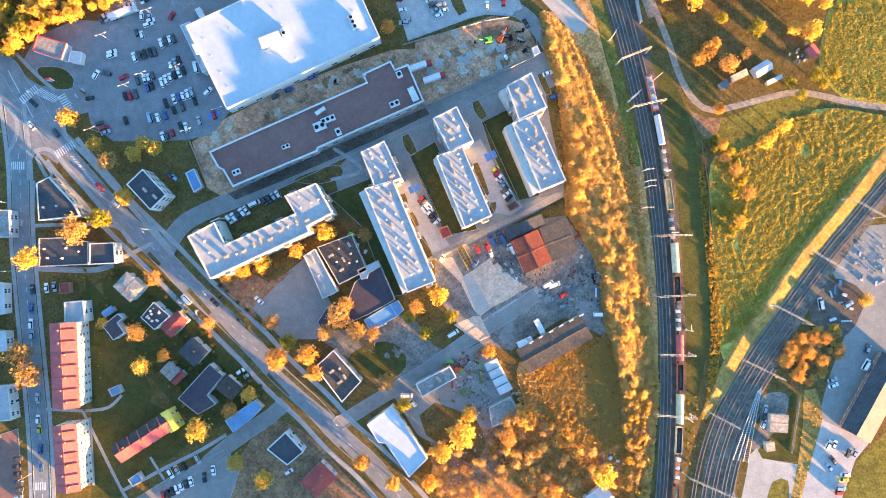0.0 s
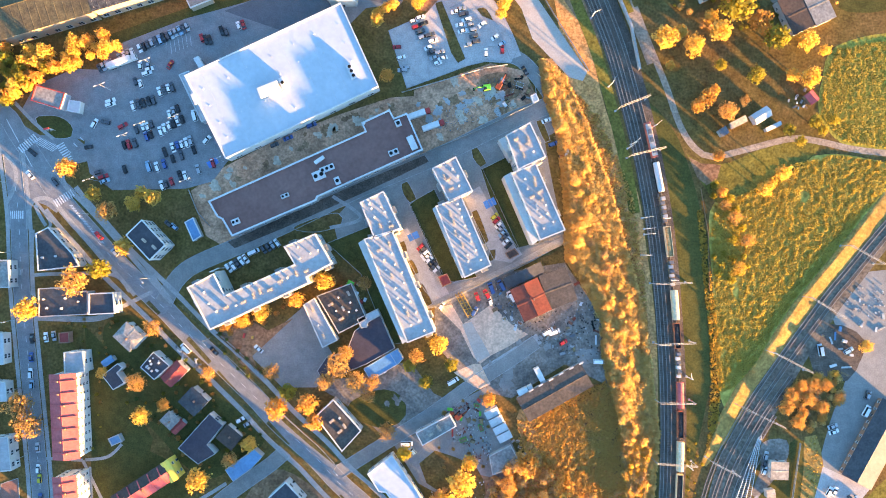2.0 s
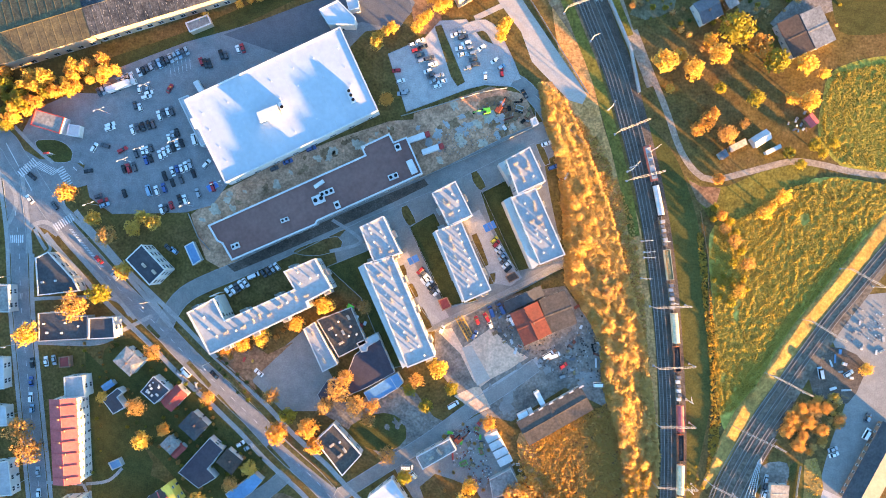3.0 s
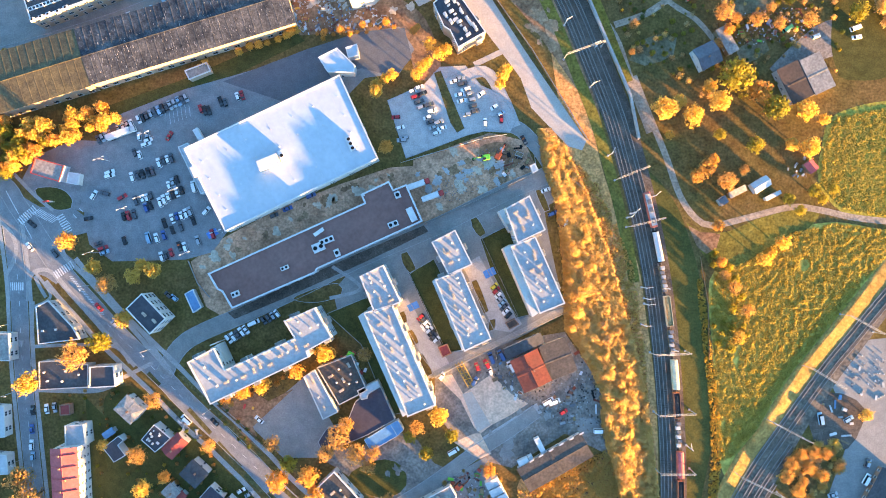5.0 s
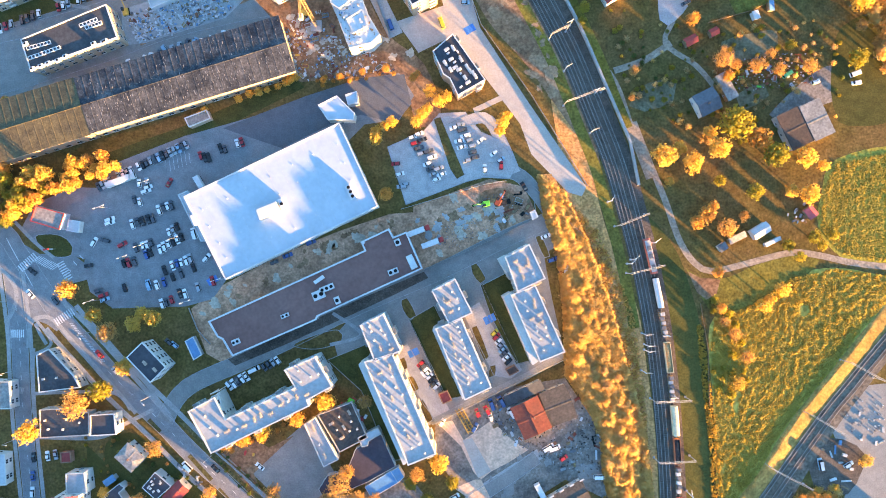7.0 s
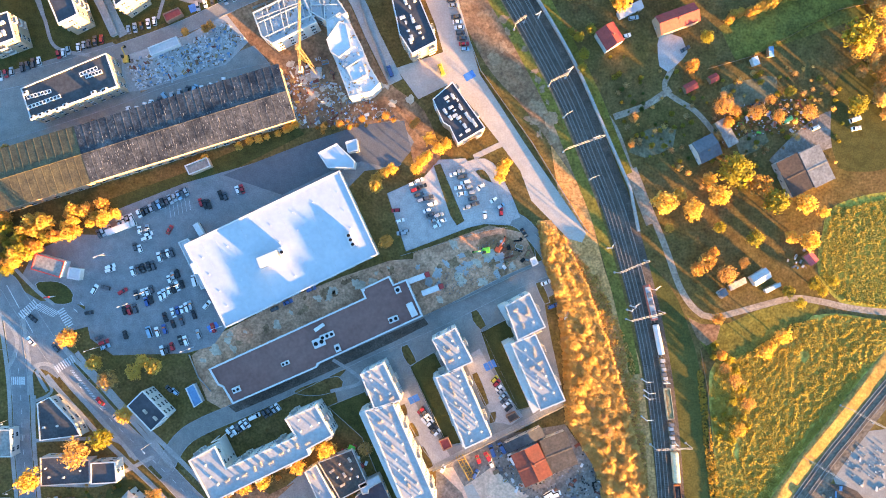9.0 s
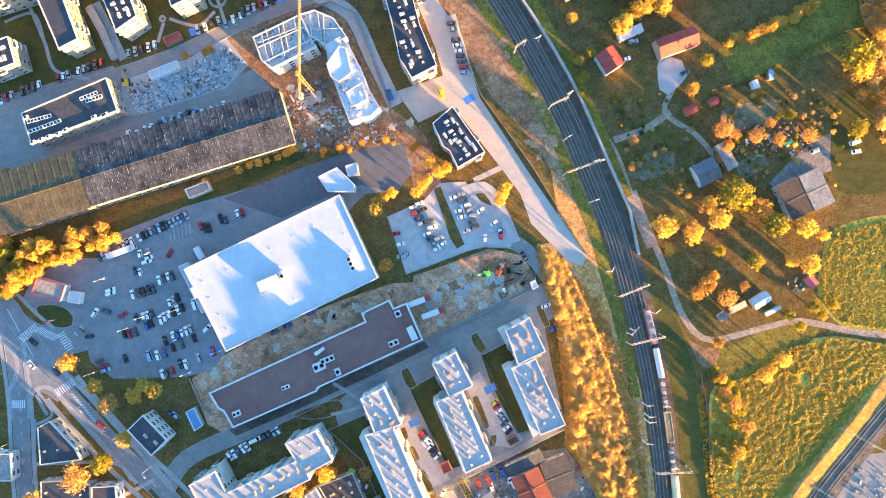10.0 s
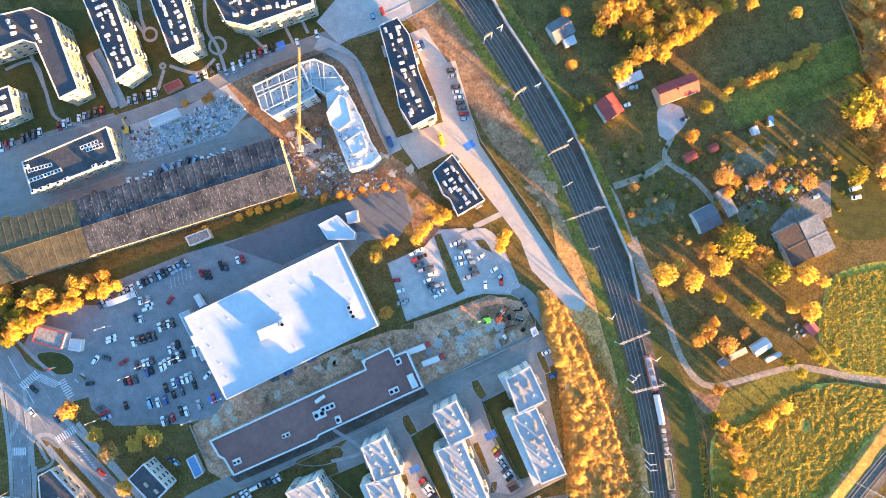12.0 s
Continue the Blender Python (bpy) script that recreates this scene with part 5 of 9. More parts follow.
pitched_building("long housing block with faded red roof and white walls", [(-172.9, -32.8), (-160.5, -32.0), (-158.9, -69.1), (-170.5, -70.8)], 10.0, 11.6, WHITE_WALL, PINK_TILE, storeys=4, category="apartments", name="apartment_building", chimneys=7, pitch=3.4, seed=3, fire_walls=7)
flat_building("low pale-roofed wing of the housing block", [([(-168.2, -23.6), (-159.9, -23.1), (-158.8, -32.3), (-167.8, -32.9)], 7.0)], WHITE_WALL, GREY_DECK, None, 2, "house", "house")
pitched_building("long housing block with faded red roof and white walls", [(-171.6, -78.5), (-159.8, -76.0), (-158.5, -105.5), (-167.8, -107.5)], 10.0, 11.6, WHITE_WALL, PINK_TILE, storeys=4, category="apartments", name="apartment_building", chimneys=6, pitch=3.4, seed=4, fire_walls=6)
pitched_building("gabled house with faded red and dark roof and yellow end wall", [(-147.0, -87.4), (-123.8, -72.2), (-119.3, -80.2), (-141.9, -94.8)], 7.0, 8.1, CREAM_WALL, PINK_TILE, BROWN_ROOF, storeys=2, chimneys=3, seed=5, fire_walls=5, gable=YELLOW_WALL)
pitched_building("yellow end bay of the gabled house", [(-124.8, -72.5), (-121.6, -71.0), (-116.5, -79.0), (-120.0, -81.7)], 7.2, 7.9, YELLOW_WALL, YELLOW_WALL, storeys=2, chimneys=0, over=0.2, seed=2)
for label, corners, eave, ridge, wall, roof, hip, n in (
        ("pale brown low-roofed house in a garden", [(-147.2, -16.0), (-140.7, -10.4), (-132.6, -17.2), (-139.9, -23.3)], 6.0, 6.5, WHITE_WALL, GREY_FELT, 3.0, 1),
        ("small blue-roofed outhouse in a garden", [(-153.9, -28.4), (-149.3, -25.3), (-147.2, -27.6), (-151.8, -30.9)], 3.3, 3.6, GREY_WALL, BLUE_ROOF, 0, 0),
        ("house with a deep red roof and white walls", [(-126.4, -34.9), (-118.8, -27.3), (-113.7, -31.8), (-121.0, -39.4)], 5.0, 5.8, WHITE_WALL, RED_TILE, 0, 2),
        ("dark grey hip-roofed house with white walls", [(-118.0, -45.3), (-111.2, -39.0), (-104.1, -45.5), (-110.6, -52.3)], 6.0, 6.8, WHITE_WALL, DARK_FELT, 3, 1),
        ("small hip-roofed house with weathered roof", [(-126.9, -54.3), (-122.4, -50.2), (-117.8, -54.3), (-122.1, -59.4)], 4.0, 5.0, WHITE_WALL, GREY_FELT, 2, 1),
        ("low red-roofed annex of the small house", [(-122.3, -58.3), (-117.5, -53.7), (-115.2, -56.5), (-120.5, -61.6)], 3.0, 3.6, WHITE_WALL, RED_TILE, 0, 0),
        ("brown-roofed house with white walls beside the road", [(-101.1, -62.1), (-96.3, -55.7), (-88.7, -62.0), (-94.7, -67.3)], 5.0, 5.7, WHITE_WALL, BROWN_ROOF, 2, 1),
        ("red hip-roofed house beside the road", [(-63.2, -103.6), (-54.0, -94.3), (-46.4, -101.0), (-55.6, -110.3)], 6.0, 9.0, WHITE_WALL, RED_TILE, 4, 2),
        ("small red-roofed white villa", [(-140.1, -116.7), (-130.0, -114.1), (-127.4, -121.6), (-137.5, -124.2)], 5.0, 7.5, WHITE_WALL, RED_TILE, 0, 1)):
    pitched_building(label, corners, eave, ridge, wall, roof, storeys=max(1, int(eave / 2.6)), chimneys=n, hip=hip, seed=len(label))
flat_building("dark flat-roofed house of two wings", [([(-118.0, -66.7), (-104.0, -51.2), (-98.1, -56.5), (-105.1, -65.1), (-101.3, -69.1), (-109.1, -73.7)], 5.0)], WHITE_WALL, PURPLE_FELT, GREY_WALL, 2, lip=0.2, rimw=0.25)
flat_building("black-roofed house of two low wings with white walls", [([(-152.2, -34.3), (-145.4, -28.9), (-143.1, -30.7), (-145.6, -33.0), (-142.3, -37.5), (-147.3, -40.6), (-149.9, -37.1)], 5.0)], WHITE_WALL, BLACK_FELT, WHITE_METAL, 2, lip=0.2, rimw=0.25)
flat_building("house with a dark roof strewn with pale slabs", [([(-134.5, -30.3), (-128.8, -23.5), (-121.6, -29.7), (-128.4, -35.8)], 6.0)], WHITE_WALL, BLACK_FELT, WHITE_METAL, 2, lip=0.2, rimw=0.25, vents=roof_vents([(-134.5, -30.3), (-128.8, -23.5), (-121.6, -29.7), (-128.4, -35.8)], 5.8, 3, 4, 17, (5, 4, 2), 1.0))
flat_building("low blue-roofed long shed beside the street", [([(-97.3, -76.7), (-93.7, -81.8), (-85.4, -75.9), (-80.6, -70.6), (-84.2, -67.5), (-89.7, -71.4)], 4.0)], GREY_WALL, BLUE_ROOF, None, 1, "shed", "shed", lip=0.15, rimw=0.2)
flat_building("dark-roofed house with white walls", [([(-77.5, -88.5), (-69.3, -81.0), (-61.3, -89.5), (-68.5, -95.5)], 7.0)], WHITE_WALL, BLACK_FELT, WHITE_METAL, 2)
flat_building("dark flat-roofed office beside the road", [([(-56.3, -52.0), (-48.3, -44.5), (-35.9, -58.2), (-44.4, -67.5)], 7.0)], WHITE_WALL, DARK_GRIT_FELT, WHITE_METAL, 2, vents=roof_vents([(-56.3, -52.0), (-48.3, -44.5), (-35.9, -58.2), (-44.4, -67.5)], 6.5, 2, 4, 9))
flat_building("white-roofed stepped showroom beside the road", [([(-33.2, -77.7), (-22.2, -69.4), (-6.3, -92.7), (-14.5, -100.9), (-24.9, -86.0), (-28.2, -85.5)], 6.0)], WHITE_WALL, WHITE_ROOF, WHITE_METAL, 1, "shop", "showroom", 4.0, (2.5, 2.0))
flat_building("pale flat-roofed white workshop wing", [([(-62.0, -2.5), (-57.0, 0.6), (-46.8, -18.3), (-53.4, -21.6)], 6.0)], WHITE_WALL, GREY_DECK, None, 1, "workshop", "workshop", vents=roof_vents([(-62.0, -2.5), (-57.0, 0.6), (-46.8, -18.3), (-53.4, -21.6)], 5.5, 1, 3, 2))
flat_building("workshop with weathered grey felt roof", [([(-56.2, 1.4), (-40.8, 7.2), (-33.7, -8.9), (-46.3, -15.3)], 5.0)], GREY_WALL, DARK_GRIT_FELT, None, 1, "workshop", "workshop", vents=roof_vents([(-56.2, 1.4), (-40.8, 7.2), (-33.7, -8.9), (-46.3, -15.3)], 4.5, 3, 5, 12))
flat_building("low L-shaped pale roof beside the workshop", [([(-38.2, -8.9), (-29.1, -4.4), (-27.6, -7.1), (-33.2, -10.4), (-33.6, -12.5), (-36.2, -13.0)], 5.0)], GREY_WALL, PALE_ROOF, None, 0, "shed", "shed")
flat_building("long low shed with a purplish black roof", [([(-56.0, -32.2), (-52.0, -26.1), (-43.3, -24.5), (-39.3, -14.3), (-28.2, -6.4), (-21.3, -22.1), (-33.7, -29.0), (-53.4, -37.2)], 4.0)], GREY_WALL, PURPLE_FELT, None, 1, "shed", "long_shed", lip=0.15, rimw=0.25)
flat_building("blue sheet-roofed garage row", [([(-35.2, -31.3), (-23.5, -24.2), (-20.2, -29.5), (-32.1, -36.4)], 4.0), ([(-23.5, -24.2), (-20.0, -22.4), (-17.4, -26.7), (-20.2, -29.5)], 4.2)], WHITE_WALL, BLUE_ROOF, None, 1, "garage", "garage_row", lip=0.15, rimw=0.2)
pitched_building("workshop with a rusty orange gable roof", [(30.2, 4.2), (42.6, 10.0), (48.9, -4.1), (37.0, -10.4)], 5.5, 6.2, WHITE_WALL, RUST_ROOF, storeys=1, category="workshop", name="workshop", chimneys=1)
pitched_building("dark grey sheet-roofed workshop wing", [(27.0, 9.0), (43.5, 16.6), (46.8, 12.6), (29.6, 4.9)], 4.5, 5.0, GREY_WALL, DARK_FELT, storeys=1, category="workshop", name="workshop", chimneys=0, lean=True)
pitched_building("brown-roofed grey workshop wing", [(43.0, 10.1), (55.4, 15.2), (60.5, -0.0), (49.3, -4.6)], 4.5, 4.6, GREY_WALL, DARK_GRIT_FELT, storeys=1, category="workshop", name="workshop", chimneys=0, lean=True)
pitched_building("long low shed with dark ribbed roof", [(33.4, -44.6), (62.0, -28.3), (68.1, -38.9), (39.0, -55.1)], 4.0, 4.15, GREY_WALL, DARK_GRIT_FELT, DARK_GRIT_FELT, storeys=1, category="shed", name="long_shed", chimneys=0, gable=YELLOW_WALL)
flat_building("grey flat-roofed depot with a pale rim", [([(-11.7, -59.8), (3.4, -51.7), (6.4, -56.8), (-8.7, -65.4)], 5.0)], GREY_WALL, GREY_FELT, WHITE_METAL, 1, "depot", "depot", vents=roof_vents([(-11.7, -59.8), (3.4, -51.7), (6.4, -56.8), (-8.7, -65.4)], 4.5, 2, 4, 8, (0, 3)))
for i in range(4):
    t0, t1 = i / 4, (i + 0.94) / 4
    (ax, ay), (bx, by), (cx, cy), (dx, dy) = [(18.9, -51.1), (24.7, -48.3), (32.1, -62.2), (26.3, -65.2)]
    pitched_building("garage bay with white sheet roof", [(ax + (dx - ax) * t0, ay + (dy - ay) * t0), (bx + (cx - bx) * t0, by + (cy - by) * t0), (bx + (cx - bx) * t1, by + (cy - by) * t1), (ax + (dx - ax) * t1, ay + (dy - ay) * t1)],
                     3.2, 3.8, WHITE_WALL, PALE_ROOF, storeys=0, category="garage", name="garage_bay", chimneys=0, lean=True, over=0.1, group="white garage bays")
flat_building("low concrete slab-roofed bunker", [([(21.3, -70.8), (30.9, -65.7), (35.5, -74.3), (22.8, -79.4)], 3.0)], GREY_WALL, GREY_FELT, None, 0, "shed", "bunker")
pitched_building("white-roofed hall at the wood's edge", [(62.8, -111.5), (72.4, -104.7), (80.5, -112.7), (70.4, -120.3)], 4.0, 5.5, WHITE_WALL, PALE_ROOF, storeys=1, chimneys=0, category="hall")

for i, (x, y) in enumerate([(40.0, -40.8), (44.3, -38.5), (48.9, -36.0), (53.4, -33.4), (58.0, -30.9), (62.5, -28.6)]):
    ob = tagged(new("rooflight", mesh_of("rooflight", block(bmesh.new(), 0, 0, 0, 2.2, 0.7, 0.12, 0, 0.03), PALE_ROOF)), "pale rooflight pane on the long shed roof", "rooflight", "shed rooflights")
    ob.matrix_basis = pose(x, y, 4.2, 0, 0, 29)

# sheds and cottages beyond the railway
for label, corners, eave, ridge, wall, roof, lean in (
        ("white garden cottage with pale roof", [(139.2, 82.9), (146.4, 87.3), (149.7, 83.5), (142.6, 79.1)], 3.0, 4.2, WHITE_WALL, PALE_ROOF, False),
        ("small grey garden shed beside the track", [(124.9, 76.3), (128.2, 78.6), (130.3, 75.5), (126.9, 73.4)], 2.2, 2.8, GREY_WALL, SLATE_ROOF, True),
        ("long weathered wooden garden shed", [(129.5, 79.4), (137.2, 83.2), (138.7, 80.7), (131.3, 77.0)], 2.2, 2.8, WOOD, GREY_FELT, True),
        ("red-roofed wooden garden shed", [(163.9, 92.1), (168.0, 95.2), (171.1, 90.6), (167.5, 88.2)], 2.4, 3.2, WOOD, PINK_TILE, False),
        ("white garden lean-to with pale roof", [(146.4, 77.4), (153.1, 80.7), (154.4, 79.2), (147.4, 75.8)], 2.2, 2.6, WHITE_WALL, PALE_ROOF, True),
        ("flat-roofed grey railway hut", [(147.7, -73.5), (156.1, -72.4), (155.5, -81.0), (147.4, -80.8)], 3.4, 3.8, GREY_WALL, GREY_FELT, True),
        ("small grey railway service hut", [(145.9, -86.2), (150.0, -85.1), (150.5, -89.7), (146.4, -89.7)], 2.6, 3.0, GREY_WALL, GREY_FELT, True),
        ("red-roofed house among gardens", [(70.1, 194.2), (78.3, 199.0), (83.3, 190.8), (75.5, 185.5)], 4.5, 7.0, WHITE_WALL, RED_TILE, False),
        ("brick-red gabled house with paved drive", [(97.3, 201.3), (114.7, 207.2), (117.1, 199.0), (99.2, 192.4)], 5.0, 7.2, CREAM_WALL, RED_TILE, False),
        ("white-roofed garage in a garden", [(80.5, 204.4), (91.3, 209.5), (92.8, 205.6), (82.0, 201.1)], 2.8, 3.4, WHITE_WALL, PALE_ROOF, True),
        ("dark-roofed cottage beside the track", [(48.3, 229.6), (57.3, 234.9), (61.8, 226.9), (53.3, 221.6)], 4.0, 6.0, GREY_WALL, SLATE_ROOF, False),
        ("white-roofed shed beside the cottage", [(56.0, 223.3), (61.2, 225.8), (63.0, 222.2), (57.8, 220.2)], 2.6, 3.0, WHITE_WALL, PALE_ROOF, True),
        ("blue-grey roofed house among gardens", [(113.6, 144.2), (122.8, 148.4), (127.0, 139.2), (117.3, 134.0)], 4.0, 5.5, WHITE_WALL, SLATE_ROOF, False),
        ("long pale wooden garden shed", [(123.9, 153.1), (129.0, 155.6), (135.0, 144.6), (130.3, 141.5)], 2.8, 3.4, WOOD, GREY_FELT, True),
        ("small wooden red-roofed shed", [(110.0, 170.3), (115.4, 173.1), (117.4, 169.5), (112.0, 166.7)], 2.4, 3.4, WOOD, RED_TILE, False),
        ("small wooden red-roofed shed", [(121.6, 174.3), (125.2, 176.3), (127.0, 173.0), (123.1, 171.2)], 2.4, 3.4, WOOD, RED_TILE, False),
        ("small blue-roofed garden hut", [(149.0, 187.6), (151.6, 188.1), (151.8, 183.5), (149.4, 183.0)], 2.2, 2.8, WOOD, BLUE_ROOF, True),
        ("small white garden hut", [(141.2, 182.6), (144.3, 183.8), (145.5, 180.0), (142.7, 179.0)], 2.2, 2.6, WHITE_WALL, PALE_ROOF, True)):
    pitched_building(label, corners, eave, ridge, wall, roof, storeys=1, category="shed" if eave < 3.5 else "house", name="garden_shed" if eave < 3.5 else "house", chimneys=0 if eave < 3.5 else 1, lean=lean, over=0.25, size=(0.9, 0.9))
pitched_building("barn wing with brown sheet roof", [(150.3, 134.6), (161.6, 139.3), (168.2, 123.5), (158.7, 119.3)], 4.0, 4.5, GREY_WALL, BROWN_ROOF, storeys=1, category="barn", name="barn", chimneys=0, lean=True, over=0.2)
pitched_building("barn wing with pale grey sheet roof", [(161.6, 139.3), (170.5, 142.8), (178.4, 127.2), (168.2, 123.5)], 4.0, 4.15, GREY_WALL, GREY_FELT, storeys=1, category="barn", name="barn", chimneys=0, lean=True, over=0.2)
# Cream on one roof slope stands for the sun falling on it
pitched_building("freight hall with dark roof, sunlight painted on one slope", [(180.0, -79.1), (197.9, -44.4), (212.2, -51.4), (192.6, -85.3)], 3.2, 3.7, BRICK_WALL, CREAM_WALL, DARK_FELT, storeys=1, category="hall", name="freight_hall", chimneys=0, pitch=3.2)

# the upper estate
long_hall = pitched_building("very long hall with a low dark felt roof", [(-163.9, 152.2), (-72.9, 179.5), (-63.3, 155.4), (-154.5, 127.9)], 8.6, 9.25, CREAM_WALL, HALL_FELT, storeys=1, category="hall", name="long_hall", chimneys=0, pitch=5.0, size=(2.4, 2.4), seam=3.6)
pitched_building("end of the long hall, mossy roof with sunlight in its olive", [(-213.6, 137.3), (-163.9, 152.2), (-154.5, 127.9), (-213.6, 110.1)], 8.5, 9.15, CREAM_WALL, SUNNY_MOSS_FELT, storeys=1, category="hall", name="long_hall", chimneys=0, pitch=5.0, size=(2.4, 2.4), seam=3.6)
flat_building("low pale-roofed porch against the long hall", [([(-115.9, 135.5), (-105.9, 139.2), (-104.2, 135.3), (-113.9, 131.4)], 4.0)], CREAM_WALL, GREY_FELT, WHITE_METAL, 0, "porch", "porch")
flat_building("dark-roofed office block with white roof units", [([(-185.6, 169.3), (-147.9, 184.7), (-142.9, 170.0), (-181.3, 155.9)], 10.0)], CREAM_WALL, DARK_FELT, WHITE_METAL, 3, "offices", "office_block", 4.2)
for label, poly, h, n, rows in (
        ("dark-roofed angled apartment block with cream walls", [(-201.9, 231.3), (-178.3, 236.5), (-169.1, 231.9), (-157.9, 200.5), (-166.3, 196.4), (-176.6, 220.6), (-182.1, 222.1), (-201.9, 215.9)], 14.0, 9, 3),
        ("dark-roofed apartment block with cream walls", [(-201.0, 199.1), (-190.0, 202.7), (-186.8, 190.9), (-201.1, 185.6)], 12.0, 4, 2),
        ("dark-roofed apartment block with cream walls", [(-156.2, 241.2), (-143.3, 242.5), (-132.1, 210.4), (-141.3, 204.0)], 14.0, 9, 2),
        ("dark-roofed apartment block with cream walls", [(-127.0, 241.8), (-113.1, 242.7), (-106.3, 219.2), (-117.0, 214.4)], 14.0, 7, 2),
        ("dark-roofed apartment block with cream walls", [(-99.7, 242.0), (-58.1, 249.5), (-55.0, 237.0), (-83.7, 227.2), (-93.4, 229.5)], 14.0, 11, 2),
        ("dark-roofed stepped apartment block beside the street", [(-26.2, 227.1), (-18.2, 230.8), (-12.9, 223.0), (-8.6, 206.0), (-1.3, 188.0), (-12.3, 182.4), (-17.7, 191.2), (-19.1, 198.7), (-21.4, 209.1)], 13.0, 12, 3),
        ("small dark-roofed apartment block on the promenade", [(-3.4, 163.2), (5.4, 170.8), (19.7, 150.4), (7.6, 143.5), (4.0, 151.1), (1.2, 152.9)], 10.0, 7, 3)):
    flat_building(label, [(poly, h)], CREAM_WALL, BLACK_FELT, WHITE_METAL, 4, "apartments", "apartment_building", balconies=True, vents=roof_vents(poly, h - 0.45, rows, n + 4, n, (6, 2, 6, 5, 6)), group="dark-roofed apartment blocks")
flat_building("white apartment shell under construction, open at the top", [([(-82.5, 201.8), (-61.7, 211.6), (-57.2, 201.5), (-54.3, 197.5), (-73.8, 188.0), (-78.8, 191.5)], 11.0), ([(-61.7, 211.6), (-55.1, 213.5), (-46.7, 209.9), (-40.8, 201.3), (-43.8, 199.9), (-50.0, 197.9), (-57.2, 202.0)], 11.2)],
              WHITE_WALL, PALE_ROOF, WHITE_WALL, 3, "building shell", "unfinished_building", lip=1.5, rimw=0.5)
flat_building("white slab-topped wing of the unfinished block", [([(-50.0, 197.9), (-43.8, 201.4), (-39.8, 197.3), (-34.4, 186.3), (-31.5, 178.5), (-26.6, 170.2), (-30.4, 166.5), (-40.1, 164.1), (-43.0, 171.9), (-48.9, 187.7)], 11.4), ([(-49.7, 189.2), (-44.1, 197.1), (-41.2, 196.1), (-38.8, 185.4), (-44.3, 181.2), (-48.0, 183.7)], 12.4), ([(-41.3, 176.7), (-34.3, 181.1), (-31.9, 173.6), (-38.2, 170.4)], 12.2)],
              WHITE_WALL, WHITE_METAL, WHITE_WALL, 3, "building shell", "unfinished_building", lip=0.4, rimw=0.4,
              vents=roof_vents([(-50.0, 197.9), (-43.8, 201.4), (-39.8, 197.3), (-34.4, 186.3), (-31.5, 178.5), (-26.6, 170.2), (-30.4, 166.5), (-40.1, 164.1), (-43.0, 171.9), (-48.9, 187.7)], 11.0, 4, 9, 8, (2, 5, 6, 5), 1.5))


# rows of pale batten ends on the long hall's roof
walls = [c for c in long_hall.children if c.name.startswith("wall")][0].data.vertices
half_l, half_w = max(v.co.x for v in walls), max(v.co.y for v in walls)
bm, rng = bmesh.new(), random.Random(6)
for row in range(9):
    y = -half_w * (0.08 + 0.1 * row)
    for i in range(64):
        if rng.random() < 0.3:
            x = -half_l + 2 * half_l * (i + rng.uniform(0.2, 0.8)) / 64
            for s in (1, -1) if rng.random() < 0.5 else (1,):
                block(bm, x, s * y, 9.4 - 0.65 * abs(y) / half_w, rng.uniform(0.15, 0.3), rng.uniform(0.5, 1.3), 0.06)
tagged(part("batten_field", bm, GREY_FELT, long_hall, "pale weathered batten ends"), kind="stuff")
for label, poly, h, deck in (("white-roofed house at the street", [(-206.5, -62.7), (-193.5, -61.2), (-191.8, -76.4), (-206.4, -77.7)], 6.0, GREY_DECK), ("pale-roofed house at the street", [(-205.1, -36.7), (-195.5, -37.2), (-194.7, -45.8), (-205.0, -46.3)], 5.0, PALE_ROOF),
                             ("pale-roofed shop at the street", [(-205.4, -15.1), (-196.6, -15.5), (-196.1, -29.2), (-205.2, -30.2)], 5.0, PALE_ROOF), ("grey-roofed house at the street", [(-205.0, 17.7), (-193.9, 17.3), (-193.3, 5.2), (-204.9, 5.1)], 6.0, GREY_FELT)):
    flat_building(label, [(poly, h)], WHITE_WALL, deck, None, 2)

# ---- trees ----


def leafy(seed, r, count, size, flat=0.85, thin=1.0, lumps=9):
    """A crown of loose leaf clumps: an uneven outline, gaps between the boughs, denser towards the outside."""
    nps = np.random.RandomState(seed)
    verts, faces = [], []
    shift = Vector((seed * 7.3, seed * 3.1, lumps))
    while len(faces) < count:
        d = Vector(nps.normal(size=3)).normalized()
        reach = r * (0.74 + 0.42 * noise.noise(d * 1.7 + shift) + 0.26 * noise.noise(d * 4.3 + shift))
        p = d * reach * (0.35 + 0.65 * nps.rand() ** 0.45)
        if noise.noise(p * (2.6 / r) * 1.6 + shift) < -0.17:
            continue
        p.z = p.z * flat
        n = (d + Vector(nps.normal(size=3)) * 0.9).normalized()
        u = n.orthogonal().normalized()
        u.rotate(Matrix.Rotation(nps.rand() * 6.28, 3, n))
        v = n.cross(u)
        s = size * (0.55 + 0.9 * nps.rand())
        k = len(verts)
        verts += [p + u * s, p + v * s * 0.6 * thin + n * 0.1 * s, p - u * s * 0.9, p - v * s * 0.6 * thin]
        faces.append((k, k + 1, k + 2, k + 3))
    return [tuple(v) for v in verts], faces


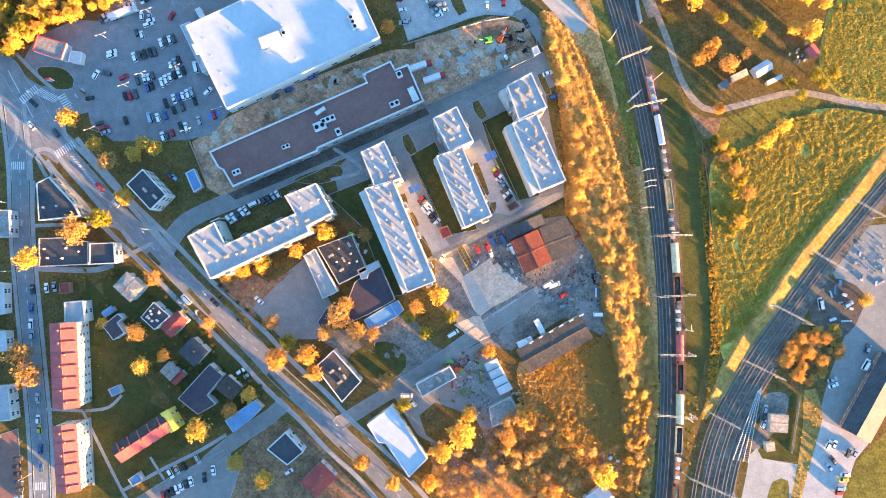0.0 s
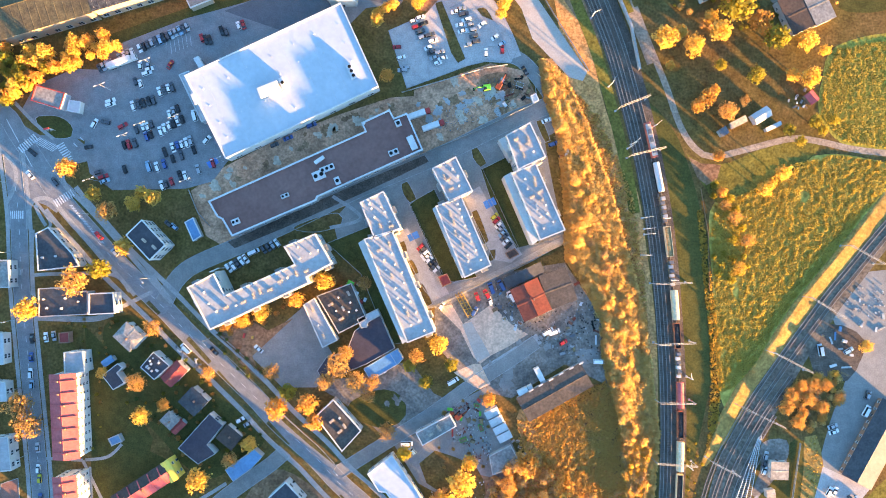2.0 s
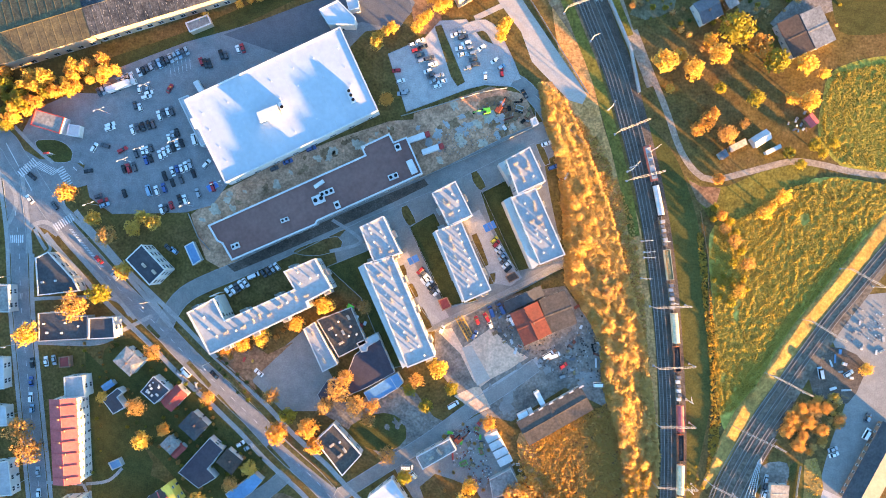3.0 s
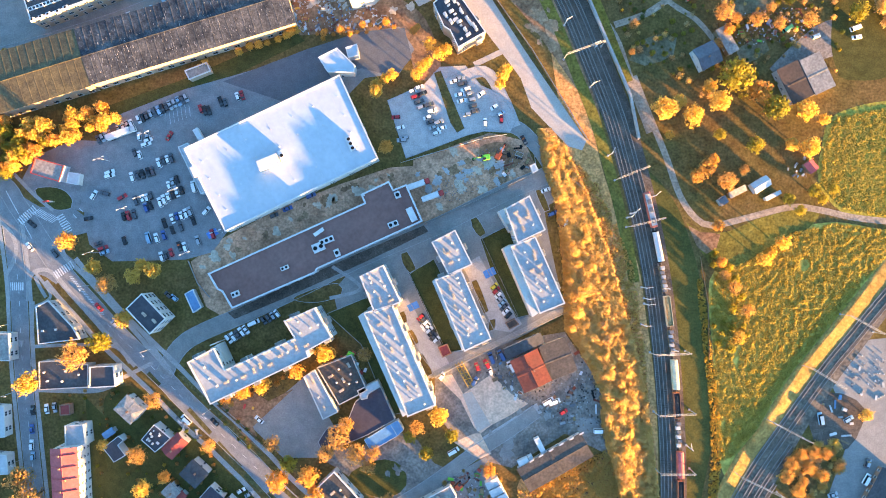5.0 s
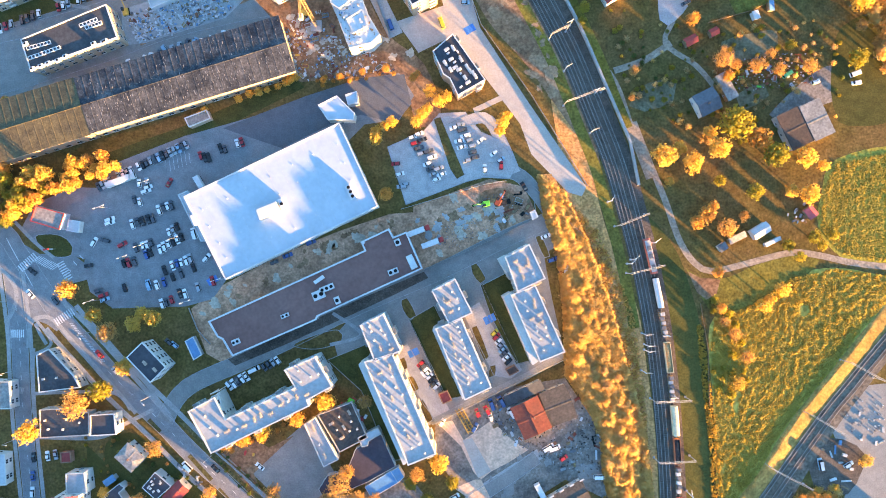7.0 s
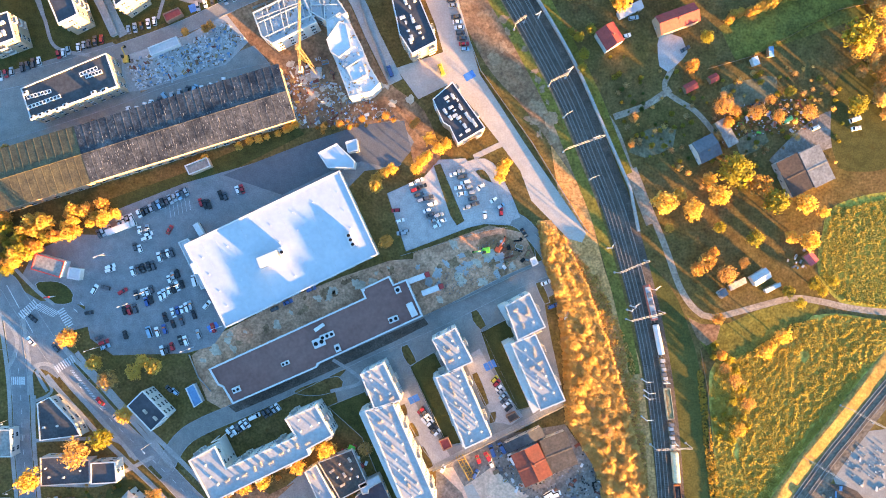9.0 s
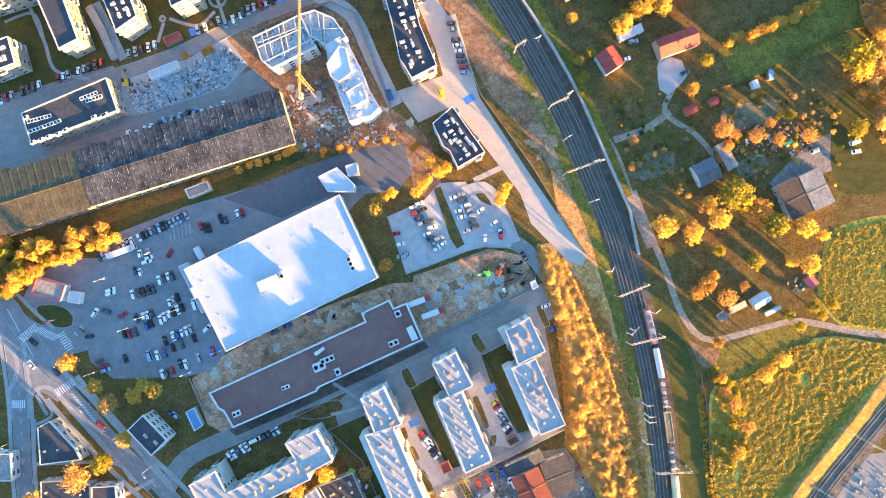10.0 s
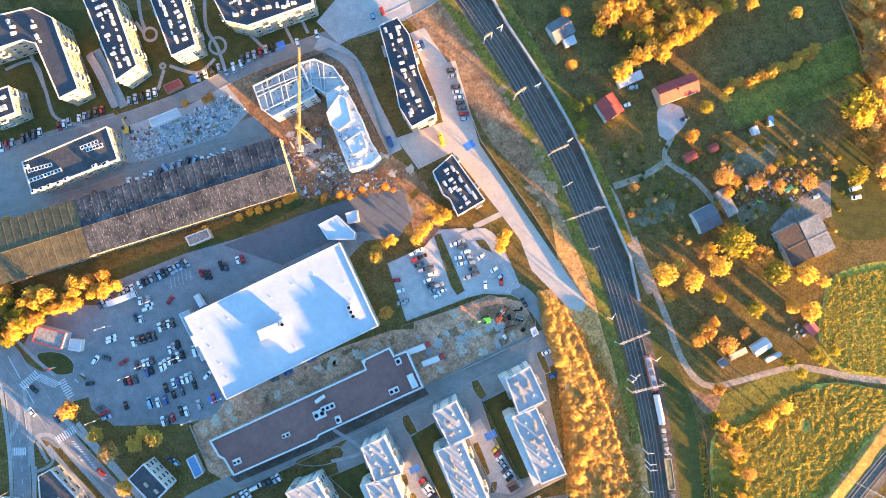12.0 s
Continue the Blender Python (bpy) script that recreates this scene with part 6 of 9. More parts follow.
def twiggy(seed, r, count, flat=0.9, leaf=0.3):
    """A thin crown: bundles of fine twigs sweeping up and outward, with a few leaves left on them."""
    nps = np.random.RandomState(seed + 40)
    verts, faces = [], []
    shift = Vector((seed * 5.1, seed * 2.3, 3.0))
    while len(faces) < count:
        d = Vector(nps.normal(size=3)).normalized()
        d.z = d.z * 0.8 + 0.1
        p = d * r * (0.15 + 0.75 * nps.rand() ** 0.6) * (0.85 + 0.5 * noise.noise(d * 2.2 + shift))
        if noise.noise(p * 0.8 + shift) < -0.22:
            continue
        p.z *= flat
        way = (d + Vector((0, 0, 0.5)) + Vector(nps.normal(size=3)) * 0.45).normalized()
        side = way.cross(Vector(nps.normal(size=3))).normalized()
        if nps.rand() < leaf:
            n, w = 0.26 + 0.2 * nps.rand(), 0.17 + 0.1 * nps.rand()
        else:
            n, w = 0.55 + 0.75 * nps.rand(), 0.05 + 0.05 * nps.rand()
        k = len(verts)
        verts += [p - way * n - side * w, p - way * n + side * w, p + way * n + side * w * 0.5, p + way * n - side * w * 0.5]
        faces.append((k, k + 1, k + 2, k + 3))
    return [tuple(v) for v in verts], faces


def crown_mesh(kind, seed):
    def make():
        n, size, thin, lumps = {"golden": (1000, 0.36, 1.0, 13), "orange": (1000, 0.36, 1.0, 12), "rusty": (1000, 0.32, 0.7, 14), "green": (1000, 0.36, 1.0, 12),
                                "dark": (900, 0.36, 1.0, 10), "bare": (1100, 0.42, 0.22, 14), "feather": (1200, 0.4, 1.0, 0), "twig": (1150, 0.15, 1.0, 0)}[kind]
        v, f = twiggy(seed, 4.4, n, 0.9, size) if kind in ("feather", "twig") else leafy(seed, 4.0, n, size, 0.9, thin, lumps)
        me = bpy.data.meshes.new("crown")
        me.from_pydata(v, [], f)
        me.materials.append(LEAVES[kind])
        return me
    return shared(("crown", kind, seed), make)


def bush_mesh(kind, seed):
    def make():
        v, f = twiggy(seed + 9, 4.4, 360, 0.8, 0.3) if kind in ("feather", "twig") else leafy(seed + 9, 4.0, 340, 0.6, 0.8, 0.3 if kind == "bare" else 0.9, 5)
        me = bpy.data.meshes.new("foliage")
        me.from_pydata([(p[0], p[1], p[2] + 2.4) for p in v], [], f)
        me.materials.append(LEAVES[kind])
        return me
    return shared(("bush", kind, seed), make)


def trunk_mesh(seed):
    def make():
        rng = random.Random(seed)
        bm = rod(bmesh.new(), (0, 0, 0), (0.1, 0.05, 4.2), 0.24, 7, 0.16)
        for _ in range(9):
            a, z = rng.uniform(0, 6.28), rng.uniform(2.4, 4.0)
            q = rng.uniform(1.6, 3.0)
            tip = (q * math.cos(a), q * math.sin(a), z + rng.uniform(1.4, 3.4))
            rod(bm, (0, 0, z), tip, 0.11, 5, 0.03)
            for _ in range(2):
                b = a + rng.uniform(-0.9, 0.9)
                mid = Vector((0, 0, z)).lerp(Vector(tip), 0.6)
                rod(bm, mid, mid + Vector((math.cos(b), math.sin(b), rng.uniform(0.3, 1.0))) * 1.1, 0.05, 4, 0.015)
        return mesh_of("trunk", bm, BARK)
    return shared(("trunk", seed), make)


TREE_WORDS = {"golden": "golden-yellow autumn tree", "orange": "orange autumn tree", "rusty": "thinning rust-brown autumn tree", "green": "yellow-green autumn tree",
              "dark": "dark green evergreen tree", "bare": "nearly bare grey-brown tree"}
tree_rng = random.Random(11)


def tree(kind, p, r, where="beside the road", group="", tall=1.0):
    """A tree with a crown of radius r metres: trunk with limbs, and crown."""
    seed = tree_rng.randrange(4)
    ob = thing("tree", TREE_WORDS[kind] + " " + where, "tree", None, group)
    s = r / 4.0
    part("trunk", trunk_mesh(seed), None, ob)
    part("crown", crown_mesh(kind, seed), None, ob, "", pose(0, 0, 5.4))
    ob.matrix_basis = Matrix.LocRotScale((p[0], p[1], ground_z(p) - 0.05), Euler((0, 0, tree_rng.uniform(0, 6.28))), (s, s, s * tall * tree_rng.uniform(0.9, 1.15)))
    return ob


def shrub(kind, p, r, where):
    seed = tree_rng.randrange(4)
    label = {"golden": "yellow", "orange": "orange", "rusty": "rust-brown", "green": "yellow-green", "dark": "dark green", "bare": "bare twiggy"}[kind] + " autumn shrub " + where
    ob = tagged(new("shrub", bush_mesh(kind, seed)), label, "shrub")
    s = r / 4.0
    ob.matrix_basis = Matrix.LocRotScale((p[0], p[1], ground_z(p) - 0.05), Euler((0, 0, tree_rng.uniform(0, 6.28))), (s, s, s * tree_rng.uniform(0.8, 1.2)))
    return ob


for kind, places in (
        ("golden", [((-183.8, -4.3), 6.2), ((-133.8, -51.9), 4.8), ((-107.6, -79.7), 6.4), ((-86.1, -64.8), 4.4), ((-79.1, -101.9), 5.4), ((-80.7, -5.8), 5.1), ((-52.3, 8.3), 5.4), ((-1.9, -19.5), 5.4), ((-92.1, -94.9), 4.6), ((8.3, -80.2), 7.5), ((71.3, -99.3), 6.7), ((0.4, -89.7), 5.1), ((12.1, -73.1), 4.6), ((-21.7, -104.4), 4.0), ((-152.6, -33.1), 3.5), ((-156.1, 47.1), 4.3), ((-138.6, 42.8), 4.7), ((-129.3, 45.7), 4.6), ((-134.9, 47.7), 3.8), ((-142.5, 23.8), 4.6)]),
        ("orange", [((-124.9, -47.5), 3.8), ((-73.7, -48.5), 6.2), ((-59.7, -46.7), 6.2), ((-56.8, -54.4), 5.1), ((-65.1, -0.5), 4.6), ((-89.1, -8.9), 4.3), ((20.9, -44.8), 4.0), ((38.2, -73.1), 6.4), ((54.7, -82.6), 5.4), ((-5.3, -103.3), 4.6), ((-97.0, -12.0), 3.5), ((-35.5, -94.6), 4.6), ((-166.9, 58.6), 5.6), ((-24.6, 100.5), 4.0)]),
        ("rusty", [((-136.2, -36.7), 5.1), ((-94.9, -71.9), 4.3), ((-129.1, -12.6), 4.8), ((-35.0, 7.2), 4.0), ((-45.9, -29.0), 7.0), ((-38.6, -36.2), 5.9), ((-52.2, -36.4), 4.8), ((-33.3, -42.4), 4.4), ((-24.4, -58.3), 5.1), ((-12.0, -25.5), 4.3), ((-76.1, -32.5), 4.8), ((-187.1, -46.6), 7.0), ((-182.0, -54.9), 7.5), ((-104.8, -32.8), 3.8), ((-43.4, -24.3), 4.8), ((-30.9, -37.0), 4.0), ((29.7, -83.0), 4.8), ((-149.6, 39.2), 5.9), ((-162.1, 8.5), 7.8)]),
        ("green", [((-68.6, -41.0), 4.6), ((-16.8, -68.6), 4.3), ((-7.4, -36.9), 4.0), ((4.4, -29.2), 4.0), ((-14.6, -29.8), 3.8), ((-151.6, 13.4), 5.9)])):
    for p, r in places:
        tree(kind, p, r, "among streets and houses", "", 0.95)
for p in scatter([(-206.0, 113.3), (-183.1, 114.0), (-165.3, 116.9), (-148.0, 119.9), (-145.5, 113.0), (-157.7, 107.7), (-173.0, 101.7), (-185.2, 94.9), (-192.8, 88.6), (-206.0, 85.3)], 46, random.Random(4), 3.2):
    tree(tree_rng.choice(("golden", "golden", "golden", "green", "orange")), p, tree_rng.uniform(2.6, 4.4), "in the row along the hall", "golden trees along the hall", 1.2)
for p in [(-86.6, 146.7), (-82.7, 147.4), (-78.9, 148.4), (-73.8, 149.9), (-69.9, 151.6), (-68.1, 152.9), (-66.1, 154.1), (-91.7, 144.2), (-109.6, 137.5), (-107.0, 139.3)]:
    tree("golden", p, tree_rng.uniform(1.8, 2.6), "along the long hall")
for p in [(-25.5, 131.5), (-29.3, 129.5), (-22.4, 133.2), (-8.9, 136.4), (-11.5, 133.1), (-6.3, 139.4), (-1.2, 142.4), (2.7, 144.4), (-5.0, 146.6), (28.0, 132.7), (26.7, 128.9), (29.3, 135.2), (-29.4, 125.7)]:
    tree("golden", p, tree_rng.uniform(2.8, 4.0), "beside the paved car park")
for p in [(-68.1, 154.2), (-35.5, 156.3), (-24.7, 157.5), (-10.7, 155.3), (-12.5, 153.5), (-53.3, 152.7), (-45.7, 153.9), (-191.3, 135.1), (-196.9, 144.1), (-115.6, 196.4), (-104.1, 199.3), (-106.6, 197.8)]:
    tree("orange", p, tree_rng.uniform(2.0, 2.8), "beside the service lane")
# the gardens beyond the railway
for kind, places, r in (
        ('golden', [(152.6, 56.7), (147.5, 52.1), (145.0, 49.5), (134.7, 14.4), (192.1, -21.4)], (3.2, 4.8)),
        ('orange', [(125.9, 48.2), (168.8, -37.8), (162.4, -39.1), (173.8, -39.1), (166.2, -45.4), (158.6, -42.9), (156.1, -49.2), (163.6, -51.7), (172.5, -49.2), (161.1, -55.5), (57.3, 235.4), (59.6, 211.5), (84.2, 236.9), (79.0, 234.4), (85.4, 230.4), (90.6, 238.6), (97.0, 239.3), (75.3, 238.3)], (3.0, 4.6)),
        ('rusty', [(127.2, 42.3), (131.0, 36.7), (137.3, 26.6), (176.4, -39.1), (180.1, -44.1), (157.3, -45.5), (198.5, 208.6), (194.6, 208.6)], (2.6, 4.0)),
        ('green', [(82.6, 212.5), (71.3, 226.8)], (3.0, 4.4)),
        ('golden', [(79.9, 207.4), (83.8, 209.4), (88.9, 212.4), (92.8, 215.0), (95.4, 218.8), (99.2, 216.2), (103.1, 220.0), (106.9, 222.5), (112.1, 225.0), (116.0, 228.8), (121.1, 231.3), (108.3, 228.9), (103.2, 227.7), (113.5, 232.7), (125.0, 235.1), (100.5, 214.9), (131.4, 237.6), (141.7, 238.7)], (3.0, 4.4))):
    for p in places:
        tree(kind, p, tree_rng.uniform(*r), "among the gardens", "", 0.36 if p[1] < 20 else 1.0)
for kind, places in (
        ("golden", [((99.7, 116.9), 7.0), ((112.7, 113.7), 5.9), ((124.1, 119.9), 5.9), ((121.2, 127.4), 3.8), ((163.1, 115.7), 5.6), ((164.8, 99.3), 5.4), ((81.4, 207.8), 5.6), ((103.0, 105.9), 2.7), ((157.9, 101.0), 4.0), ((89.8, 237.4), 4.6), ((172.7, 112.2), 3.2), ((161.5, 234.1), 3.5), ((107.5, 120.5), 4.0)]),
        ("green", [((130.4, 130.8), 9.1), ((149.4, 117.2), 7.2), ((140.9, 100.7), 4.8), ((126.1, 105.8), 3.5), ((186.8, 160.1), 5.1), ((167.9, 80.1), 3.8), ((177.4, 81.1), 3.0), ((158.2, 167.1), 3.2), ((62.8, 192.4), 3.0), ((65.2, 184.7), 3.2), ((68.5, 196.0), 3.0), ((64.3, 178.9), 2.7), ((120.5, 191.5), 3.8), ((88.1, 229.6), 2.4), ((156.7, 76.8), 3.5), ((172.3, 76.6), 3.0), ((161.9, 71.6), 3.2), ((59.5, 195.2), 2.4)]),
        ("orange", [((141.5, 124.7), 6.2), ((119.3, 90.9), 4.8), ((115.0, 87.0), 4.0), ((113.8, 178.9), 3.8), ((76.1, 233.2), 7.0), ((61.0, 211.7), 2.3), ((57.2, 236.0), 3.2), ((130.0, 153.3), 3.2), ((72.2, 237.4), 4.0), ((122.9, 94.4), 3.2), ((124.8, 64.5), 3.5)]),
        ("rusty", [((127.7, 84.6), 5.4), ((126.2, 160.1), 5.4), ((142.2, 157.6), 4.8), ((133.0, 158.9), 3.5), ((166.1, 157.4), 4.3), ((87.4, 155.9), 3.0), ((73.9, 227.6), 3.2), ((86.6, 143.7), 2.1), ((136.8, 89.6), 3.2), ((124.9, 147.0), 3.2), ((189.9, 175.6), 3.5), ((152.5, 155.6), 3.8), ((149.4, 163.4), 3.0)])):
    for p, r in places:
        tree(kind, p, r, "among the gardens", "", 0.85)
tree("green", (184.4, 190.4), 8.6, "standing alone in the gardens")
tree("golden", (187.6, 186.0), 6.0, "standing alone in the gardens")
for p in spline([(131.0, 201.3), (142.6, 205.0), (155.6, 210.6), (171.2, 217.1)], 1.3):
    shrub(tree_rng.choice(("golden", "golden", "orange")), (p[0] + tree_rng.uniform(-1.5, 1.5), p[1] + tree_rng.uniform(-1.5, 1.5)), tree_rng.uniform(2.0, 3.2), "in the garden hedge")
# the leafy bank along the railway


def grove(name, label, places, kinds, r, seed, low=False, tall=1.1):
    """Trees too many to count, in one mesh: trunks and crowns turned and scaled one by one."""
    rng = np.random.RandomState(seed)
    names = sorted(set(kinds))
    all_v, all_f, all_m, base = [], [], [], 0
    crowns = {}
    for kind in names:
        for k in range(4):
            me = bush_mesh(kind, k) if low else crown_mesh(kind, k)
            v = np.empty(len(me.vertices) * 3)
            me.vertices.foreach_get("co", v)
            f = np.empty(len(me.loops), dtype=np.int64)
            me.loops.foreach_get("vertex_index", f)
            keep = len(me.polygons) if low else len(me.polygons) * 11 // 20
            crowns[kind, k] = (v.reshape(-1, 3)[:keep * 4], f.reshape(-1, 4)[:keep])
    stick = np.array([(x, y, z) for z, w in ((0, 0.22), (5.0, 0.1)) for x, y in ((-w, -w), (w, -w), (w, w), (-w, w))])
    sides = np.array([(0, 1, 5, 4), (1, 2, 6, 5), (2, 3, 7, 6), (3, 0, 4, 7)])
    for p in places:
        kind = kinds[rng.randint(len(kinds))]
        a, s = rng.uniform(0, 6.28), rng.uniform(*r) / 4.0
        turn = np.array(((math.cos(a), -math.sin(a), 0), (math.sin(a), math.cos(a), 0), (0, 0, 1)))
        size = np.array((s, s, s * tall * rng.uniform(0.82, 1.18)))
        cv, cf = crowns[kind, rng.randint(4)]
        for v, f, slot in ((cv + (0, 0, 0 if low else 5.2), cf, names.index(kind)), (stick * (1, 1, 0.5 if low else 1), sides, len(names))):
            all_v.append((v * size) @ turn.T + (p[0], p[1], max(0, bank_z(p))))
            all_f.append(f + base)
            all_m.append(np.full(len(f), slot))
            base += len(v)
    v, f = np.concatenate(all_v), np.concatenate(all_f)
    me = bpy.data.meshes.new(name)
    me.vertices.add(len(v))
    me.vertices.foreach_set("co", v.ravel())
    me.loops.add(f.size)
    me.loops.foreach_set("vertex_index", f.ravel().astype(np.int32))
    me.polygons.add(len(f))
    me.polygons.foreach_set("loop_start", np.arange(0, f.size, 4, dtype=np.int32))
    for kind in names:
        me.materials.append(LEAVES[kind])
    me.materials.append(BARK)
    me.polygons.foreach_set("material_index", np.concatenate(all_m).astype(np.int32))
    me.update(calc_edges=True)
    me.validate()
    return tagged(new(name, me), label, "trees", "", "stuff")


grove("bank_trees", "dense thinning golden-tan trees along the railway bank", scatter([(43.5, 105.6), (51.2, 98.0), (57.6, 82.6), (62.7, 66.0), (69.1, 49.4), (74.2, 29.0), (81.8, 12.5), (89.4, -6.5), (91.2, -29.4), (89.4, -49.6), (92.7, -64.8), (81.8, -64.8), (80.0, -49.7), (74.2, -29.4), (72.9, -9.1), (66.5, 3.6), (57.1, 17.5), (55.8, 49.4), (53.0, 74.9), (47.4, 90.3)], 34, random.Random(8), 5.0),
      ("feather", "feather", "twig", "feather"), (1.7, 2.9), 3, False, 0.7)
BANK = [(44.0, 109.4), (55.6, 101.7), (63.4, 86.2), (71.1, 65.5), (77.6, 47.5), (82.7, 26.9), (88.6, 6.3), (93.2, -14.3), (94.2, -39.9), (94.2, -65.5), (82.7, -65.5), (79.4, -50.2), (73.2, -29.7), (71.7, -9.2), (66.0, 3.6), (56.2, 17.7), (55.2, 50.0), (52.0, 75.8), (46.6, 91.3)]
grove("bank_bushes", "low golden-tan thicket covering the railway bank", scatter(BANK, 330, random.Random(81), 1.7), ("feather", "feather", "twig", "feather"), (1.1, 2.2), 5, True, 0.6)
grove("thicket", "rust-brown and orange thicket behind the gardens", scatter([(192.2, 242.4), (213.9, 242.2), (212.1, 152.4), (199.4, 155.1), (193.6, 183.3), (193.3, 209.0)], 120, random.Random(19), 2.4), ("twig", "feather", "golden", "feather", "rusty"), (2.4, 4.0), 9)
grove("garden_wood", "dense golden garden trees", scatter([(73.1, 249.0), (132.1, 248.3), (134.5, 236.7), (111.2, 222.8), (90.5, 212.2), (77.9, 223.2)], 44, random.Random(23), 3.2), ("golden", "orange", "golden", "green"), (2.8, 4.4), 10)
grove("bank_bushes", "low golden bushes along the railway bank", scatter([(81.4, -63.0), (94.2, -62.9), (92.2, -85.9), (88.6, -116.5), (80.1, -116.5), (82.7, -85.9)], 110, random.Random(31), 1.6), ("feather", "golden", "twig", "feather"), (1.0, 2.2), 12, True)
grove("garden_bushes", "mixed bushes among the allotment gardens", scatter([(73.0, 186.7), (98.8, 181.2), (122.0, 177.0), (181.5, 181.5), (185.8, 132.3), (118.5, 120.2), (85.3, 143.8)], 170, random.Random(37), 2.2), ("green", "twig", "dark", "green", "feather"), (0.7, 1.9), 13, True)
grove("house_bushes", "mixed bushes round the old houses", scatter([(-157.3, -9.9), (-133.7, -9.9), (-98.0, -45.6), (-80.0, -63.4), (-102.9, -81.4), (-115.7, -77.6), (-127.3, -63.6), (-148.0, -45.8)], 100, random.Random(41), 2.2), ("green", "rusty", "dark", "rusty"), (0.6, 1.5), 14, True)
grove("yard_trees", "broad orange trees beside the freight yard", scatter([(158.0, -41.8), (166.9, -35.5), (179.6, -32.9), (182.1, -45.5), (174.4, -57.0), (166.8, -62.0), (161.7, -59.5)], 40, random.Random(43), 1.5), ("feather", "golden", "feather", "orange", "twig"), (1.8, 2.8), 15, True, 0.5)
grove("street_bushes", "brown and green bushes beside the streets", scatter([(-179.2, 5.4), (-162.4, -7.4), (-149.3, -40.7), (-159.2, -71.3), (-158.4, -30.4), (-172.7, -7.4)], 16, random.Random(47), 3.0), ("rusty", "green"), (0.6, 1.2), 16, True)
# Unseen trees added beyond the houses to shade the gardens beside the road
grove("southern_trees", "unseen rust-brown trees added to shade the roadside gardens", scatter([(-91.3, -125.8), (-40.8, -123.1), (-5.4, -143.1), (-20.5, -155.7), (-70.9, -155.8), (-96.2, -140.8)], 30, random.Random(53), 4.0), ("rusty", "orange", "green"), (2.6, 4.0), 17)
# Unseen wood, added south of the view to shade the main road
grove("southern_wood", "unseen tall brown wood added to shade the main road", scatter([(-30.0, -126.0), (-6.0, -126.0), (24.0, -152.0), (24.0, -190.0), (-30.0, -190.0)], 64, random.Random(67), 3.6), ("twig", "rusty", "feather"), (3.4, 5.0), 21, False, 2.1)
grove("scrub_wood", "thin brown and orange scrub wood", scatter([(-5.6, -84.3), (19.8, -83.0), (36.3, -67.7), (45.2, -76.6), (57.9, -85.4), (70.6, -90.4), (68.1, -103.1), (42.7, -118.3), (-0.4, -118.4)], 130, random.Random(9), 2.2),
      ("twig", "feather", "twig", "feather", "rusty", "twig"), (1.5, 2.8), 4, False, 0.8)
for kind, poly, n, gap, r, where in (
        ("green", [(122.7, 52.8), (133.0, 47.7), (140.6, 16.8), (132.9, 6.4), (123.1, 11.5)], 16, 4, (1.5, 2.6), "in the reed field"),
        ("orange", [(-56.7, 154.4), (-23.0, 159.2), (-20.5, 155.3), (-56.8, 150.5)], 14, 3, (1.0, 1.6), "on the site bank"),
        ("rusty", [(-98.3, -9.8), (-67.6, 0.6), (-65.0, -4.5), (-98.3, -17.4)], 14, 3, (1.4, 2.4), "below the apartments"),
        ("dark", [(-102.1, -14.9), (-80.2, -34.0), (-87.9, -37.9), (-105.9, -20.0)], 12, 3, (0.8, 1.4), "beside the yard fence"),
        ("rusty", [(-0.7, -40.2), (30.1, -45.2), (19.9, -81.0), (-5.7, -76.0)], 14, 6, (0.8, 1.6), "in the storage yard"),
        ("green", [(110.9, -65.4), (117.3, -62.9), (118.6, -75.6), (112.6, -98.6), (111.1, -85.9)], 12, 3, (0.5, 1.1), "between the tracks")):
    for p in scatter(poly, n, random.Random(len(where) + n), gap):
        shrub(kind, p, tree_rng.uniform(*r), where)


def tufts(name, label, poly, n, seed, material, h, spread):
    """Uncountable grass tufts: bundles of bent blades."""
    rng = np.random.RandomState(seed)
    verts, faces = [], []
    xs, ys = [p[0] for p in poly], [p[1] for p in poly]
    done = 0
    while done < n:
        q = (rng.uniform(min(xs), max(xs)), rng.uniform(min(ys), max(ys)))
        if not inside(q, poly) or noise.noise((q[0] * 0.16, q[1] * 0.16, seed)) < -0.55 + 0.3 * (rng.rand() - 0.5):
            continue
        done += 1
        for _ in range(5):
            a, w, t = rng.uniform(0, 6.28), spread * rng.uniform(0.25, 0.6), h * rng.uniform(0.5, 1.2) * max(0.4, 1 + 0.8 * noise.noise((q[0] * 0.45, q[1] * 0.45, seed + 5)))
            b = a + 1.57
            x, y = q[0] + rng.uniform(-1, 1) * spread * 0.5, q[1] + rng.uniform(-1, 1) * spread * 0.5
            lx, ly = math.cos(b) * t * 0.6, math.sin(b) * t * 0.6
            k, z = len(verts), max(0, bank_z((x, y)))
            verts += [(x - math.cos(a) * w, y - math.sin(a) * w, z), (x + math.cos(a) * w, y + math.sin(a) * w, z), (x + lx + math.cos(a) * w * 0.5, y + ly + math.sin(a) * w * 0.5, z + t), (x + lx - math.cos(a) * w * 0.5, y + ly - math.sin(a) * w * 0.5, z + t)]
            faces.append((k, k + 1, k + 2, k + 3))
    me = bpy.data.meshes.new(name)
    me.from_pydata(verts, [], faces)
    me.materials.append(material)
    return tagged(new(name, me), label, "grass", "", "stuff")


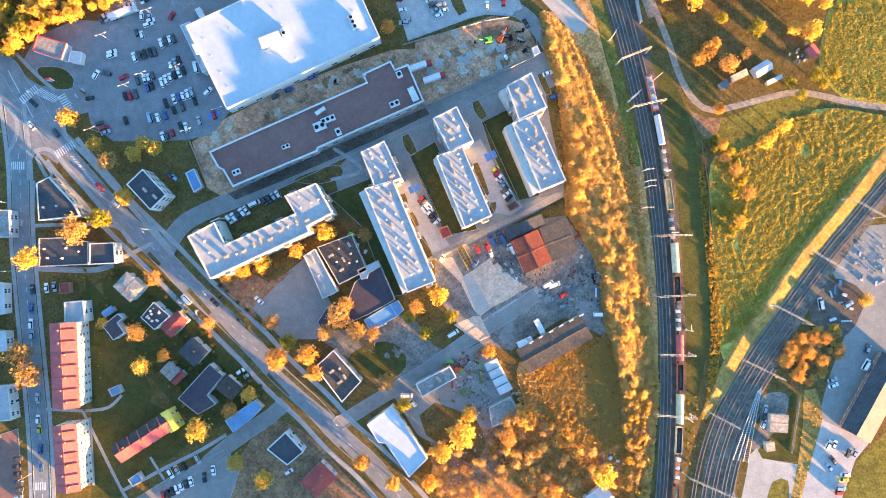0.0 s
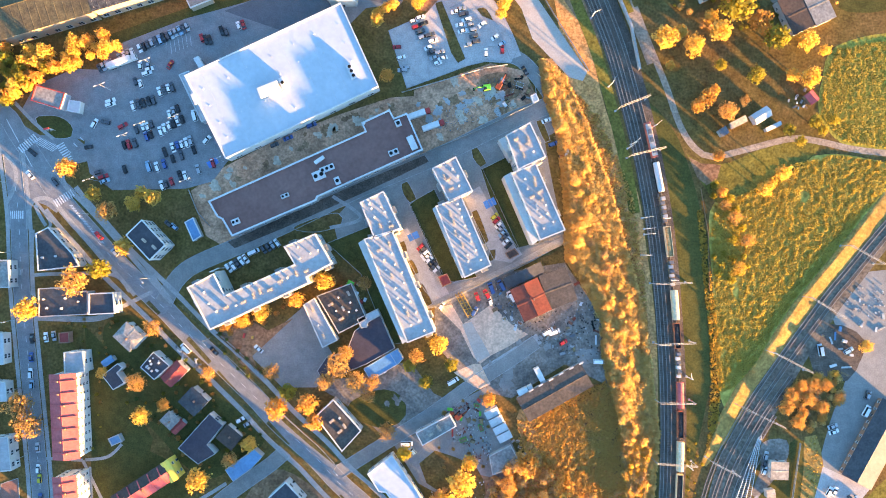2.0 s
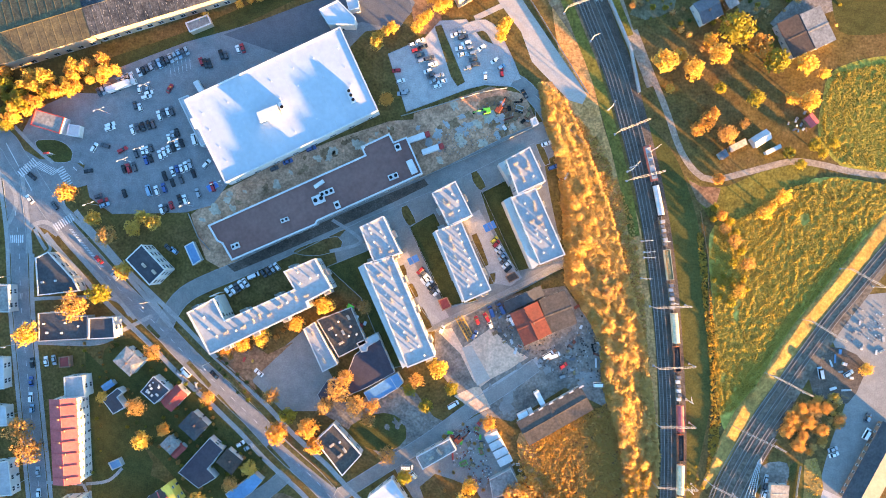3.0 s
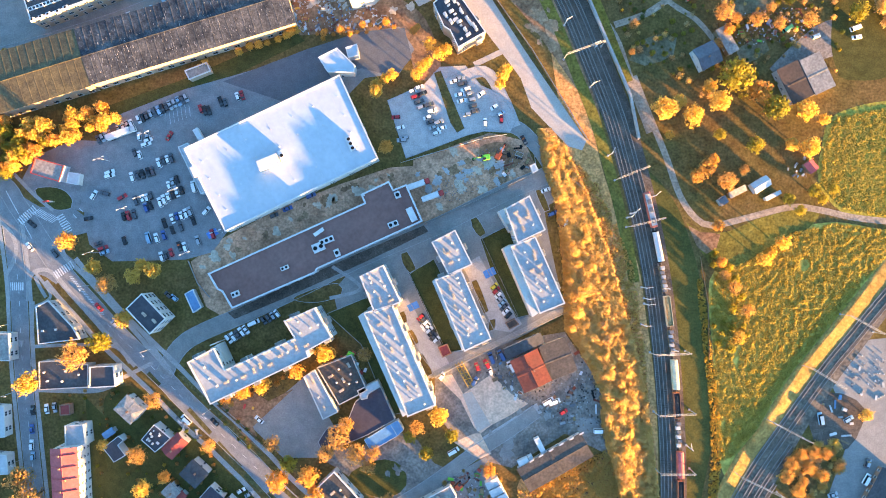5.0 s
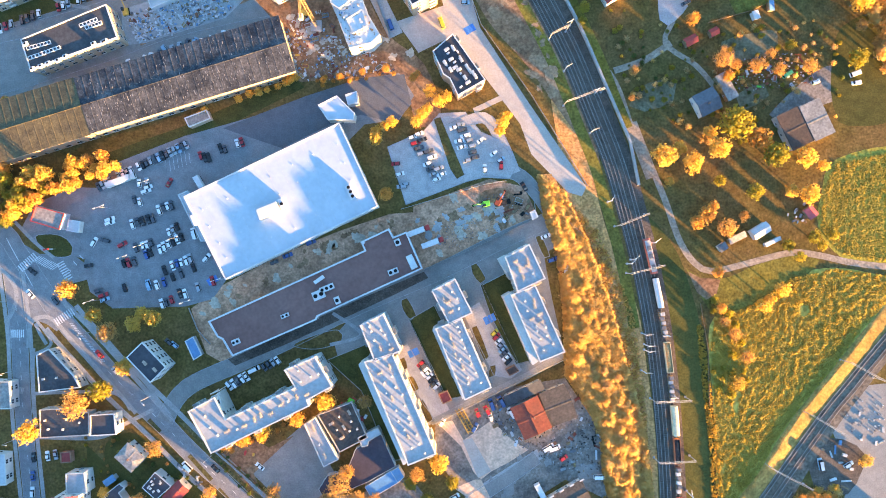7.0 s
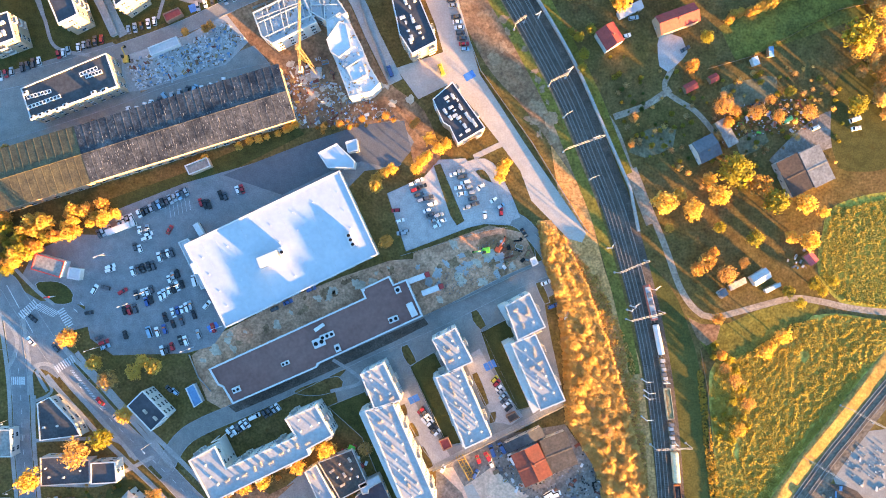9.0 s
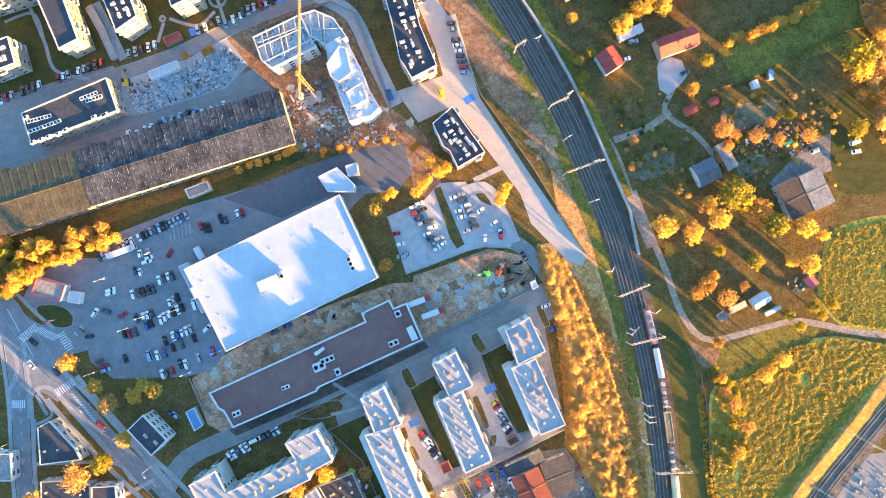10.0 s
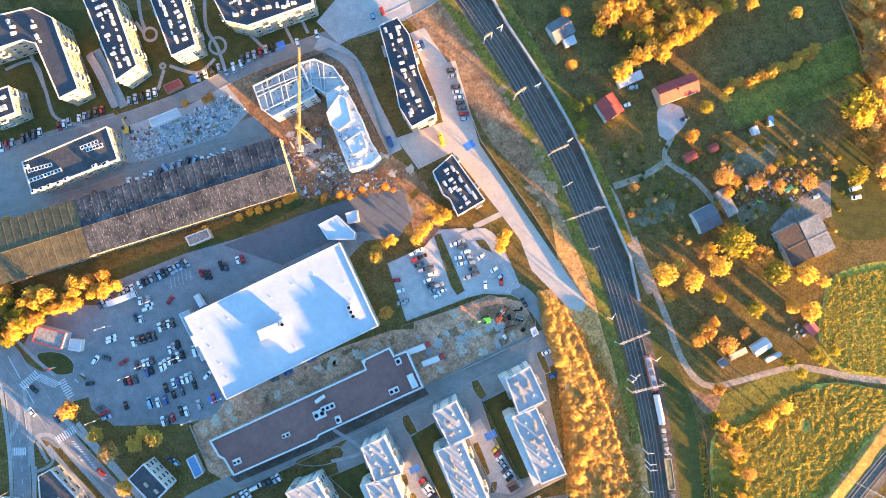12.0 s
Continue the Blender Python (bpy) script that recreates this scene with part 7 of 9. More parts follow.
REED_LEAF = leaf_mat("reed_blades", (0.6, 0.45, 0.11), (0.44, 0.345, 0.085))
DRY_LEAF = leaf_mat("dry_blades", (0.66, 0.42, 0.08), (0.48, 0.30, 0.07))
FALLEN = leaf_mat("dead_weed_blades", (0.72, 0.45, 0.14), (0.54, 0.33, 0.11))
tufts("reeds", "tall rough yellow-brown reeds and weeds", [(124.4, 42.6), (141.2, 49.2), (159.4, 61.4), (180.1, 65.7), (211.2, 61.6), (203.4, 50.7), (193.7, 40.3), (179.4, 22.1), (160.0, -1.2), (151.4, -14.1), (143.1, -28.3), (133.3, -39.9), (128.1, -42.5), (125.5, -29.7), (124.1, 6.4), (122.6, 29.7)], 23000, 1, REED_LEAF, 0.36, 0.5)
tufts("bank_growth", "fine tan and golden thicket twigs covering the railway bank", BANK, 26000, 9, LEAVES["feather"], 1.15, 0.75)
tufts("field_edge_weeds", "bright yellow weeds in a line along the field", [(116.3, 40.4), (118.9, 40.4), (122.5, 12.0), (126.1, -18.9), (127.4, -39.5), (124.1, -65.3), (120.0, -71.7), (122.5, -39.6), (122.0, -19.0), (118.9, 12.0)], 1500, 12, DRY_LEAF, 0.45, 0.6)
tufts("bank_growth", "fine golden weeds and twigs on the lower railway bank", [(77.9, -25.6), (94.7, -25.5), (98.9, -62.8), (94.3, -112.1), (83.5, -112.2), (84.0, -80.9)], 8000, 19, LEAVES["feather"], 0.9, 0.75)
tufts("dead_weeds", "brown-gold dead weeds below the long shed", [(41.9, -52.8), (56.1, -46.3), (80.5, -34.6), (85.0, -65.4), (84.0, -86.0), (71.7, -91.2), (45.9, -75.9)], 8000, 23, FALLEN, 0.45, 0.6)
tufts("weeds", "rough weeds on the meadow", [(180.4, 114.3), (211.5, 119.6), (221.8, 100.1), (219.1, 72.8), (200.9, 68.8), (182.8, 71.9), (173.0, 84.3), (174.6, 99.9)], 6500, 3, REED_LEAF, 0.28, 0.55)
tufts("dead_weeds", "dead brown weeds on the railway bank", [(55.8, 99.5), (71.4, 83.9), (86.9, 47.7), (92.1, 11.5), (95.9, -50.3), (92.0, -111.8), (45.8, -117.0), (20.0, -91.6), (35.4, -71.0), (34.1, -55.6), (56.0, -50.4), (76.6, -40.1), (71.4, -6.6), (61.1, 29.5), (58.4, 63.1)], 11000, 4, FALLEN, 0.6, 0.7)
tufts("dry_grass", "bright dry grass tufts beside the freight yard", [(165.1, -62.9), (170.3, -61.9), (173.6, -75.2), (171.8, -82.2), (165.0, -106.5), (161.8, -118.0), (158.3, -118.0), (162.5, -93.7), (164.6, -77.1)], 120, 6, DRY_LEAF, 0.25, 0.6)

# ---- cars ----


def car_meshes(shape, colour):
    def make():
        length, width, roof, body = {"hatch": (4.0, 1.75, 1.48, 0.85), "saloon": (4.6, 1.8, 1.44, 0.86), "estate": (4.7, 1.82, 1.5, 0.86), "van": (5.4, 2.0, 2.2, 1.1)}[shape]
        c0, c1, t0, t1 = {"hatch": (-1.9, 1.0, -1.55, 0.35), "saloon": (-1.65, 1.1, -0.95, 0.4), "estate": (-2.25, 1.1, -2.0, 0.4), "van": (-2.6, 1.9, -2.55, 1.3)}[shape]
        w = width / 2
        bm = bmesh.new()
        block(bm, 0, 0, 0.28, length, width, body - 0.28, 0, 0.14)
        lower = mesh_of("body", bm, CAR_PAINT[colour])
        bm = bmesh.new()
        v = [bm.verts.new(q) for q in ((c0, -w + 0.08, body - 0.02), (c1, -w + 0.08, body - 0.02), (c1, w - 0.08, body - 0.02), (c0, w - 0.08, body - 0.02),
                                       (t0, -w + 0.26, roof - 0.04), (t1, -w + 0.26, roof - 0.04), (t1, w - 0.26, roof - 0.04), (t0, w - 0.26, roof - 0.04))]
        for f in ((4, 5, 6, 7), (0, 1, 5, 4), (1, 2, 6, 5), (2, 3, 7, 6), (3, 0, 4, 7)):
            bm.faces.new([v[k] for k in f])
        glass = mesh_of("glasshouse", bm, CAR_GLASS)
        bm = block(bmesh.new(), (t0 + t1) / 2, 0, roof - 0.05, t1 - t0 + 0.1, width - 0.46, 0.07, 0, 0.03)
        top = mesh_of("roof", bm, CAR_PAINT[colour])
        bm = rod(bmesh.new(), (0, -w + 0.02, 0), (0, -w + 0.22, 0), 0.31, 10)
        rod(bm, (0, w - 0.22, 0), (0, w - 0.02, 0), 0.31, 10)
        rod(bm, (0, -w + 0.1, 0), (0, w - 0.1, 0), 0.06, 6)
        wheel = mesh_of("axle", bm, RUBBER)
        return lower, glass, top, wheel, length, w
    return shared(("car", shape, colour), make)


CAR_NAMES = {"hatch": "hatchback car", "saloon": "saloon car", "estate": "estate car", "van": "delivery van"}
car_rng = random.Random(5)
COLOURS = ["white", "silver", "black", "graphite", "silver", "white", "pale blue", "silver", "white", "graphite", "white", "black", "red", "silver", "graphite", "white"]


def car(p, yaw, colour=None, shape=None, where="parked in the car park", group=""):
    colour, shape = colour or car_rng.choice(COLOURS), shape or car_rng.choice(("hatch", "saloon", "estate", "hatch"))
    lower, glass, top, wheel, length, w = car_meshes(shape, colour)
    ob = thing("car" if shape != "van" else "van", colour + " " + CAR_NAMES[shape] + " " + where, "car" if shape != "van" else "van", pose(p[0], p[1], ground_z(p), 0, 0, yaw), group)
    part("body", lower, None, ob)
    part("glasshouse", glass, None, ob, "dark car windows")
    part("roof", top, None, ob)
    for x in (-0.31, 0.31):
        part("axle", wheel, None, ob, "", pose(x * length, 0, 0.31, 0, 0, 0))
    return ob


def car_row(a, b, n, turn=90, skip=(), where="parked in the car park", group="", colours=()):
    a, b = Vector(a), Vector(b)
    yaw = math.degrees(math.atan2((b - a).y, (b - a).x)) + turn
    for i in range(n):
        if i in skip:
            continue
        q = a.lerp(b, i / max(1, n - 1))
        c = colours[i] if i < len(colours) else None
        car((q.x + car_rng.uniform(-0.15, 0.15), q.y + car_rng.uniform(-0.15, 0.15)), yaw + car_rng.uniform(-2, 2) + car_rng.choice((0, 180)), c or None, None, where, group)


LOT = "cars in the store car park"
for pts, n, skip in (([(-156.5, 104.9), (-151.4, 107.5)], 4, ()), ([(-147.2, 110.0), (-116.6, 124.1)], 18, (4,))):
    car_row(*pts, n, 90, skip, "parked in the store car park", LOT)
for bay in ((((-136.3, 77.6), 110, 'white', None), ((-134.5, 78.4), 110, 'white', None), ((-132.7, 79.4), 110, 'graphite', None), ((-135.0, 74.0), 110, 'blue', None), ((-132.9, 74.8), 110, 'black', None), ((-128.5, 76.3), 110, 'white', None), ((-126.7, 77.6), 110, 'white', None), ((-124.7, 78.8), 110, 'white', None), ((-122.6, 79.6), 110, 'black', None), ((-120.8, 80.9), 110, 'white', None), ((-118.7, 81.7), 110, 'black', None), ((-124.4, 84.0), 110, 'white', None), ((-122.6, 85.3), 110, 'silver', None), ((-120.8, 86.6), 110, 'black', None), ((-139.6, 77.1), 110, 'graphite', None), ((-122.9, 68.8), 110, 'white', None), ((-120.8, 69.8), 110, 'blue', None), ((-118.8, 70.1), 110, 'white', None), ((-116.7, 71.1), 110, 'white', None), ((-114.9, 72.1), 110, 'silver', None), ((-113.3, 67.7), 110, 'black', None), ((-119.0, 65.2), 110, 'graphite', None), ((-122.9, 63.6), 110, 'black', None), ((-126.5, 66.7), 110, 'black', None)),
            (((-133.7, 60.1), 110, 'pale blue', 'van'), ((-130.1, 60.0), 110, 'white', None), ((-126.8, 61.3), 110, 'blue', None), ((-144.8, 58.8), 110, 'black', None), ((-104.6, 61.7), 110, 'red', None), ((-111.3, 58.9), 110, 'silver', None), ((-117.2, 55.9), 110, 'white', None), ((-119.6, 56.1), 110, 'black', None), ((-123.4, 53.3), 110, 'red', None), ((-125.8, 52.0), 110, 'graphite', None), ((-127.8, 51.5), 110, 'white', None), ((-145.8, 78.7), 30, 'red', None), ((-143.0, 70.2), 110, 'red', None), ((-145.1, 69.9), 110, 'black', None), ((-140.2, 70.9), 110, 'graphite', None), ((-151.5, 90.1), 20, 'white', None), ((-151.5, 88.5), 20, 'white', None), ((-158.7, 79.8), 60, 'white', None), ((-153.6, 80.5), 165, 'graphite', None), ((-161.3, 69.0), 10, 'black', None), ((-154.6, 55.5), 20, 'red', None), ((-153.9, 53.5), 20, 'pale blue', None), ((-156.7, 57.6), 20, 'graphite', None), ((-113.0, 83.4), 105, 'white', 'van'), ((-107.4, 72.3), 50, 'white', None)),
            (((-141.2, 87.9), 110, 'white', None), ((-138.8, 88.7), 110, 'graphite', None), ((-136.5, 89.2), 110, 'black', None), ((-133.9, 90.0), 110, 'black', None), ((-131.9, 90.5), 110, 'graphite', None), ((-133.9, 104.7), 20, 'white', None), ((-134.9, 102.9), 20, 'white', None), ((-137.8, 98.0), 110, 'white', None), ((-140.1, 99.0), 110, 'graphite', None), ((-126.9, 95.4), 110, 'graphite', None), ((-125.1, 95.9), 110, 'white', None), ((-123.3, 96.4), 110, 'graphite', None), ((-129.0, 94.3), 110, 'white', None), ((-138.0, 106.5), 100, 'white', None), ((-134.4, 107.0), 100, 'silver', None), ((-124.3, 106.7), 60, 'red', None), ((-109.9, 119.0), 110, 'red', None), ((-108.0, 118.2), 110, 'black', None), ((-106.2, 118.2), 110, 'black', None), ((-100.8, 122.3), 110, 'black', None), ((-98.7, 121.8), 110, 'graphite', None), ((-93.1, 124.6), 110, 'white', None), ((-91.0, 125.1), 110, 'red', None))):
    for p, yaw, c, shape in bay:
        car(p, yaw, c, shape, "parked in the store car park", LOT)
for p, yaw, c, shape in (((-83.9, 74.5), 22, 'silver', None), ((-79.5, 76.8), 22, 'white', None), ((-73.1, 79.6), 22, 'white', 'van'), ((-70.3, 73.2), 22, 'blue', None), ((-76.5, 70.1), 22, 'graphite', None), ((-59.7, 79.1), 22, 'blue', None)):
    car(p, yaw, c, shape, "parked on the gravel behind the hall")
for p, yaw, c, s in (((-187.0, 66.6), 140, "black", "saloon"), ((-188.0, 56.3), 130, "white", "saloon"), ((-176.6, 53.2), 130, "graphite", "estate"), ((-156.5, 28.5), 135, "red", "saloon"), ((-103.7, -23.9), 135, "black", "saloon"),
                     ((-116.6, -22.7), 135, "white", "van"), ((-91.0, -9.8), 135, "silver", "hatch"), ((-149.2, 21.0), 135, "silver", "hatch"), ((-187.0, -26.8), 95, "blue", "saloon"), ((-187.2, -34.0), 92, "white", "estate"), ((-186.6, -39.1), 92, "pale blue", "hatch"),
                     ((-183.7, -67.8), 95, "silver", "saloon"), ((-183.4, -77.3), 92, "white", "hatch"), ((-182.8, -81.9), 92, "yellow", "hatch"), ((-182.4, -90.8), 92, "blue", "saloon"), ((-181.8, -99.3), 92, "blue", "hatch"), ((-186.6, -18.3), 95, "black", "saloon")):
    car(p, yaw, c, s, "on the street beside the kerb")
car_row(*[(-192.9, -95.2), (-191.9, -112.6)], 6, 90, (), "parked on brick paving")
car_row(*[(-180.2, -17.8), (-176.6, -17.2)], 2, 90, (), "parked beside the shop")
car_row(*[(-97.3, 13.9), (-89.4, 18.1)], 5, 100, (), "parked behind the apartments")
car_row(*[(-81.4, 22.3), (-75.2, 25.4)], 4, 100, (), "parked behind the apartments")
car((-85.8, 21.2), 25, "white", "van", "parked behind the apartments")
car_row(*[(-9.9, 23.5), (-2.9, 13.2)], 8, 100, (), "parked in the apartment courtyard", "courtyard cars")
car_row(*[(23.8, 37.6), (30.1, 24.2)], 8, 110, (), "parked in the apartment courtyard", "courtyard cars", ("yellow", "red", "white", "silver", "pale blue", "graphite"))
for p, yaw, c, s in (((47.6, 81.3), 20, "white", "saloon"), ((50.7, 70.6), 20, "blue", "estate"), ((56.6, 66.8), 80, "white", "van"), ((37.7, 104.1), 120, "black", "saloon"), ((-122.2, 32.7), 140, "pale blue", "hatch"), ((-124.8, 34.0), 140, "graphite", "hatch"),
                     ((-91.7, -55.2), 30, "white", "hatch"), ((-88.0, -56.8), 30, "silver", "saloon"), ((-83.4, -22.9), 140, "white", "saloon"), ((-27.5, -33.5), 25, "white", "saloon"), ((5.0, -37.5), 30, "white", "van"), ((-16.0, -65.8), 0, "white", "van"), ((-13.4, -69.1), 130, "pale blue", "hatch"),
                     ((15.9, 0.9), 110, "red", "hatch"), ((14.7, -5.8), 60, "blue", "estate"), ((22.4, 4.8), 110, "blue", "van"), ((25.5, 6.6), 110, "graphite", "estate"), ((48.2, -15.0), 30, "white", "van"), ((71.4, -28.5), 0, "white", "van"), ((76.6, -32.4), 0, "blue", "hatch"),
                     ((75.3, -15.7), 10, "blue", "saloon"), ((-69.3, -100.5), 30, "white", "hatch"), ((177.5, -57.8), 20, "silver", "saloon"), ((178.0, -60.3), 20, "white", "saloon"), ((192.8, -50.8), 60, "white", "van"), ((193.3, -43.6), 70, "graphite", "saloon"), ((178.2, -87.3), 60, "white", "saloon"), ((187.7, -91.1), 60, "silver", "saloon"),
                     ((176.3, -97.8), 130, "pale blue", "saloon"), ((177.9, -94.2), 130, "graphite", "saloon"), ((183.5, -100.8), 0, "white", "saloon"), ((182.7, -102.9), 0, "yellow", "saloon"), ((181.4, -107.0), 0, "pale blue", "estate"), ((180.7, -109.0), 0, "red", "hatch"), ((184.9, -23.5), 30, "pale blue", "estate"), ((155.0, -77.9), 60, "white", "hatch"),
                     ((172.0, -23.1), 100, "pale blue", "van"), ((85.1, 193.8), 20, "white", "saloon"), ((88.6, 202.1), 10, "silver", "estate"), ((189.4, 154.9), 20, "white", "van"), ((189.9, 150.7), 10, "white", "saloon"), ((171.2, 151.2), 20, "pale blue", "hatch"), ((112.2, 187.7), 30, "graphite", "saloon"), ((144.2, 161.9), 20, "graphite", "hatch"), ((158.4, 154.7), 30, "green", "van"),
                     ((-22.9, 178.4), 110, "blue", "van"), ((0.5, 179.1), 110, "yellow", "van"), ((-9.5, 222.3), 110, "white", "saloon"), ((-7.7, 222.8), 110, "blue", "saloon"), ((-166.7, 151.1), 100, "black", "saloon"), ((-164.4, 151.6), 100, "graphite", "hatch")):
    car(p, yaw, c, s, "parked on open ground")
car_row(*[(-123.1, -101.7), (-110.9, -95.0)], 5, 90, (3,), "parked beside the houses")
car_row(*[(-126.1, -111.9), (-113.9, -105.2)], 7, 80, (), "parked beside the houses")
car_row(*[(-107.7, -103.4), (-103.6, -100.1)], 2, 60, (), "parked beside the houses")
for pts, n, skip in (([(-12.9, 126.8), (-2.2, 107.6)], 9, (4,)), ([(-10.1, 128.4), (0.1, 109.7)], 8, (2, 5)), ([(8.6, 132.6), (15.6, 117.5)], 7, ()), ([(6.0, 131.1), (11.7, 116.2)], 6, (1, 4)), ([(18.2, 125.4), (27.3, 116.3)], 4, (1,)), ([(-20.6, 114.8), (-18.0, 104.4)], 3, (1,)), ([(-18.8, 110.1), (-16.7, 105.4)], 2, ()), ([(20.0, 112.4), (27.3, 113.7)], 2, ())):
    car_row(*pts, n, 80, skip, "parked on pale paving", "cars on the paved car park")
for pts, n, skip in (([(-201.5, 177.8), (-183.8, 184.4)], 8, (3,)), ([(-174.9, 187.4), (-160.8, 192.2)], 7, (3,)), ([(-142.5, 198.5), (-130.8, 202.3)], 5, ()), ([(-110.7, 209.1), (-101.3, 213.2)], 4, ()), ([(-98.1, 211.6), (-90.8, 214.9)], 3, ()), ([(-90.3, 216.7), (-76.7, 222.3)], 6, ()), ([(-65.2, 224.5), (-56.3, 228.3)], 3, (1,)), ([(-30.2, 236.4), (-26.0, 238.4)], 2, ()), ([(-158.2, 193.5), (-155.1, 194.2)], 2, ())):
    car_row(*pts, n, 80, skip, "parked along the estate street", "cars along the estate street")
car_row(*[(5.5, 211.1), (11.5, 188.4)], 10, 80, (2,), "parked on pale paving beside the bank", "cars beside the bank")
for i in range(15):
    q = Vector((-142.2, 161.5)).lerp(Vector((-95.8, 174.0)), i / 14)
    car((q.x, q.y + car_rng.uniform(-1.5, 1.5)), car_rng.uniform(60, 130), car_rng.choice(("white", "white", "pale blue", "silver", "graphite")), car_rng.choice(("van", "van", "estate")), "parked along the long hall")

# ---- lorries, train, crane ----


def lorry(p, yaw, cab, length=9.0, label="lorry with red cab and white trailer"):
    ob = thing("lorry", label, "lorry", pose(p[0], p[1], ground_z(p), 0, 0, yaw))
    bm = block(bmesh.new(), 0, 0, 1.05, length, 2.5, 2.7, 0, 0.06)
    part("trailer", bm, WHITE_METAL, ob, "white box trailer")
    x = length / 2 + 1.3
    bm = block(bmesh.new(), x, 0, 0.6, 2.1, 2.4, 2.3, 0, 0.15)
    part("cab", bm, cab, ob)
    part("windscreen", block(bmesh.new(), x + 1.02, 0, 1.7, 0.1, 2.1, 0.9, 0, 0.02), CAR_GLASS, ob)
    bm = block(bmesh.new(), 0.6, 0, 0.6, length + 1.6, 1.0, 0.4)
    part("chassis", bm, RUBBER, ob)
    for wx in (x, -length * 0.1, -length * 0.3, -length * 0.42):
        for y in (-1, 1):
            part("wheel", shared("lorry_wheel", lambda: mesh_of("wheel", rod(bmesh.new(), (0, -0.15, 0), (0, 0.15, 0), 0.5, 12), RUBBER)), None, ob, "", pose(wx, y * 1.05, 0.5))
    return ob


lorry((-11.5, 83.6), 20, RED_PAINT, 8.0)
lorry((-5.2, 78.2), 20, RED_PAINT, 8.0)
lorry((-146.6, 107.3), 20, WHITE_METAL, 11.0, "white articulated lorry in the car park")
lorry((-109.9, 106.6), -60, BLUE_PAINT, 6.0, "blue-cabbed box lorry beside the store")
lorry((43.8, -33.8), -62, WHITE_METAL, 6.5, "white box lorry in the works yard")
lorry((36.4, -41.5), 25, WHITE_METAL, 5.0, "white box lorry beside the shed")


def bogie(ob, x):
    bm = block(bmesh.new(), x, 0, 0.55, 2.6, 2.2, 0.5, 0, 0.05)
    part("bogie", bm, RUBBER, ob)
    for dx in (-0.9, 0.9):
        for y in (-0.75, 0.75):
            part("wheel", shared("rail_wheel", lambda: mesh_of("wheel", rod(bmesh.new(), (0, -0.07, 0), (0, 0.07, 0), 0.46, 12), RUST_STEEL)), None, ob, "", pose(x + dx, y, 0.55 + 0.45))


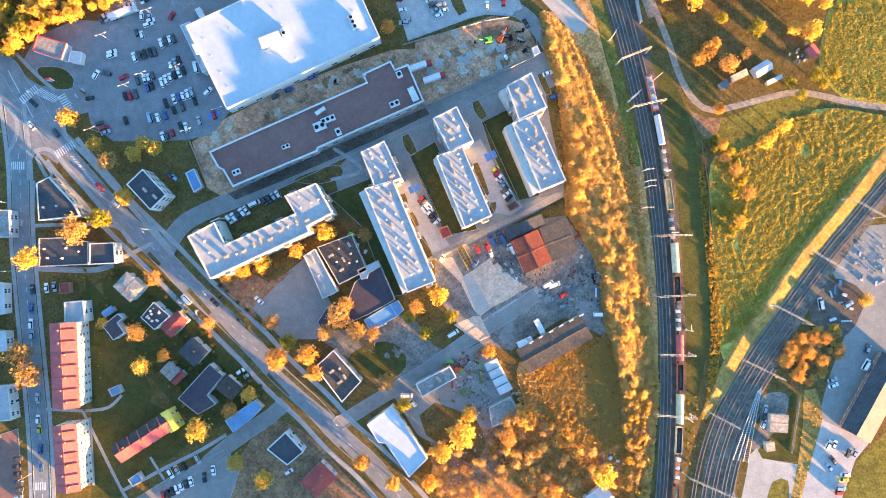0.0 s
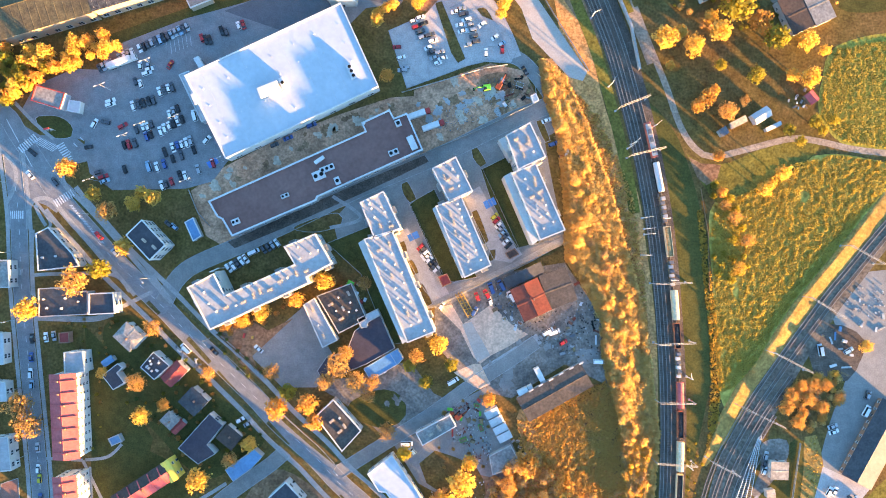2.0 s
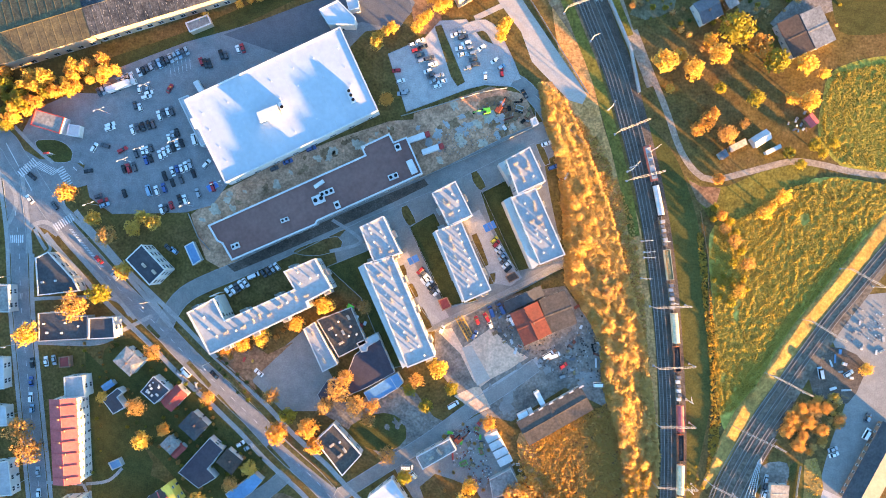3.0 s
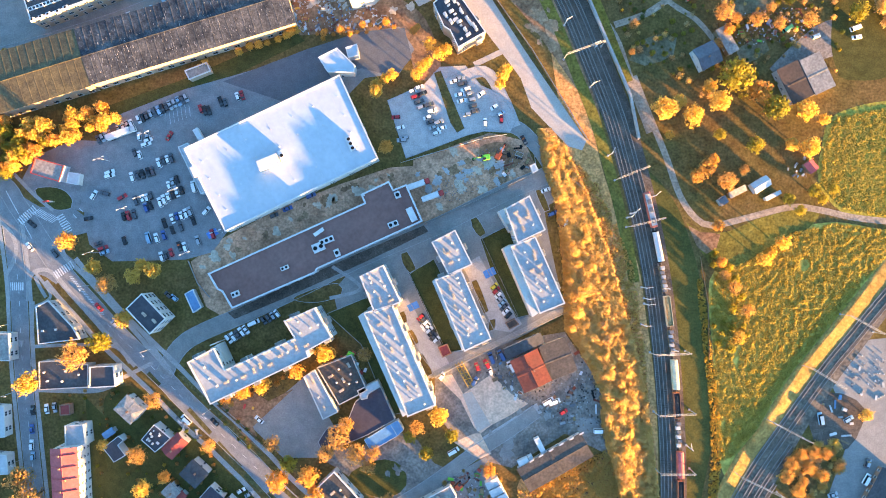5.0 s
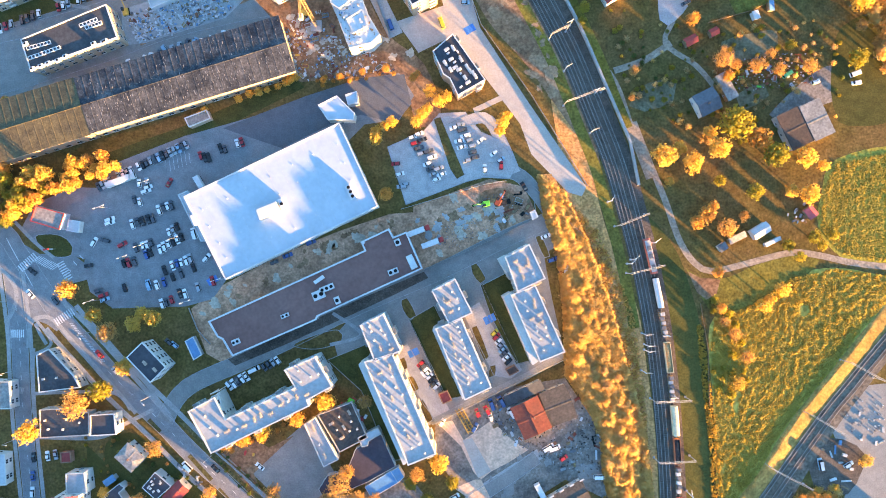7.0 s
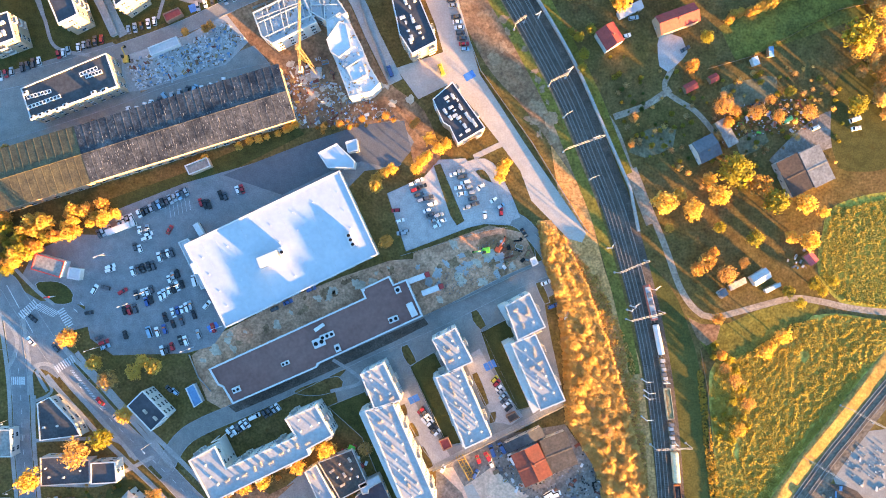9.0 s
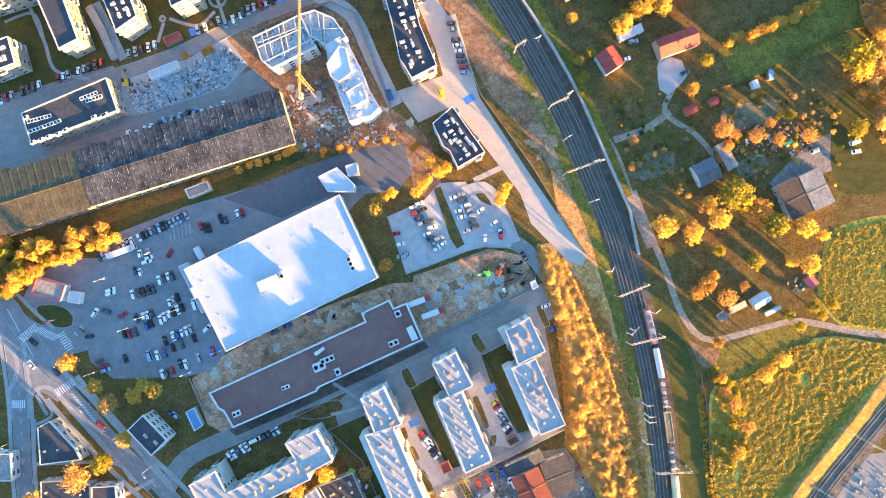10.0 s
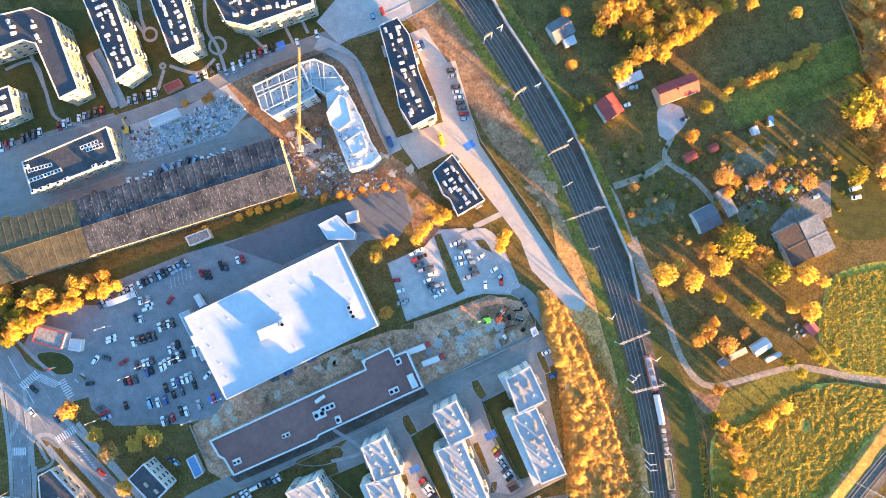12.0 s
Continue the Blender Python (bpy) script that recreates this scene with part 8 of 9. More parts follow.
def wagon(kind, n, m, material, load=None):
    labels = {"tank": "white tank wagon on the main line", "open": "open goods wagon with loose load", "covered": "cream covered goods wagon", "flat": "flat wagon with stacked load", "loco": "red and grey electric locomotive"}
    ob = thing("locomotive" if kind == "loco" else "wagon", labels[kind], "locomotive" if kind == "loco" else "wagon", m, "goods train")
    for x in (-n * 0.33, n * 0.33):
        bogie(ob, x)
    part("underframe", block(bmesh.new(), 0, 0, 1.05, n, 2.6, 0.35, 0, 0.05), RUBBER, ob)
    if kind == "tank":
        bm = bmesh.new()
        rod(bm, (-n / 2 + 0.5, 0, 2.75), (n / 2 - 0.5, 0, 2.75), 1.4, 20)
        part("tank", bm, material, ob)
        part("walkway", block(bmesh.new(), 0, 0, 4.12, n * 0.7, 0.6, 0.08), METAL, ob)
        part("hatch", rod(bmesh.new(), (0, 0, 4.1), (0, 0, 4.4), 0.4, 12), METAL, ob)
    elif kind == "open":
        rect = [(-n / 2, -1.4), (n / 2, -1.4), (n / 2, 1.4), (-n / 2, 1.4)]
        bm = ring(bmesh.new(), rect, 0.14, 1.4, 3.3)
        bmesh.ops.recalc_face_normals(bm, faces=bm.faces)
        part("side_wall", bm, material, ob)
        bm = bmesh.new()
        bmesh.ops.create_grid(bm, x_segments=26, y_segments=6, size=1)
        for v in bm.verts:
            e = max(0, 1 - abs(v.co.y) ** 2) * max(0, 1 - v.co.x ** 8)
            v.co = (v.co.x * (n / 2 - 0.15), v.co.y * 1.25, 2.5 + 0.7 * e + 0.25 * noise.noise((v.co.x * 9, v.co.y * 3, n)))
        part("load", bm, load, ob, "loose load")
    elif kind == "covered":
        bm = block(bmesh.new(), 0, 0, 1.4, n, 2.75, 2.1, 0, 0.06)
        part("body", bm, material, ob)
        bm = bmesh.new()
        k = 8
        rows = [[bm.verts.new((x, 1.45 * math.cos(math.pi * i / k), 3.5 + 0.6 * math.sin(math.pi * i / k))) for i in range(k + 1)] for x in (-n / 2, n / 2)]
        for i in range(k):
            bm.faces.new((rows[0][i], rows[0][i + 1], rows[1][i + 1], rows[1][i]))
        for r in rows:
            bm.faces.new(r)
        bmesh.ops.recalc_face_normals(bm, faces=bm.faces)
        part("roof", bm, load or material, ob)
    elif kind == "flat":
        part("deck", block(bmesh.new(), 0, 0, 1.4, n, 2.7, 0.15), WOOD, ob)
        for i in range(6):
            x = -n / 2 + n * (i + 0.5) / 6
            part("load", block(bmesh.new(), x, 0.2 * (-1) ** i, 1.55, n / 6 - 0.5, 1.9, 1.0 + 0.3 * (i % 3), 0, 0.05), load if i % 2 else material, ob)
    else:
        part("body", block(bmesh.new(), 0, 0, 1.4, n, 2.9, 2.2, 0, 0.25), material, ob)
        part("roof", block(bmesh.new(), 0, 0, 3.55, n - 2.0, 2.5, 0.25, 0, 0.08), GREY_DECK, ob)
        for x in (-n * 0.3, 0, n * 0.22):
            part("roof_unit", block(bmesh.new(), x, 0, 3.8, 2.2, 1.7, 0.4, 0, 0.06), SLATE_ROOF, ob)
        for x in (-n * 0.4, n * 0.4):
            bm = rod(bmesh.new(), (x - 0.8, 0, 3.8), (x + 0.3, 0, 4.5), 0.05, 5)
            rod(bm, (x + 0.3, -0.8, 4.5), (x + 0.3, 0.8, 4.5), 0.06, 5)
            part("pantograph", bm, RUST_STEEL, ob)
        for x in (-1, 1):
            part("windscreen", block(bmesh.new(), x * (n / 2 - 0.03), 0, 2.5, 0.12, 2.0, 0.7, 0, 0.02), CAR_GLASS, ob)


TRACK = along(line_a, 2.2)


def on_track(s):
    for a, b in zip(TRACK, TRACK[1:]):
        d = Vector(b) - Vector(a)
        if s <= d.length:
            q = Vector(a) + d.normalized() * s
            return pose(q.x, q.y, -0.2, 0, 0, math.degrees(math.atan2(d.y, d.x)) + 180)
        s -= d.length
    return None


COAL = mat("coal_load", (0.02, 0.02, 0.022), (0.05, 0.05, 0.05), 0.9, 0.5, 2.5, 0.4, 0.5)
GRIT = mat("grit_load", (0.38, 0.26, 0.13), (0.30, 0.2, 0.1), 0.95, 0.5, 2.5, 0.3, 0.5)
CREAM = mat("cream_wagon_paint", (0.62, 0.52, 0.34), (0.5, 0.42, 0.28), 0.6, 0.4, 1.5, 0.12)
WAGON_BROWN = mat("brown_wagon_paint", (0.30, 0.12, 0.07), (0.22, 0.10, 0.06), 0.7, 0.4, 1.5, 0.15)
WAGON_RED = mat("red_wagon_paint", (0.48, 0.13, 0.09), (0.40, 0.11, 0.08), 0.7, 0.4, 1.5, 0.12)
start = (93.1, 81.4)
s0 = min((sum((Vector(TRACK[k + 1]) - Vector(TRACK[k])).length for k in range(i)), (Vector(q) - Vector(start)).length) for i, q in enumerate(TRACK) if (Vector(q) - Vector(start)).length == min((Vector(w) - Vector(start)).length for w in TRACK))[0]
s = s0
for kind, n, material, load in (("loco", 16.5, WAGON_RED, None), ("tank", 14.5, WHITE_METAL, None), ("flat", 12.2, SLATE_ROOF, GREY_DECK), ("open", 13.8, CREAM, GRIT), ("flat", 12.0, GREY_DECK, SLATE_ROOF), ("covered", 13.4, CREAM, None),
                                ("open", 11.4, WAGON_BROWN, COAL), ("flat", 12.0, PALE_ROOF, SLATE_ROOF), ("covered", 11.6, WAGON_RED, PINK_TILE), ("open", 12.0, WAGON_BROWN, COAL), ("covered", 13.2, CREAM, None), ("open", 12.0, CREAM, COAL),
                                ("flat", 12.0, WAGON_BROWN, PALE_ROOF), ("open", 12.0, WAGON_BROWN, GRIT), ("covered", 13.2, WAGON_BROWN, None)):
    m = on_track(s + n / 2)
    if m:
        wagon(kind, n, m, material, load)
    s += n + 1.6


def tower_crane(p, h, jib, back, yaw):
    ob = thing("tower_crane", "orange-yellow tower crane on the building site", "crane", pose(p[0], p[1], 0, 0, 0, yaw))

    def lattice(a, b, w, n):
        bm = bmesh.new()
        a, b = Vector(a), Vector(b)
        d = (b - a).normalized()
        u = d.orthogonal().normalized()
        v = d.cross(u)
        legs = [u * w + v * w, u * w - v * w, -u * w - v * w, -u * w + v * w]
        for q in legs:
            rod(bm, a + q, b + q, 0.08, 4)
        for i in range(n):
            for j in range(4):
                rod(bm, a.lerp(b, i / n) + legs[j], a.lerp(b, (i + 1) / n) + legs[(j + 1) % 4], 0.045, 4)
        return bm
    part("base_block", block(bmesh.new(), 0, 0, 0, 5, 5, 1.0, 0, 0.1), CONCRETE, ob, "concrete base block")
    part("mast", lattice((0, 0, 1), (0, 0, h), 0.6, 16), CRANE_PAINT, ob)
    part("jib", lattice((1, 0, h), (jib, 0, h), 0.3, 34), CRANE_PAINT, ob)
    part("counter_jib", lattice((-1, 0, h), (-back, 0, h), 0.3, 8), CRANE_PAINT, ob)
    part("counterweight", block(bmesh.new(), -back + 1.2, 0, h - 2.2, 2.4, 1.8, 2.2, 0, 0.1), CONCRETE, ob, "grey counterweight")
    part("cab", block(bmesh.new(), 1.4, 1.4, h - 2.4, 1.8, 1.5, 2.0, 0, 0.1), CRANE_PAINT, ob)
    bm = lattice((0, 0, h), (0, 0, h + 5), 0.5, 4)
    rod(bm, (0, 0, h + 5), (jib * 0.6, 0, h + 0.6), 0.06, 4)
    rod(bm, (0, 0, h + 5), (-back, 0, h + 0.6), 0.06, 4)
    part("tower_top", bm, CRANE_PAINT, ob)


tower_crane((-56.7, 178.1), 32.0, 33.0, 9.0, 90)

# ---- roof furniture of the large roofs ----


def roof_unit(p, z, sx, sy, sz, yaw, fans, label):
    ob = thing("roof_unit", label, "roof unit", pose(p[0], p[1], z, 0, 0, yaw))
    part("casing", block(bmesh.new(), 0, 0, 0.2, sx, sy, sz, 0, 0.08), WHITE_METAL, ob)
    part("skid", block(bmesh.new(), 0, 0, 0, sx * 0.9, sy * 0.8, 0.2), METAL, ob)
    for i in range(fans):
        x = -sx / 2 + sx * (i + 0.5) / fans
        r = min(sy * 0.36, sx / fans * 0.4)
        fan = part("fan", rod(bmesh.new(), (x, 0, sz + 0.2), (x, 0, sz + 0.4), r, 14), METAL, ob)
        part("grille", rod(bmesh.new(), (x, 0, sz + 0.4), (x, 0, sz + 0.42), r * 0.85, 14), RUBBER, fan)
    return ob


roof_unit((-76.7, 93.1), 7.5, 9.5, 4.6, 2.2, 22, 0, "long cream air unit on the store roof")
roof_unit((-70.7, 96.1), 7.5, 2.2, 4.6, 1.6, 22, 1, "dark fan unit on the store roof")
roof_unit((-40.2, 101.3), 7.5, 6.5, 2.8, 1.4, -65, 3, "pale three-fan cooler on the store roof")
roof_unit((-109.9, 89.2), 7.5, 5.0, 2.0, 0.8, -65, 0, "pale duct box on the store roof")
for p, sx, sy, f, yaw in (((-55.1, 55.5), 5.5, 4.0, 2, 22), ((-51.4, 58.5), 6.5, 2.6, 3, 22), ((-54.9, 62.3), 5.0, 1.6, 0, 35), ((-46.8, 53.0), 2.4, 3.4, 1, 22), ((-70.2, 46.3), 3.6, 1.8, 2, 22), ((-92.2, 34.7), 3.6, 2.6, 2, 22),
                          ((-21.7, 65.7), 4.6, 2.6, 2, 22), ((-19.7, 78.8), 2.6, 3.0, 1, 22), ((-13.4, 70.0), 6.5, 3.0, 0, -65), ((-35.1, 78.8), 1.2, 1.2, 0, 22)):
    roof_unit(p, 5.4, sx, sy, 1.1, yaw, f, "pale cooling unit on the brown roof")
for a, b, n in (*((*q, k) for q, k in (([(-182.1, 165.5), (-173.0, 167.9)], 7), ([(-181.3, 161.2), (-168.8, 165.6)], 9), ([(-158.7, 175.5), (-152.4, 177.9)], 5), ([(-156.2, 174.5), (-150.4, 176.4)], 5))),):
    for i in range(n):
        q = Vector(a).lerp(Vector(b), i / (n - 1))
        ob = thing("skylight", "white-framed dark skylight on the office roof", "skylight", pose(q.x, q.y, 9.55, 0, 0, 22), "office roof skylights")
        bm = ring(bmesh.new(), [(-0.8, -0.8), (0.8, -0.8), (0.8, 0.8), (-0.8, 0.8)], 0.22, 0, 0.5)
        bmesh.ops.recalc_face_normals(bm, faces=bm.faces)
        part("frame", bm, WHITE_METAL, ob)
        part("pane", block(bmesh.new(), 0, 0, 0.3, 1.16, 1.16, 0.06), GLASS, ob)
for p in [(-180.1, 156.2), (-176.3, 157.4), (-173.1, 158.6), (-168.8, 159.8), (-165.5, 161.5), (-183.1, 167.2), (-153.0, 167.1), (-148.7, 167.8), (-147.9, 168.3)]:
    roof_unit(p, 9.55, 2.2, 1.6, 1.0, 22, 1, "pale air unit on the office roof")

# partition walls of the unfinished block
shell = thing("partition_walls", "bare white partition walls of the unfinished block", "wall", kind="structure")
for a, b in ([(-76.9, 205.7), (-73.3, 192.6)], [(-69.4, 208.9), (-66.5, 195.0)], [(-62.3, 211.3), (-59.4, 198.7)], [(-80.8, 199.0), (-58.1, 207.5)], [(-57.3, 212.0), (-56.4, 198.7)], [(-51.3, 212.5), (-50.7, 198.6)], [(-56.4, 205.0), (-43.1, 205.3)], [(-78.8, 203.4), (-75.4, 190.8)], [(-71.3, 207.1), (-68.4, 193.3)], [(-64.3, 210.3), (-61.4, 195.7)], [(-80.9, 196.9), (-59.3, 206.2)], [(-77.4, 190.9), (-56.4, 200.7)], [(-53.8, 212.1), (-51.9, 200.1)]):
    d = Vector(b) - Vector(a)
    part("partition", block(bmesh.new(), 0, 0, 9.38, d.length, 0.3, 1.5, 0, 0.02), WHITE_WALL, shell, "", pose((a[0] + b[0]) / 2, (a[1] + b[1]) / 2, 0, 0, 0, math.degrees(math.atan2(d.y, d.x))))

# ---- markings ----


def stripes(a, b, n, length, width, turn, where, material=PAINT):
    """Painted stripes set side by side from a to b."""
    a, b = Vector(a), Vector(b)
    yaw = math.degrees(math.atan2((b - a).y, (b - a).x)) + turn
    ob = thing("road_marking", where, "road marking", pose(0, 0, max(ground_z(a), ground_z(b), ground_z((a + b) / 2)) + 0.006), kind="structure")
    me = shared(("stripe", length, width), lambda: mesh_of("stripe", block(bmesh.new(), 0, 0, 0, length, width, 0.012), PAINT))
    for i in range(n):
        q = a.lerp(b, i / max(1, n - 1))
        part("stripe", me, None, ob, "", pose(q.x, q.y, 0, 0, 0, yaw))


for (a, b), n in (([(-176.6, 43.2), (-169.1, 48.1)], 9), ([(-192.8, 67.8), (-186.1, 73.7)], 9), ([(-174.7, 70.3), (-170.6, 63.1)], 8), ([(-197.3, 38.1), (-191.6, 38.1)], 7), ([(-185.6, -108.0), (-180.4, -108.0)], 6)):
    stripes(a, b, n, 3.6, 0.55, 90, "worn white zebra crossing stripes")
stripes(*[(-169.6, 42.4), (-155.2, 25.3)], 24, 1.7, 0.3, 45, "white hatched lines between the lanes")
stripes(*[(-185.6, 72.4), (-176.8, 68.3)], 12, 4.2, 0.35, 60, "white hatched traffic island at the junction")
stripes(*[(-196.5, 76.6), (-190.3, 65.2)], 2, 12.0, 0.3, 0, "white lane line at the junction")
stripes(*[(-170.6, 67.2), (-164.9, 72.9)], 3, 2.4, 0.3, 90, "white lines across the station drive")
dash = shared("dash", lambda: mesh_of("dash", block(bmesh.new(), 0, 0, 0, 2.4, 0.16, 0.012), PAINT))
for name, line in (("main road", main_line), ("side street", left_line)):
    ob = thing("road_marking", "worn white centre dashes along the " + name, "road marking", kind="structure")
    for i in range(34 if name == "main road" else 6, len(line) - 1, 2):
        d = Vector(line[i + 1]) - Vector(line[i])
        part("dash", dash, None, ob, "", pose(*line[i], ground_z(line[i]) + 0.006, 0, 0, math.degrees(math.atan2(d.y, d.x))))
for (a, b), n in (([(-126.6, 118.3), (-117.8, 122.2)], 6), ([(-124.2, 114.4), (-115.2, 118.1)], 6)):
    stripes(a, b, n, 4.8, 0.14, 75, "white parking bay lines")
for p, sx, sy, yaw in (((-13.1, 28.4), 5.0, 3.2, 25), ((21.8, 43.6), 5.4, 3.6, 25), ((13.4, 176.4), 5, 3.4, 30), ((-112.8, 208.6), 4.4, 3.6, 20), ((-72.8, 223.3), 4, 4, 20), ((-104.9, 62.0), 5, 3, 30)):
    tagged(new("accessible_bay", mesh_of("accessible_bay", block(bmesh.new(), 0, 0, 0, sx, sy, 0.014), BLUE_PAINT)), "blue painted accessible parking bay", "road marking", "", "structure").matrix_basis = pose(p[0], p[1], ground_z(p) + 0.006, 0, 0, yaw)



def catenary_mast(p, yaw):
    ob = thing("catenary_mast", "pale steel catenary mast beside the track", "mast", pose(p[0], p[1], 0, 0, 0, yaw), "catenary masts")
    part("post", block(bmesh.new(), 0, 0, 0, 0.35, 0.35, 7.8, 0, 0.03), WHITE_METAL, ob)
    bm = rod(bmesh.new(), (0, 0, 6.9), (3.0, 0, 7.1), 0.09, 5)
    rod(bm, (0, 0, 5.9), (2.4, 0, 6.9), 0.06, 5)
    part("arm", bm, WHITE_METAL, ob)
    part("footing", block(bmesh.new(), 0, 0, 0, 1.0, 1.0, 0.3, 0, 0.05), CONCRETE, ob)


for p, yaw in (((91.2, 36.8), 5), ((92.2, 31.8), 5), ((92.2, 29.3), 5), ((76.1, 96.9), 60), ((84.7, 68.6), 40), ((86.2, 70.4), 40), ((95.5, 78.0), 40), ((90.9, 19.9), 0), ((56.4, 156.8), 30), ((68.1, 128.4), 20), ((70.9, 147.1), 200), ((59.2, 177.8), 210),
               ((45.1, 202.6), 210), ((28.4, 228.8), 210), ((111.2, -35.3), 100), ((111.2, -75.3), 100), ((148.7, -23.9), -30), ((104.8, 8.7), 180), ((101.3, 36.4), 180)):
    catenary_mast(p, yaw)

# ---- lamps, fences, clutter ----


def lamp(p, yaw, arms=2, h=9.0):
    ob = thing("street_lamp", "pale steel street lamp with slim arms", "street lamp", pose(p[0], p[1], ground_z(p), 0, 0, yaw), "street lamps")
    bm = rod(bmesh.new(), (0, 0, 0), (0, 0, h), 0.13, 8, 0.08)
    rod(bm, (0, 0, 0), (0, 0, 0.5), 0.2, 8)
    part("pole", bm, METAL, ob)
    for i in range(arms):
        s = 1 if i == 0 else -1
        part("arm", rod(bmesh.new(), (0, 0, h), (s * 1.8, 0, h + 0.3), 0.06, 6), METAL, ob)
        part("lamp_head", block(bmesh.new(), s * 2.1, 0, h + 0.22, 1.0, 0.4, 0.16, 0, 0.05), WHITE_METAL, ob)


for p in [(-151.8, 95.2), (-131.8, 106.3), (-119.0, 81.2), (-141.5, 73.0), (-156.4, 53.4), (-100.1, 62.6), (-134.1, 78.1), (-113.8, 53.0)]:
    lamp(p, 20)
for p in along(main_line, 5.2)[6::12]:
    lamp(p, -45, 1)
for p in along(left_line, -4.4)[5::10]:
    lamp(p, 0, 1)


def fence(points, material, h, label, every=4.0):
    line = spline(points, 500)
    ob = thing("fence", label, "fence", kind="structure")
    for a, b in zip(line, line[1:]):
        d = Vector(b) - Vector(a)
        n = max(1, round(d.length / every))
        yaw = math.degrees(math.atan2(d.y, d.x))
        me = mesh_of("panel", block(bmesh.new(), 0, 0, 0.1, d.length / n - 0.06, 0.06, h - 0.1), material)
        post = shared(("post", h, material.name), lambda: mesh_of("post", block(bmesh.new(), 0, 0, 0, 0.14, 0.14, h + 0.1), material))
        for i in range(n):
            q = Vector(a).lerp(Vector(b), (i + 0.5) / n)
            part("panel", me, None, ob, "", pose(q.x, q.y, 0, 0, 0, yaw))
            e = Vector(a).lerp(Vector(b), i / n)
            part("post", post, None, ob, "", pose(e.x, e.y, 0, 0, 0, yaw))


for pts, m, h, label in (([(-18.5, 94.0), (19.5, 105.1), (29.9, 106.7)], METAL, 1.8, "pale site fence beside the car park"), ([(-10.1, 65.5), (17.0, 77.2), (43.4, 89.6), (42.4, 96.8)], CONCRETE, 1.6, "pale concrete site wall"), ([(-115.6, 49.5), (-111.4, 39.2), (-105.7, 32.8)], CONCRETE, 1.4, "pale retaining wall beside the hall"),
                         ([(18.4, 59.1), (31.3, 65.6)], METAL, 1.2, "low garden fence"), ([(18.4, 59.1), (35.2, 22.7), (56.9, 28.7)], CONCRETE, 1.0, "low pale garden wall"), ([(-14.7, 43.2), (2.2, 7.3), (17.2, 9.9)], METAL, 1.1, "low metal garden fence"), ([(-4.7, -4.3), (56.9, 25.6)], CONCRETE, 1.8, "grey concrete yard fence"),
                         ([(-85.7, 207.8), (-49.9, 221.5), (-38.7, 216.1), (-23.0, 172.4)], CONCRETE, 2.0, "pale hoarding round the building site"), ([(5.3, 215.6), (18.6, 178.4), (41.6, 145.6), (67.0, 103.9)], METAL, 1.4, "thin metal fence along the bank"), ([(122.5, 178.5), (143.3, 184.3), (182.6, 205.2), (195.6, 207.6)], WOOD, 1.3, "thin garden fence line"), ([(42.9, 103.3), (55.8, 90.4), (64.9, 81.3)], METAL, 1.2, "thin metal fence"),
                         ([(183.3, 241.7), (193.2, 218.1), (195.1, 207.6)], WOOD, 1.2, "thin wire and post paddock fence"), ([(121.7, 3.8), (121.3, 29.7), (118.0, 50.4)], WOOD, 0.9, "low trackside fence"), ([(-42.1, 5.9), (-23.9, -25.0)], CONCRETE, 1.6, "grey yard wall beside the workshop"), ([(-102.5, -16.2), (-80.5, -35.4)], WOOD, 1.4, "thin yard fence beside the road"), ([(162.8, -65.5), (158.9, -91.2)], METAL, 1.4, "thin fence beside the railway hut")):
    fence(pts if isinstance(pts, list) else [pts], m, h, label)

clutter_rng = random.Random(21)


def debris(name, label, poly, n, mats, seed, small=0.3, big=1.0, z0=None):
    """Small loose bits past counting, in one mesh."""
    rng = random.Random(seed)
    bm = bmesh.new()
    for p in scatter(poly, n, rng):
        z = ground_z(p) if z0 is None else z0
        block(bm, p[0], p[1], z, rng.uniform(small, big), rng.uniform(small, big) * 0.6, rng.uniform(0.1, 0.45), rng.uniform(0, 180), 0, rng.randrange(len(mats)))
    return tagged(new(name, mesh_of(name, bm, *mats)), label, "rubble", "", "stuff")


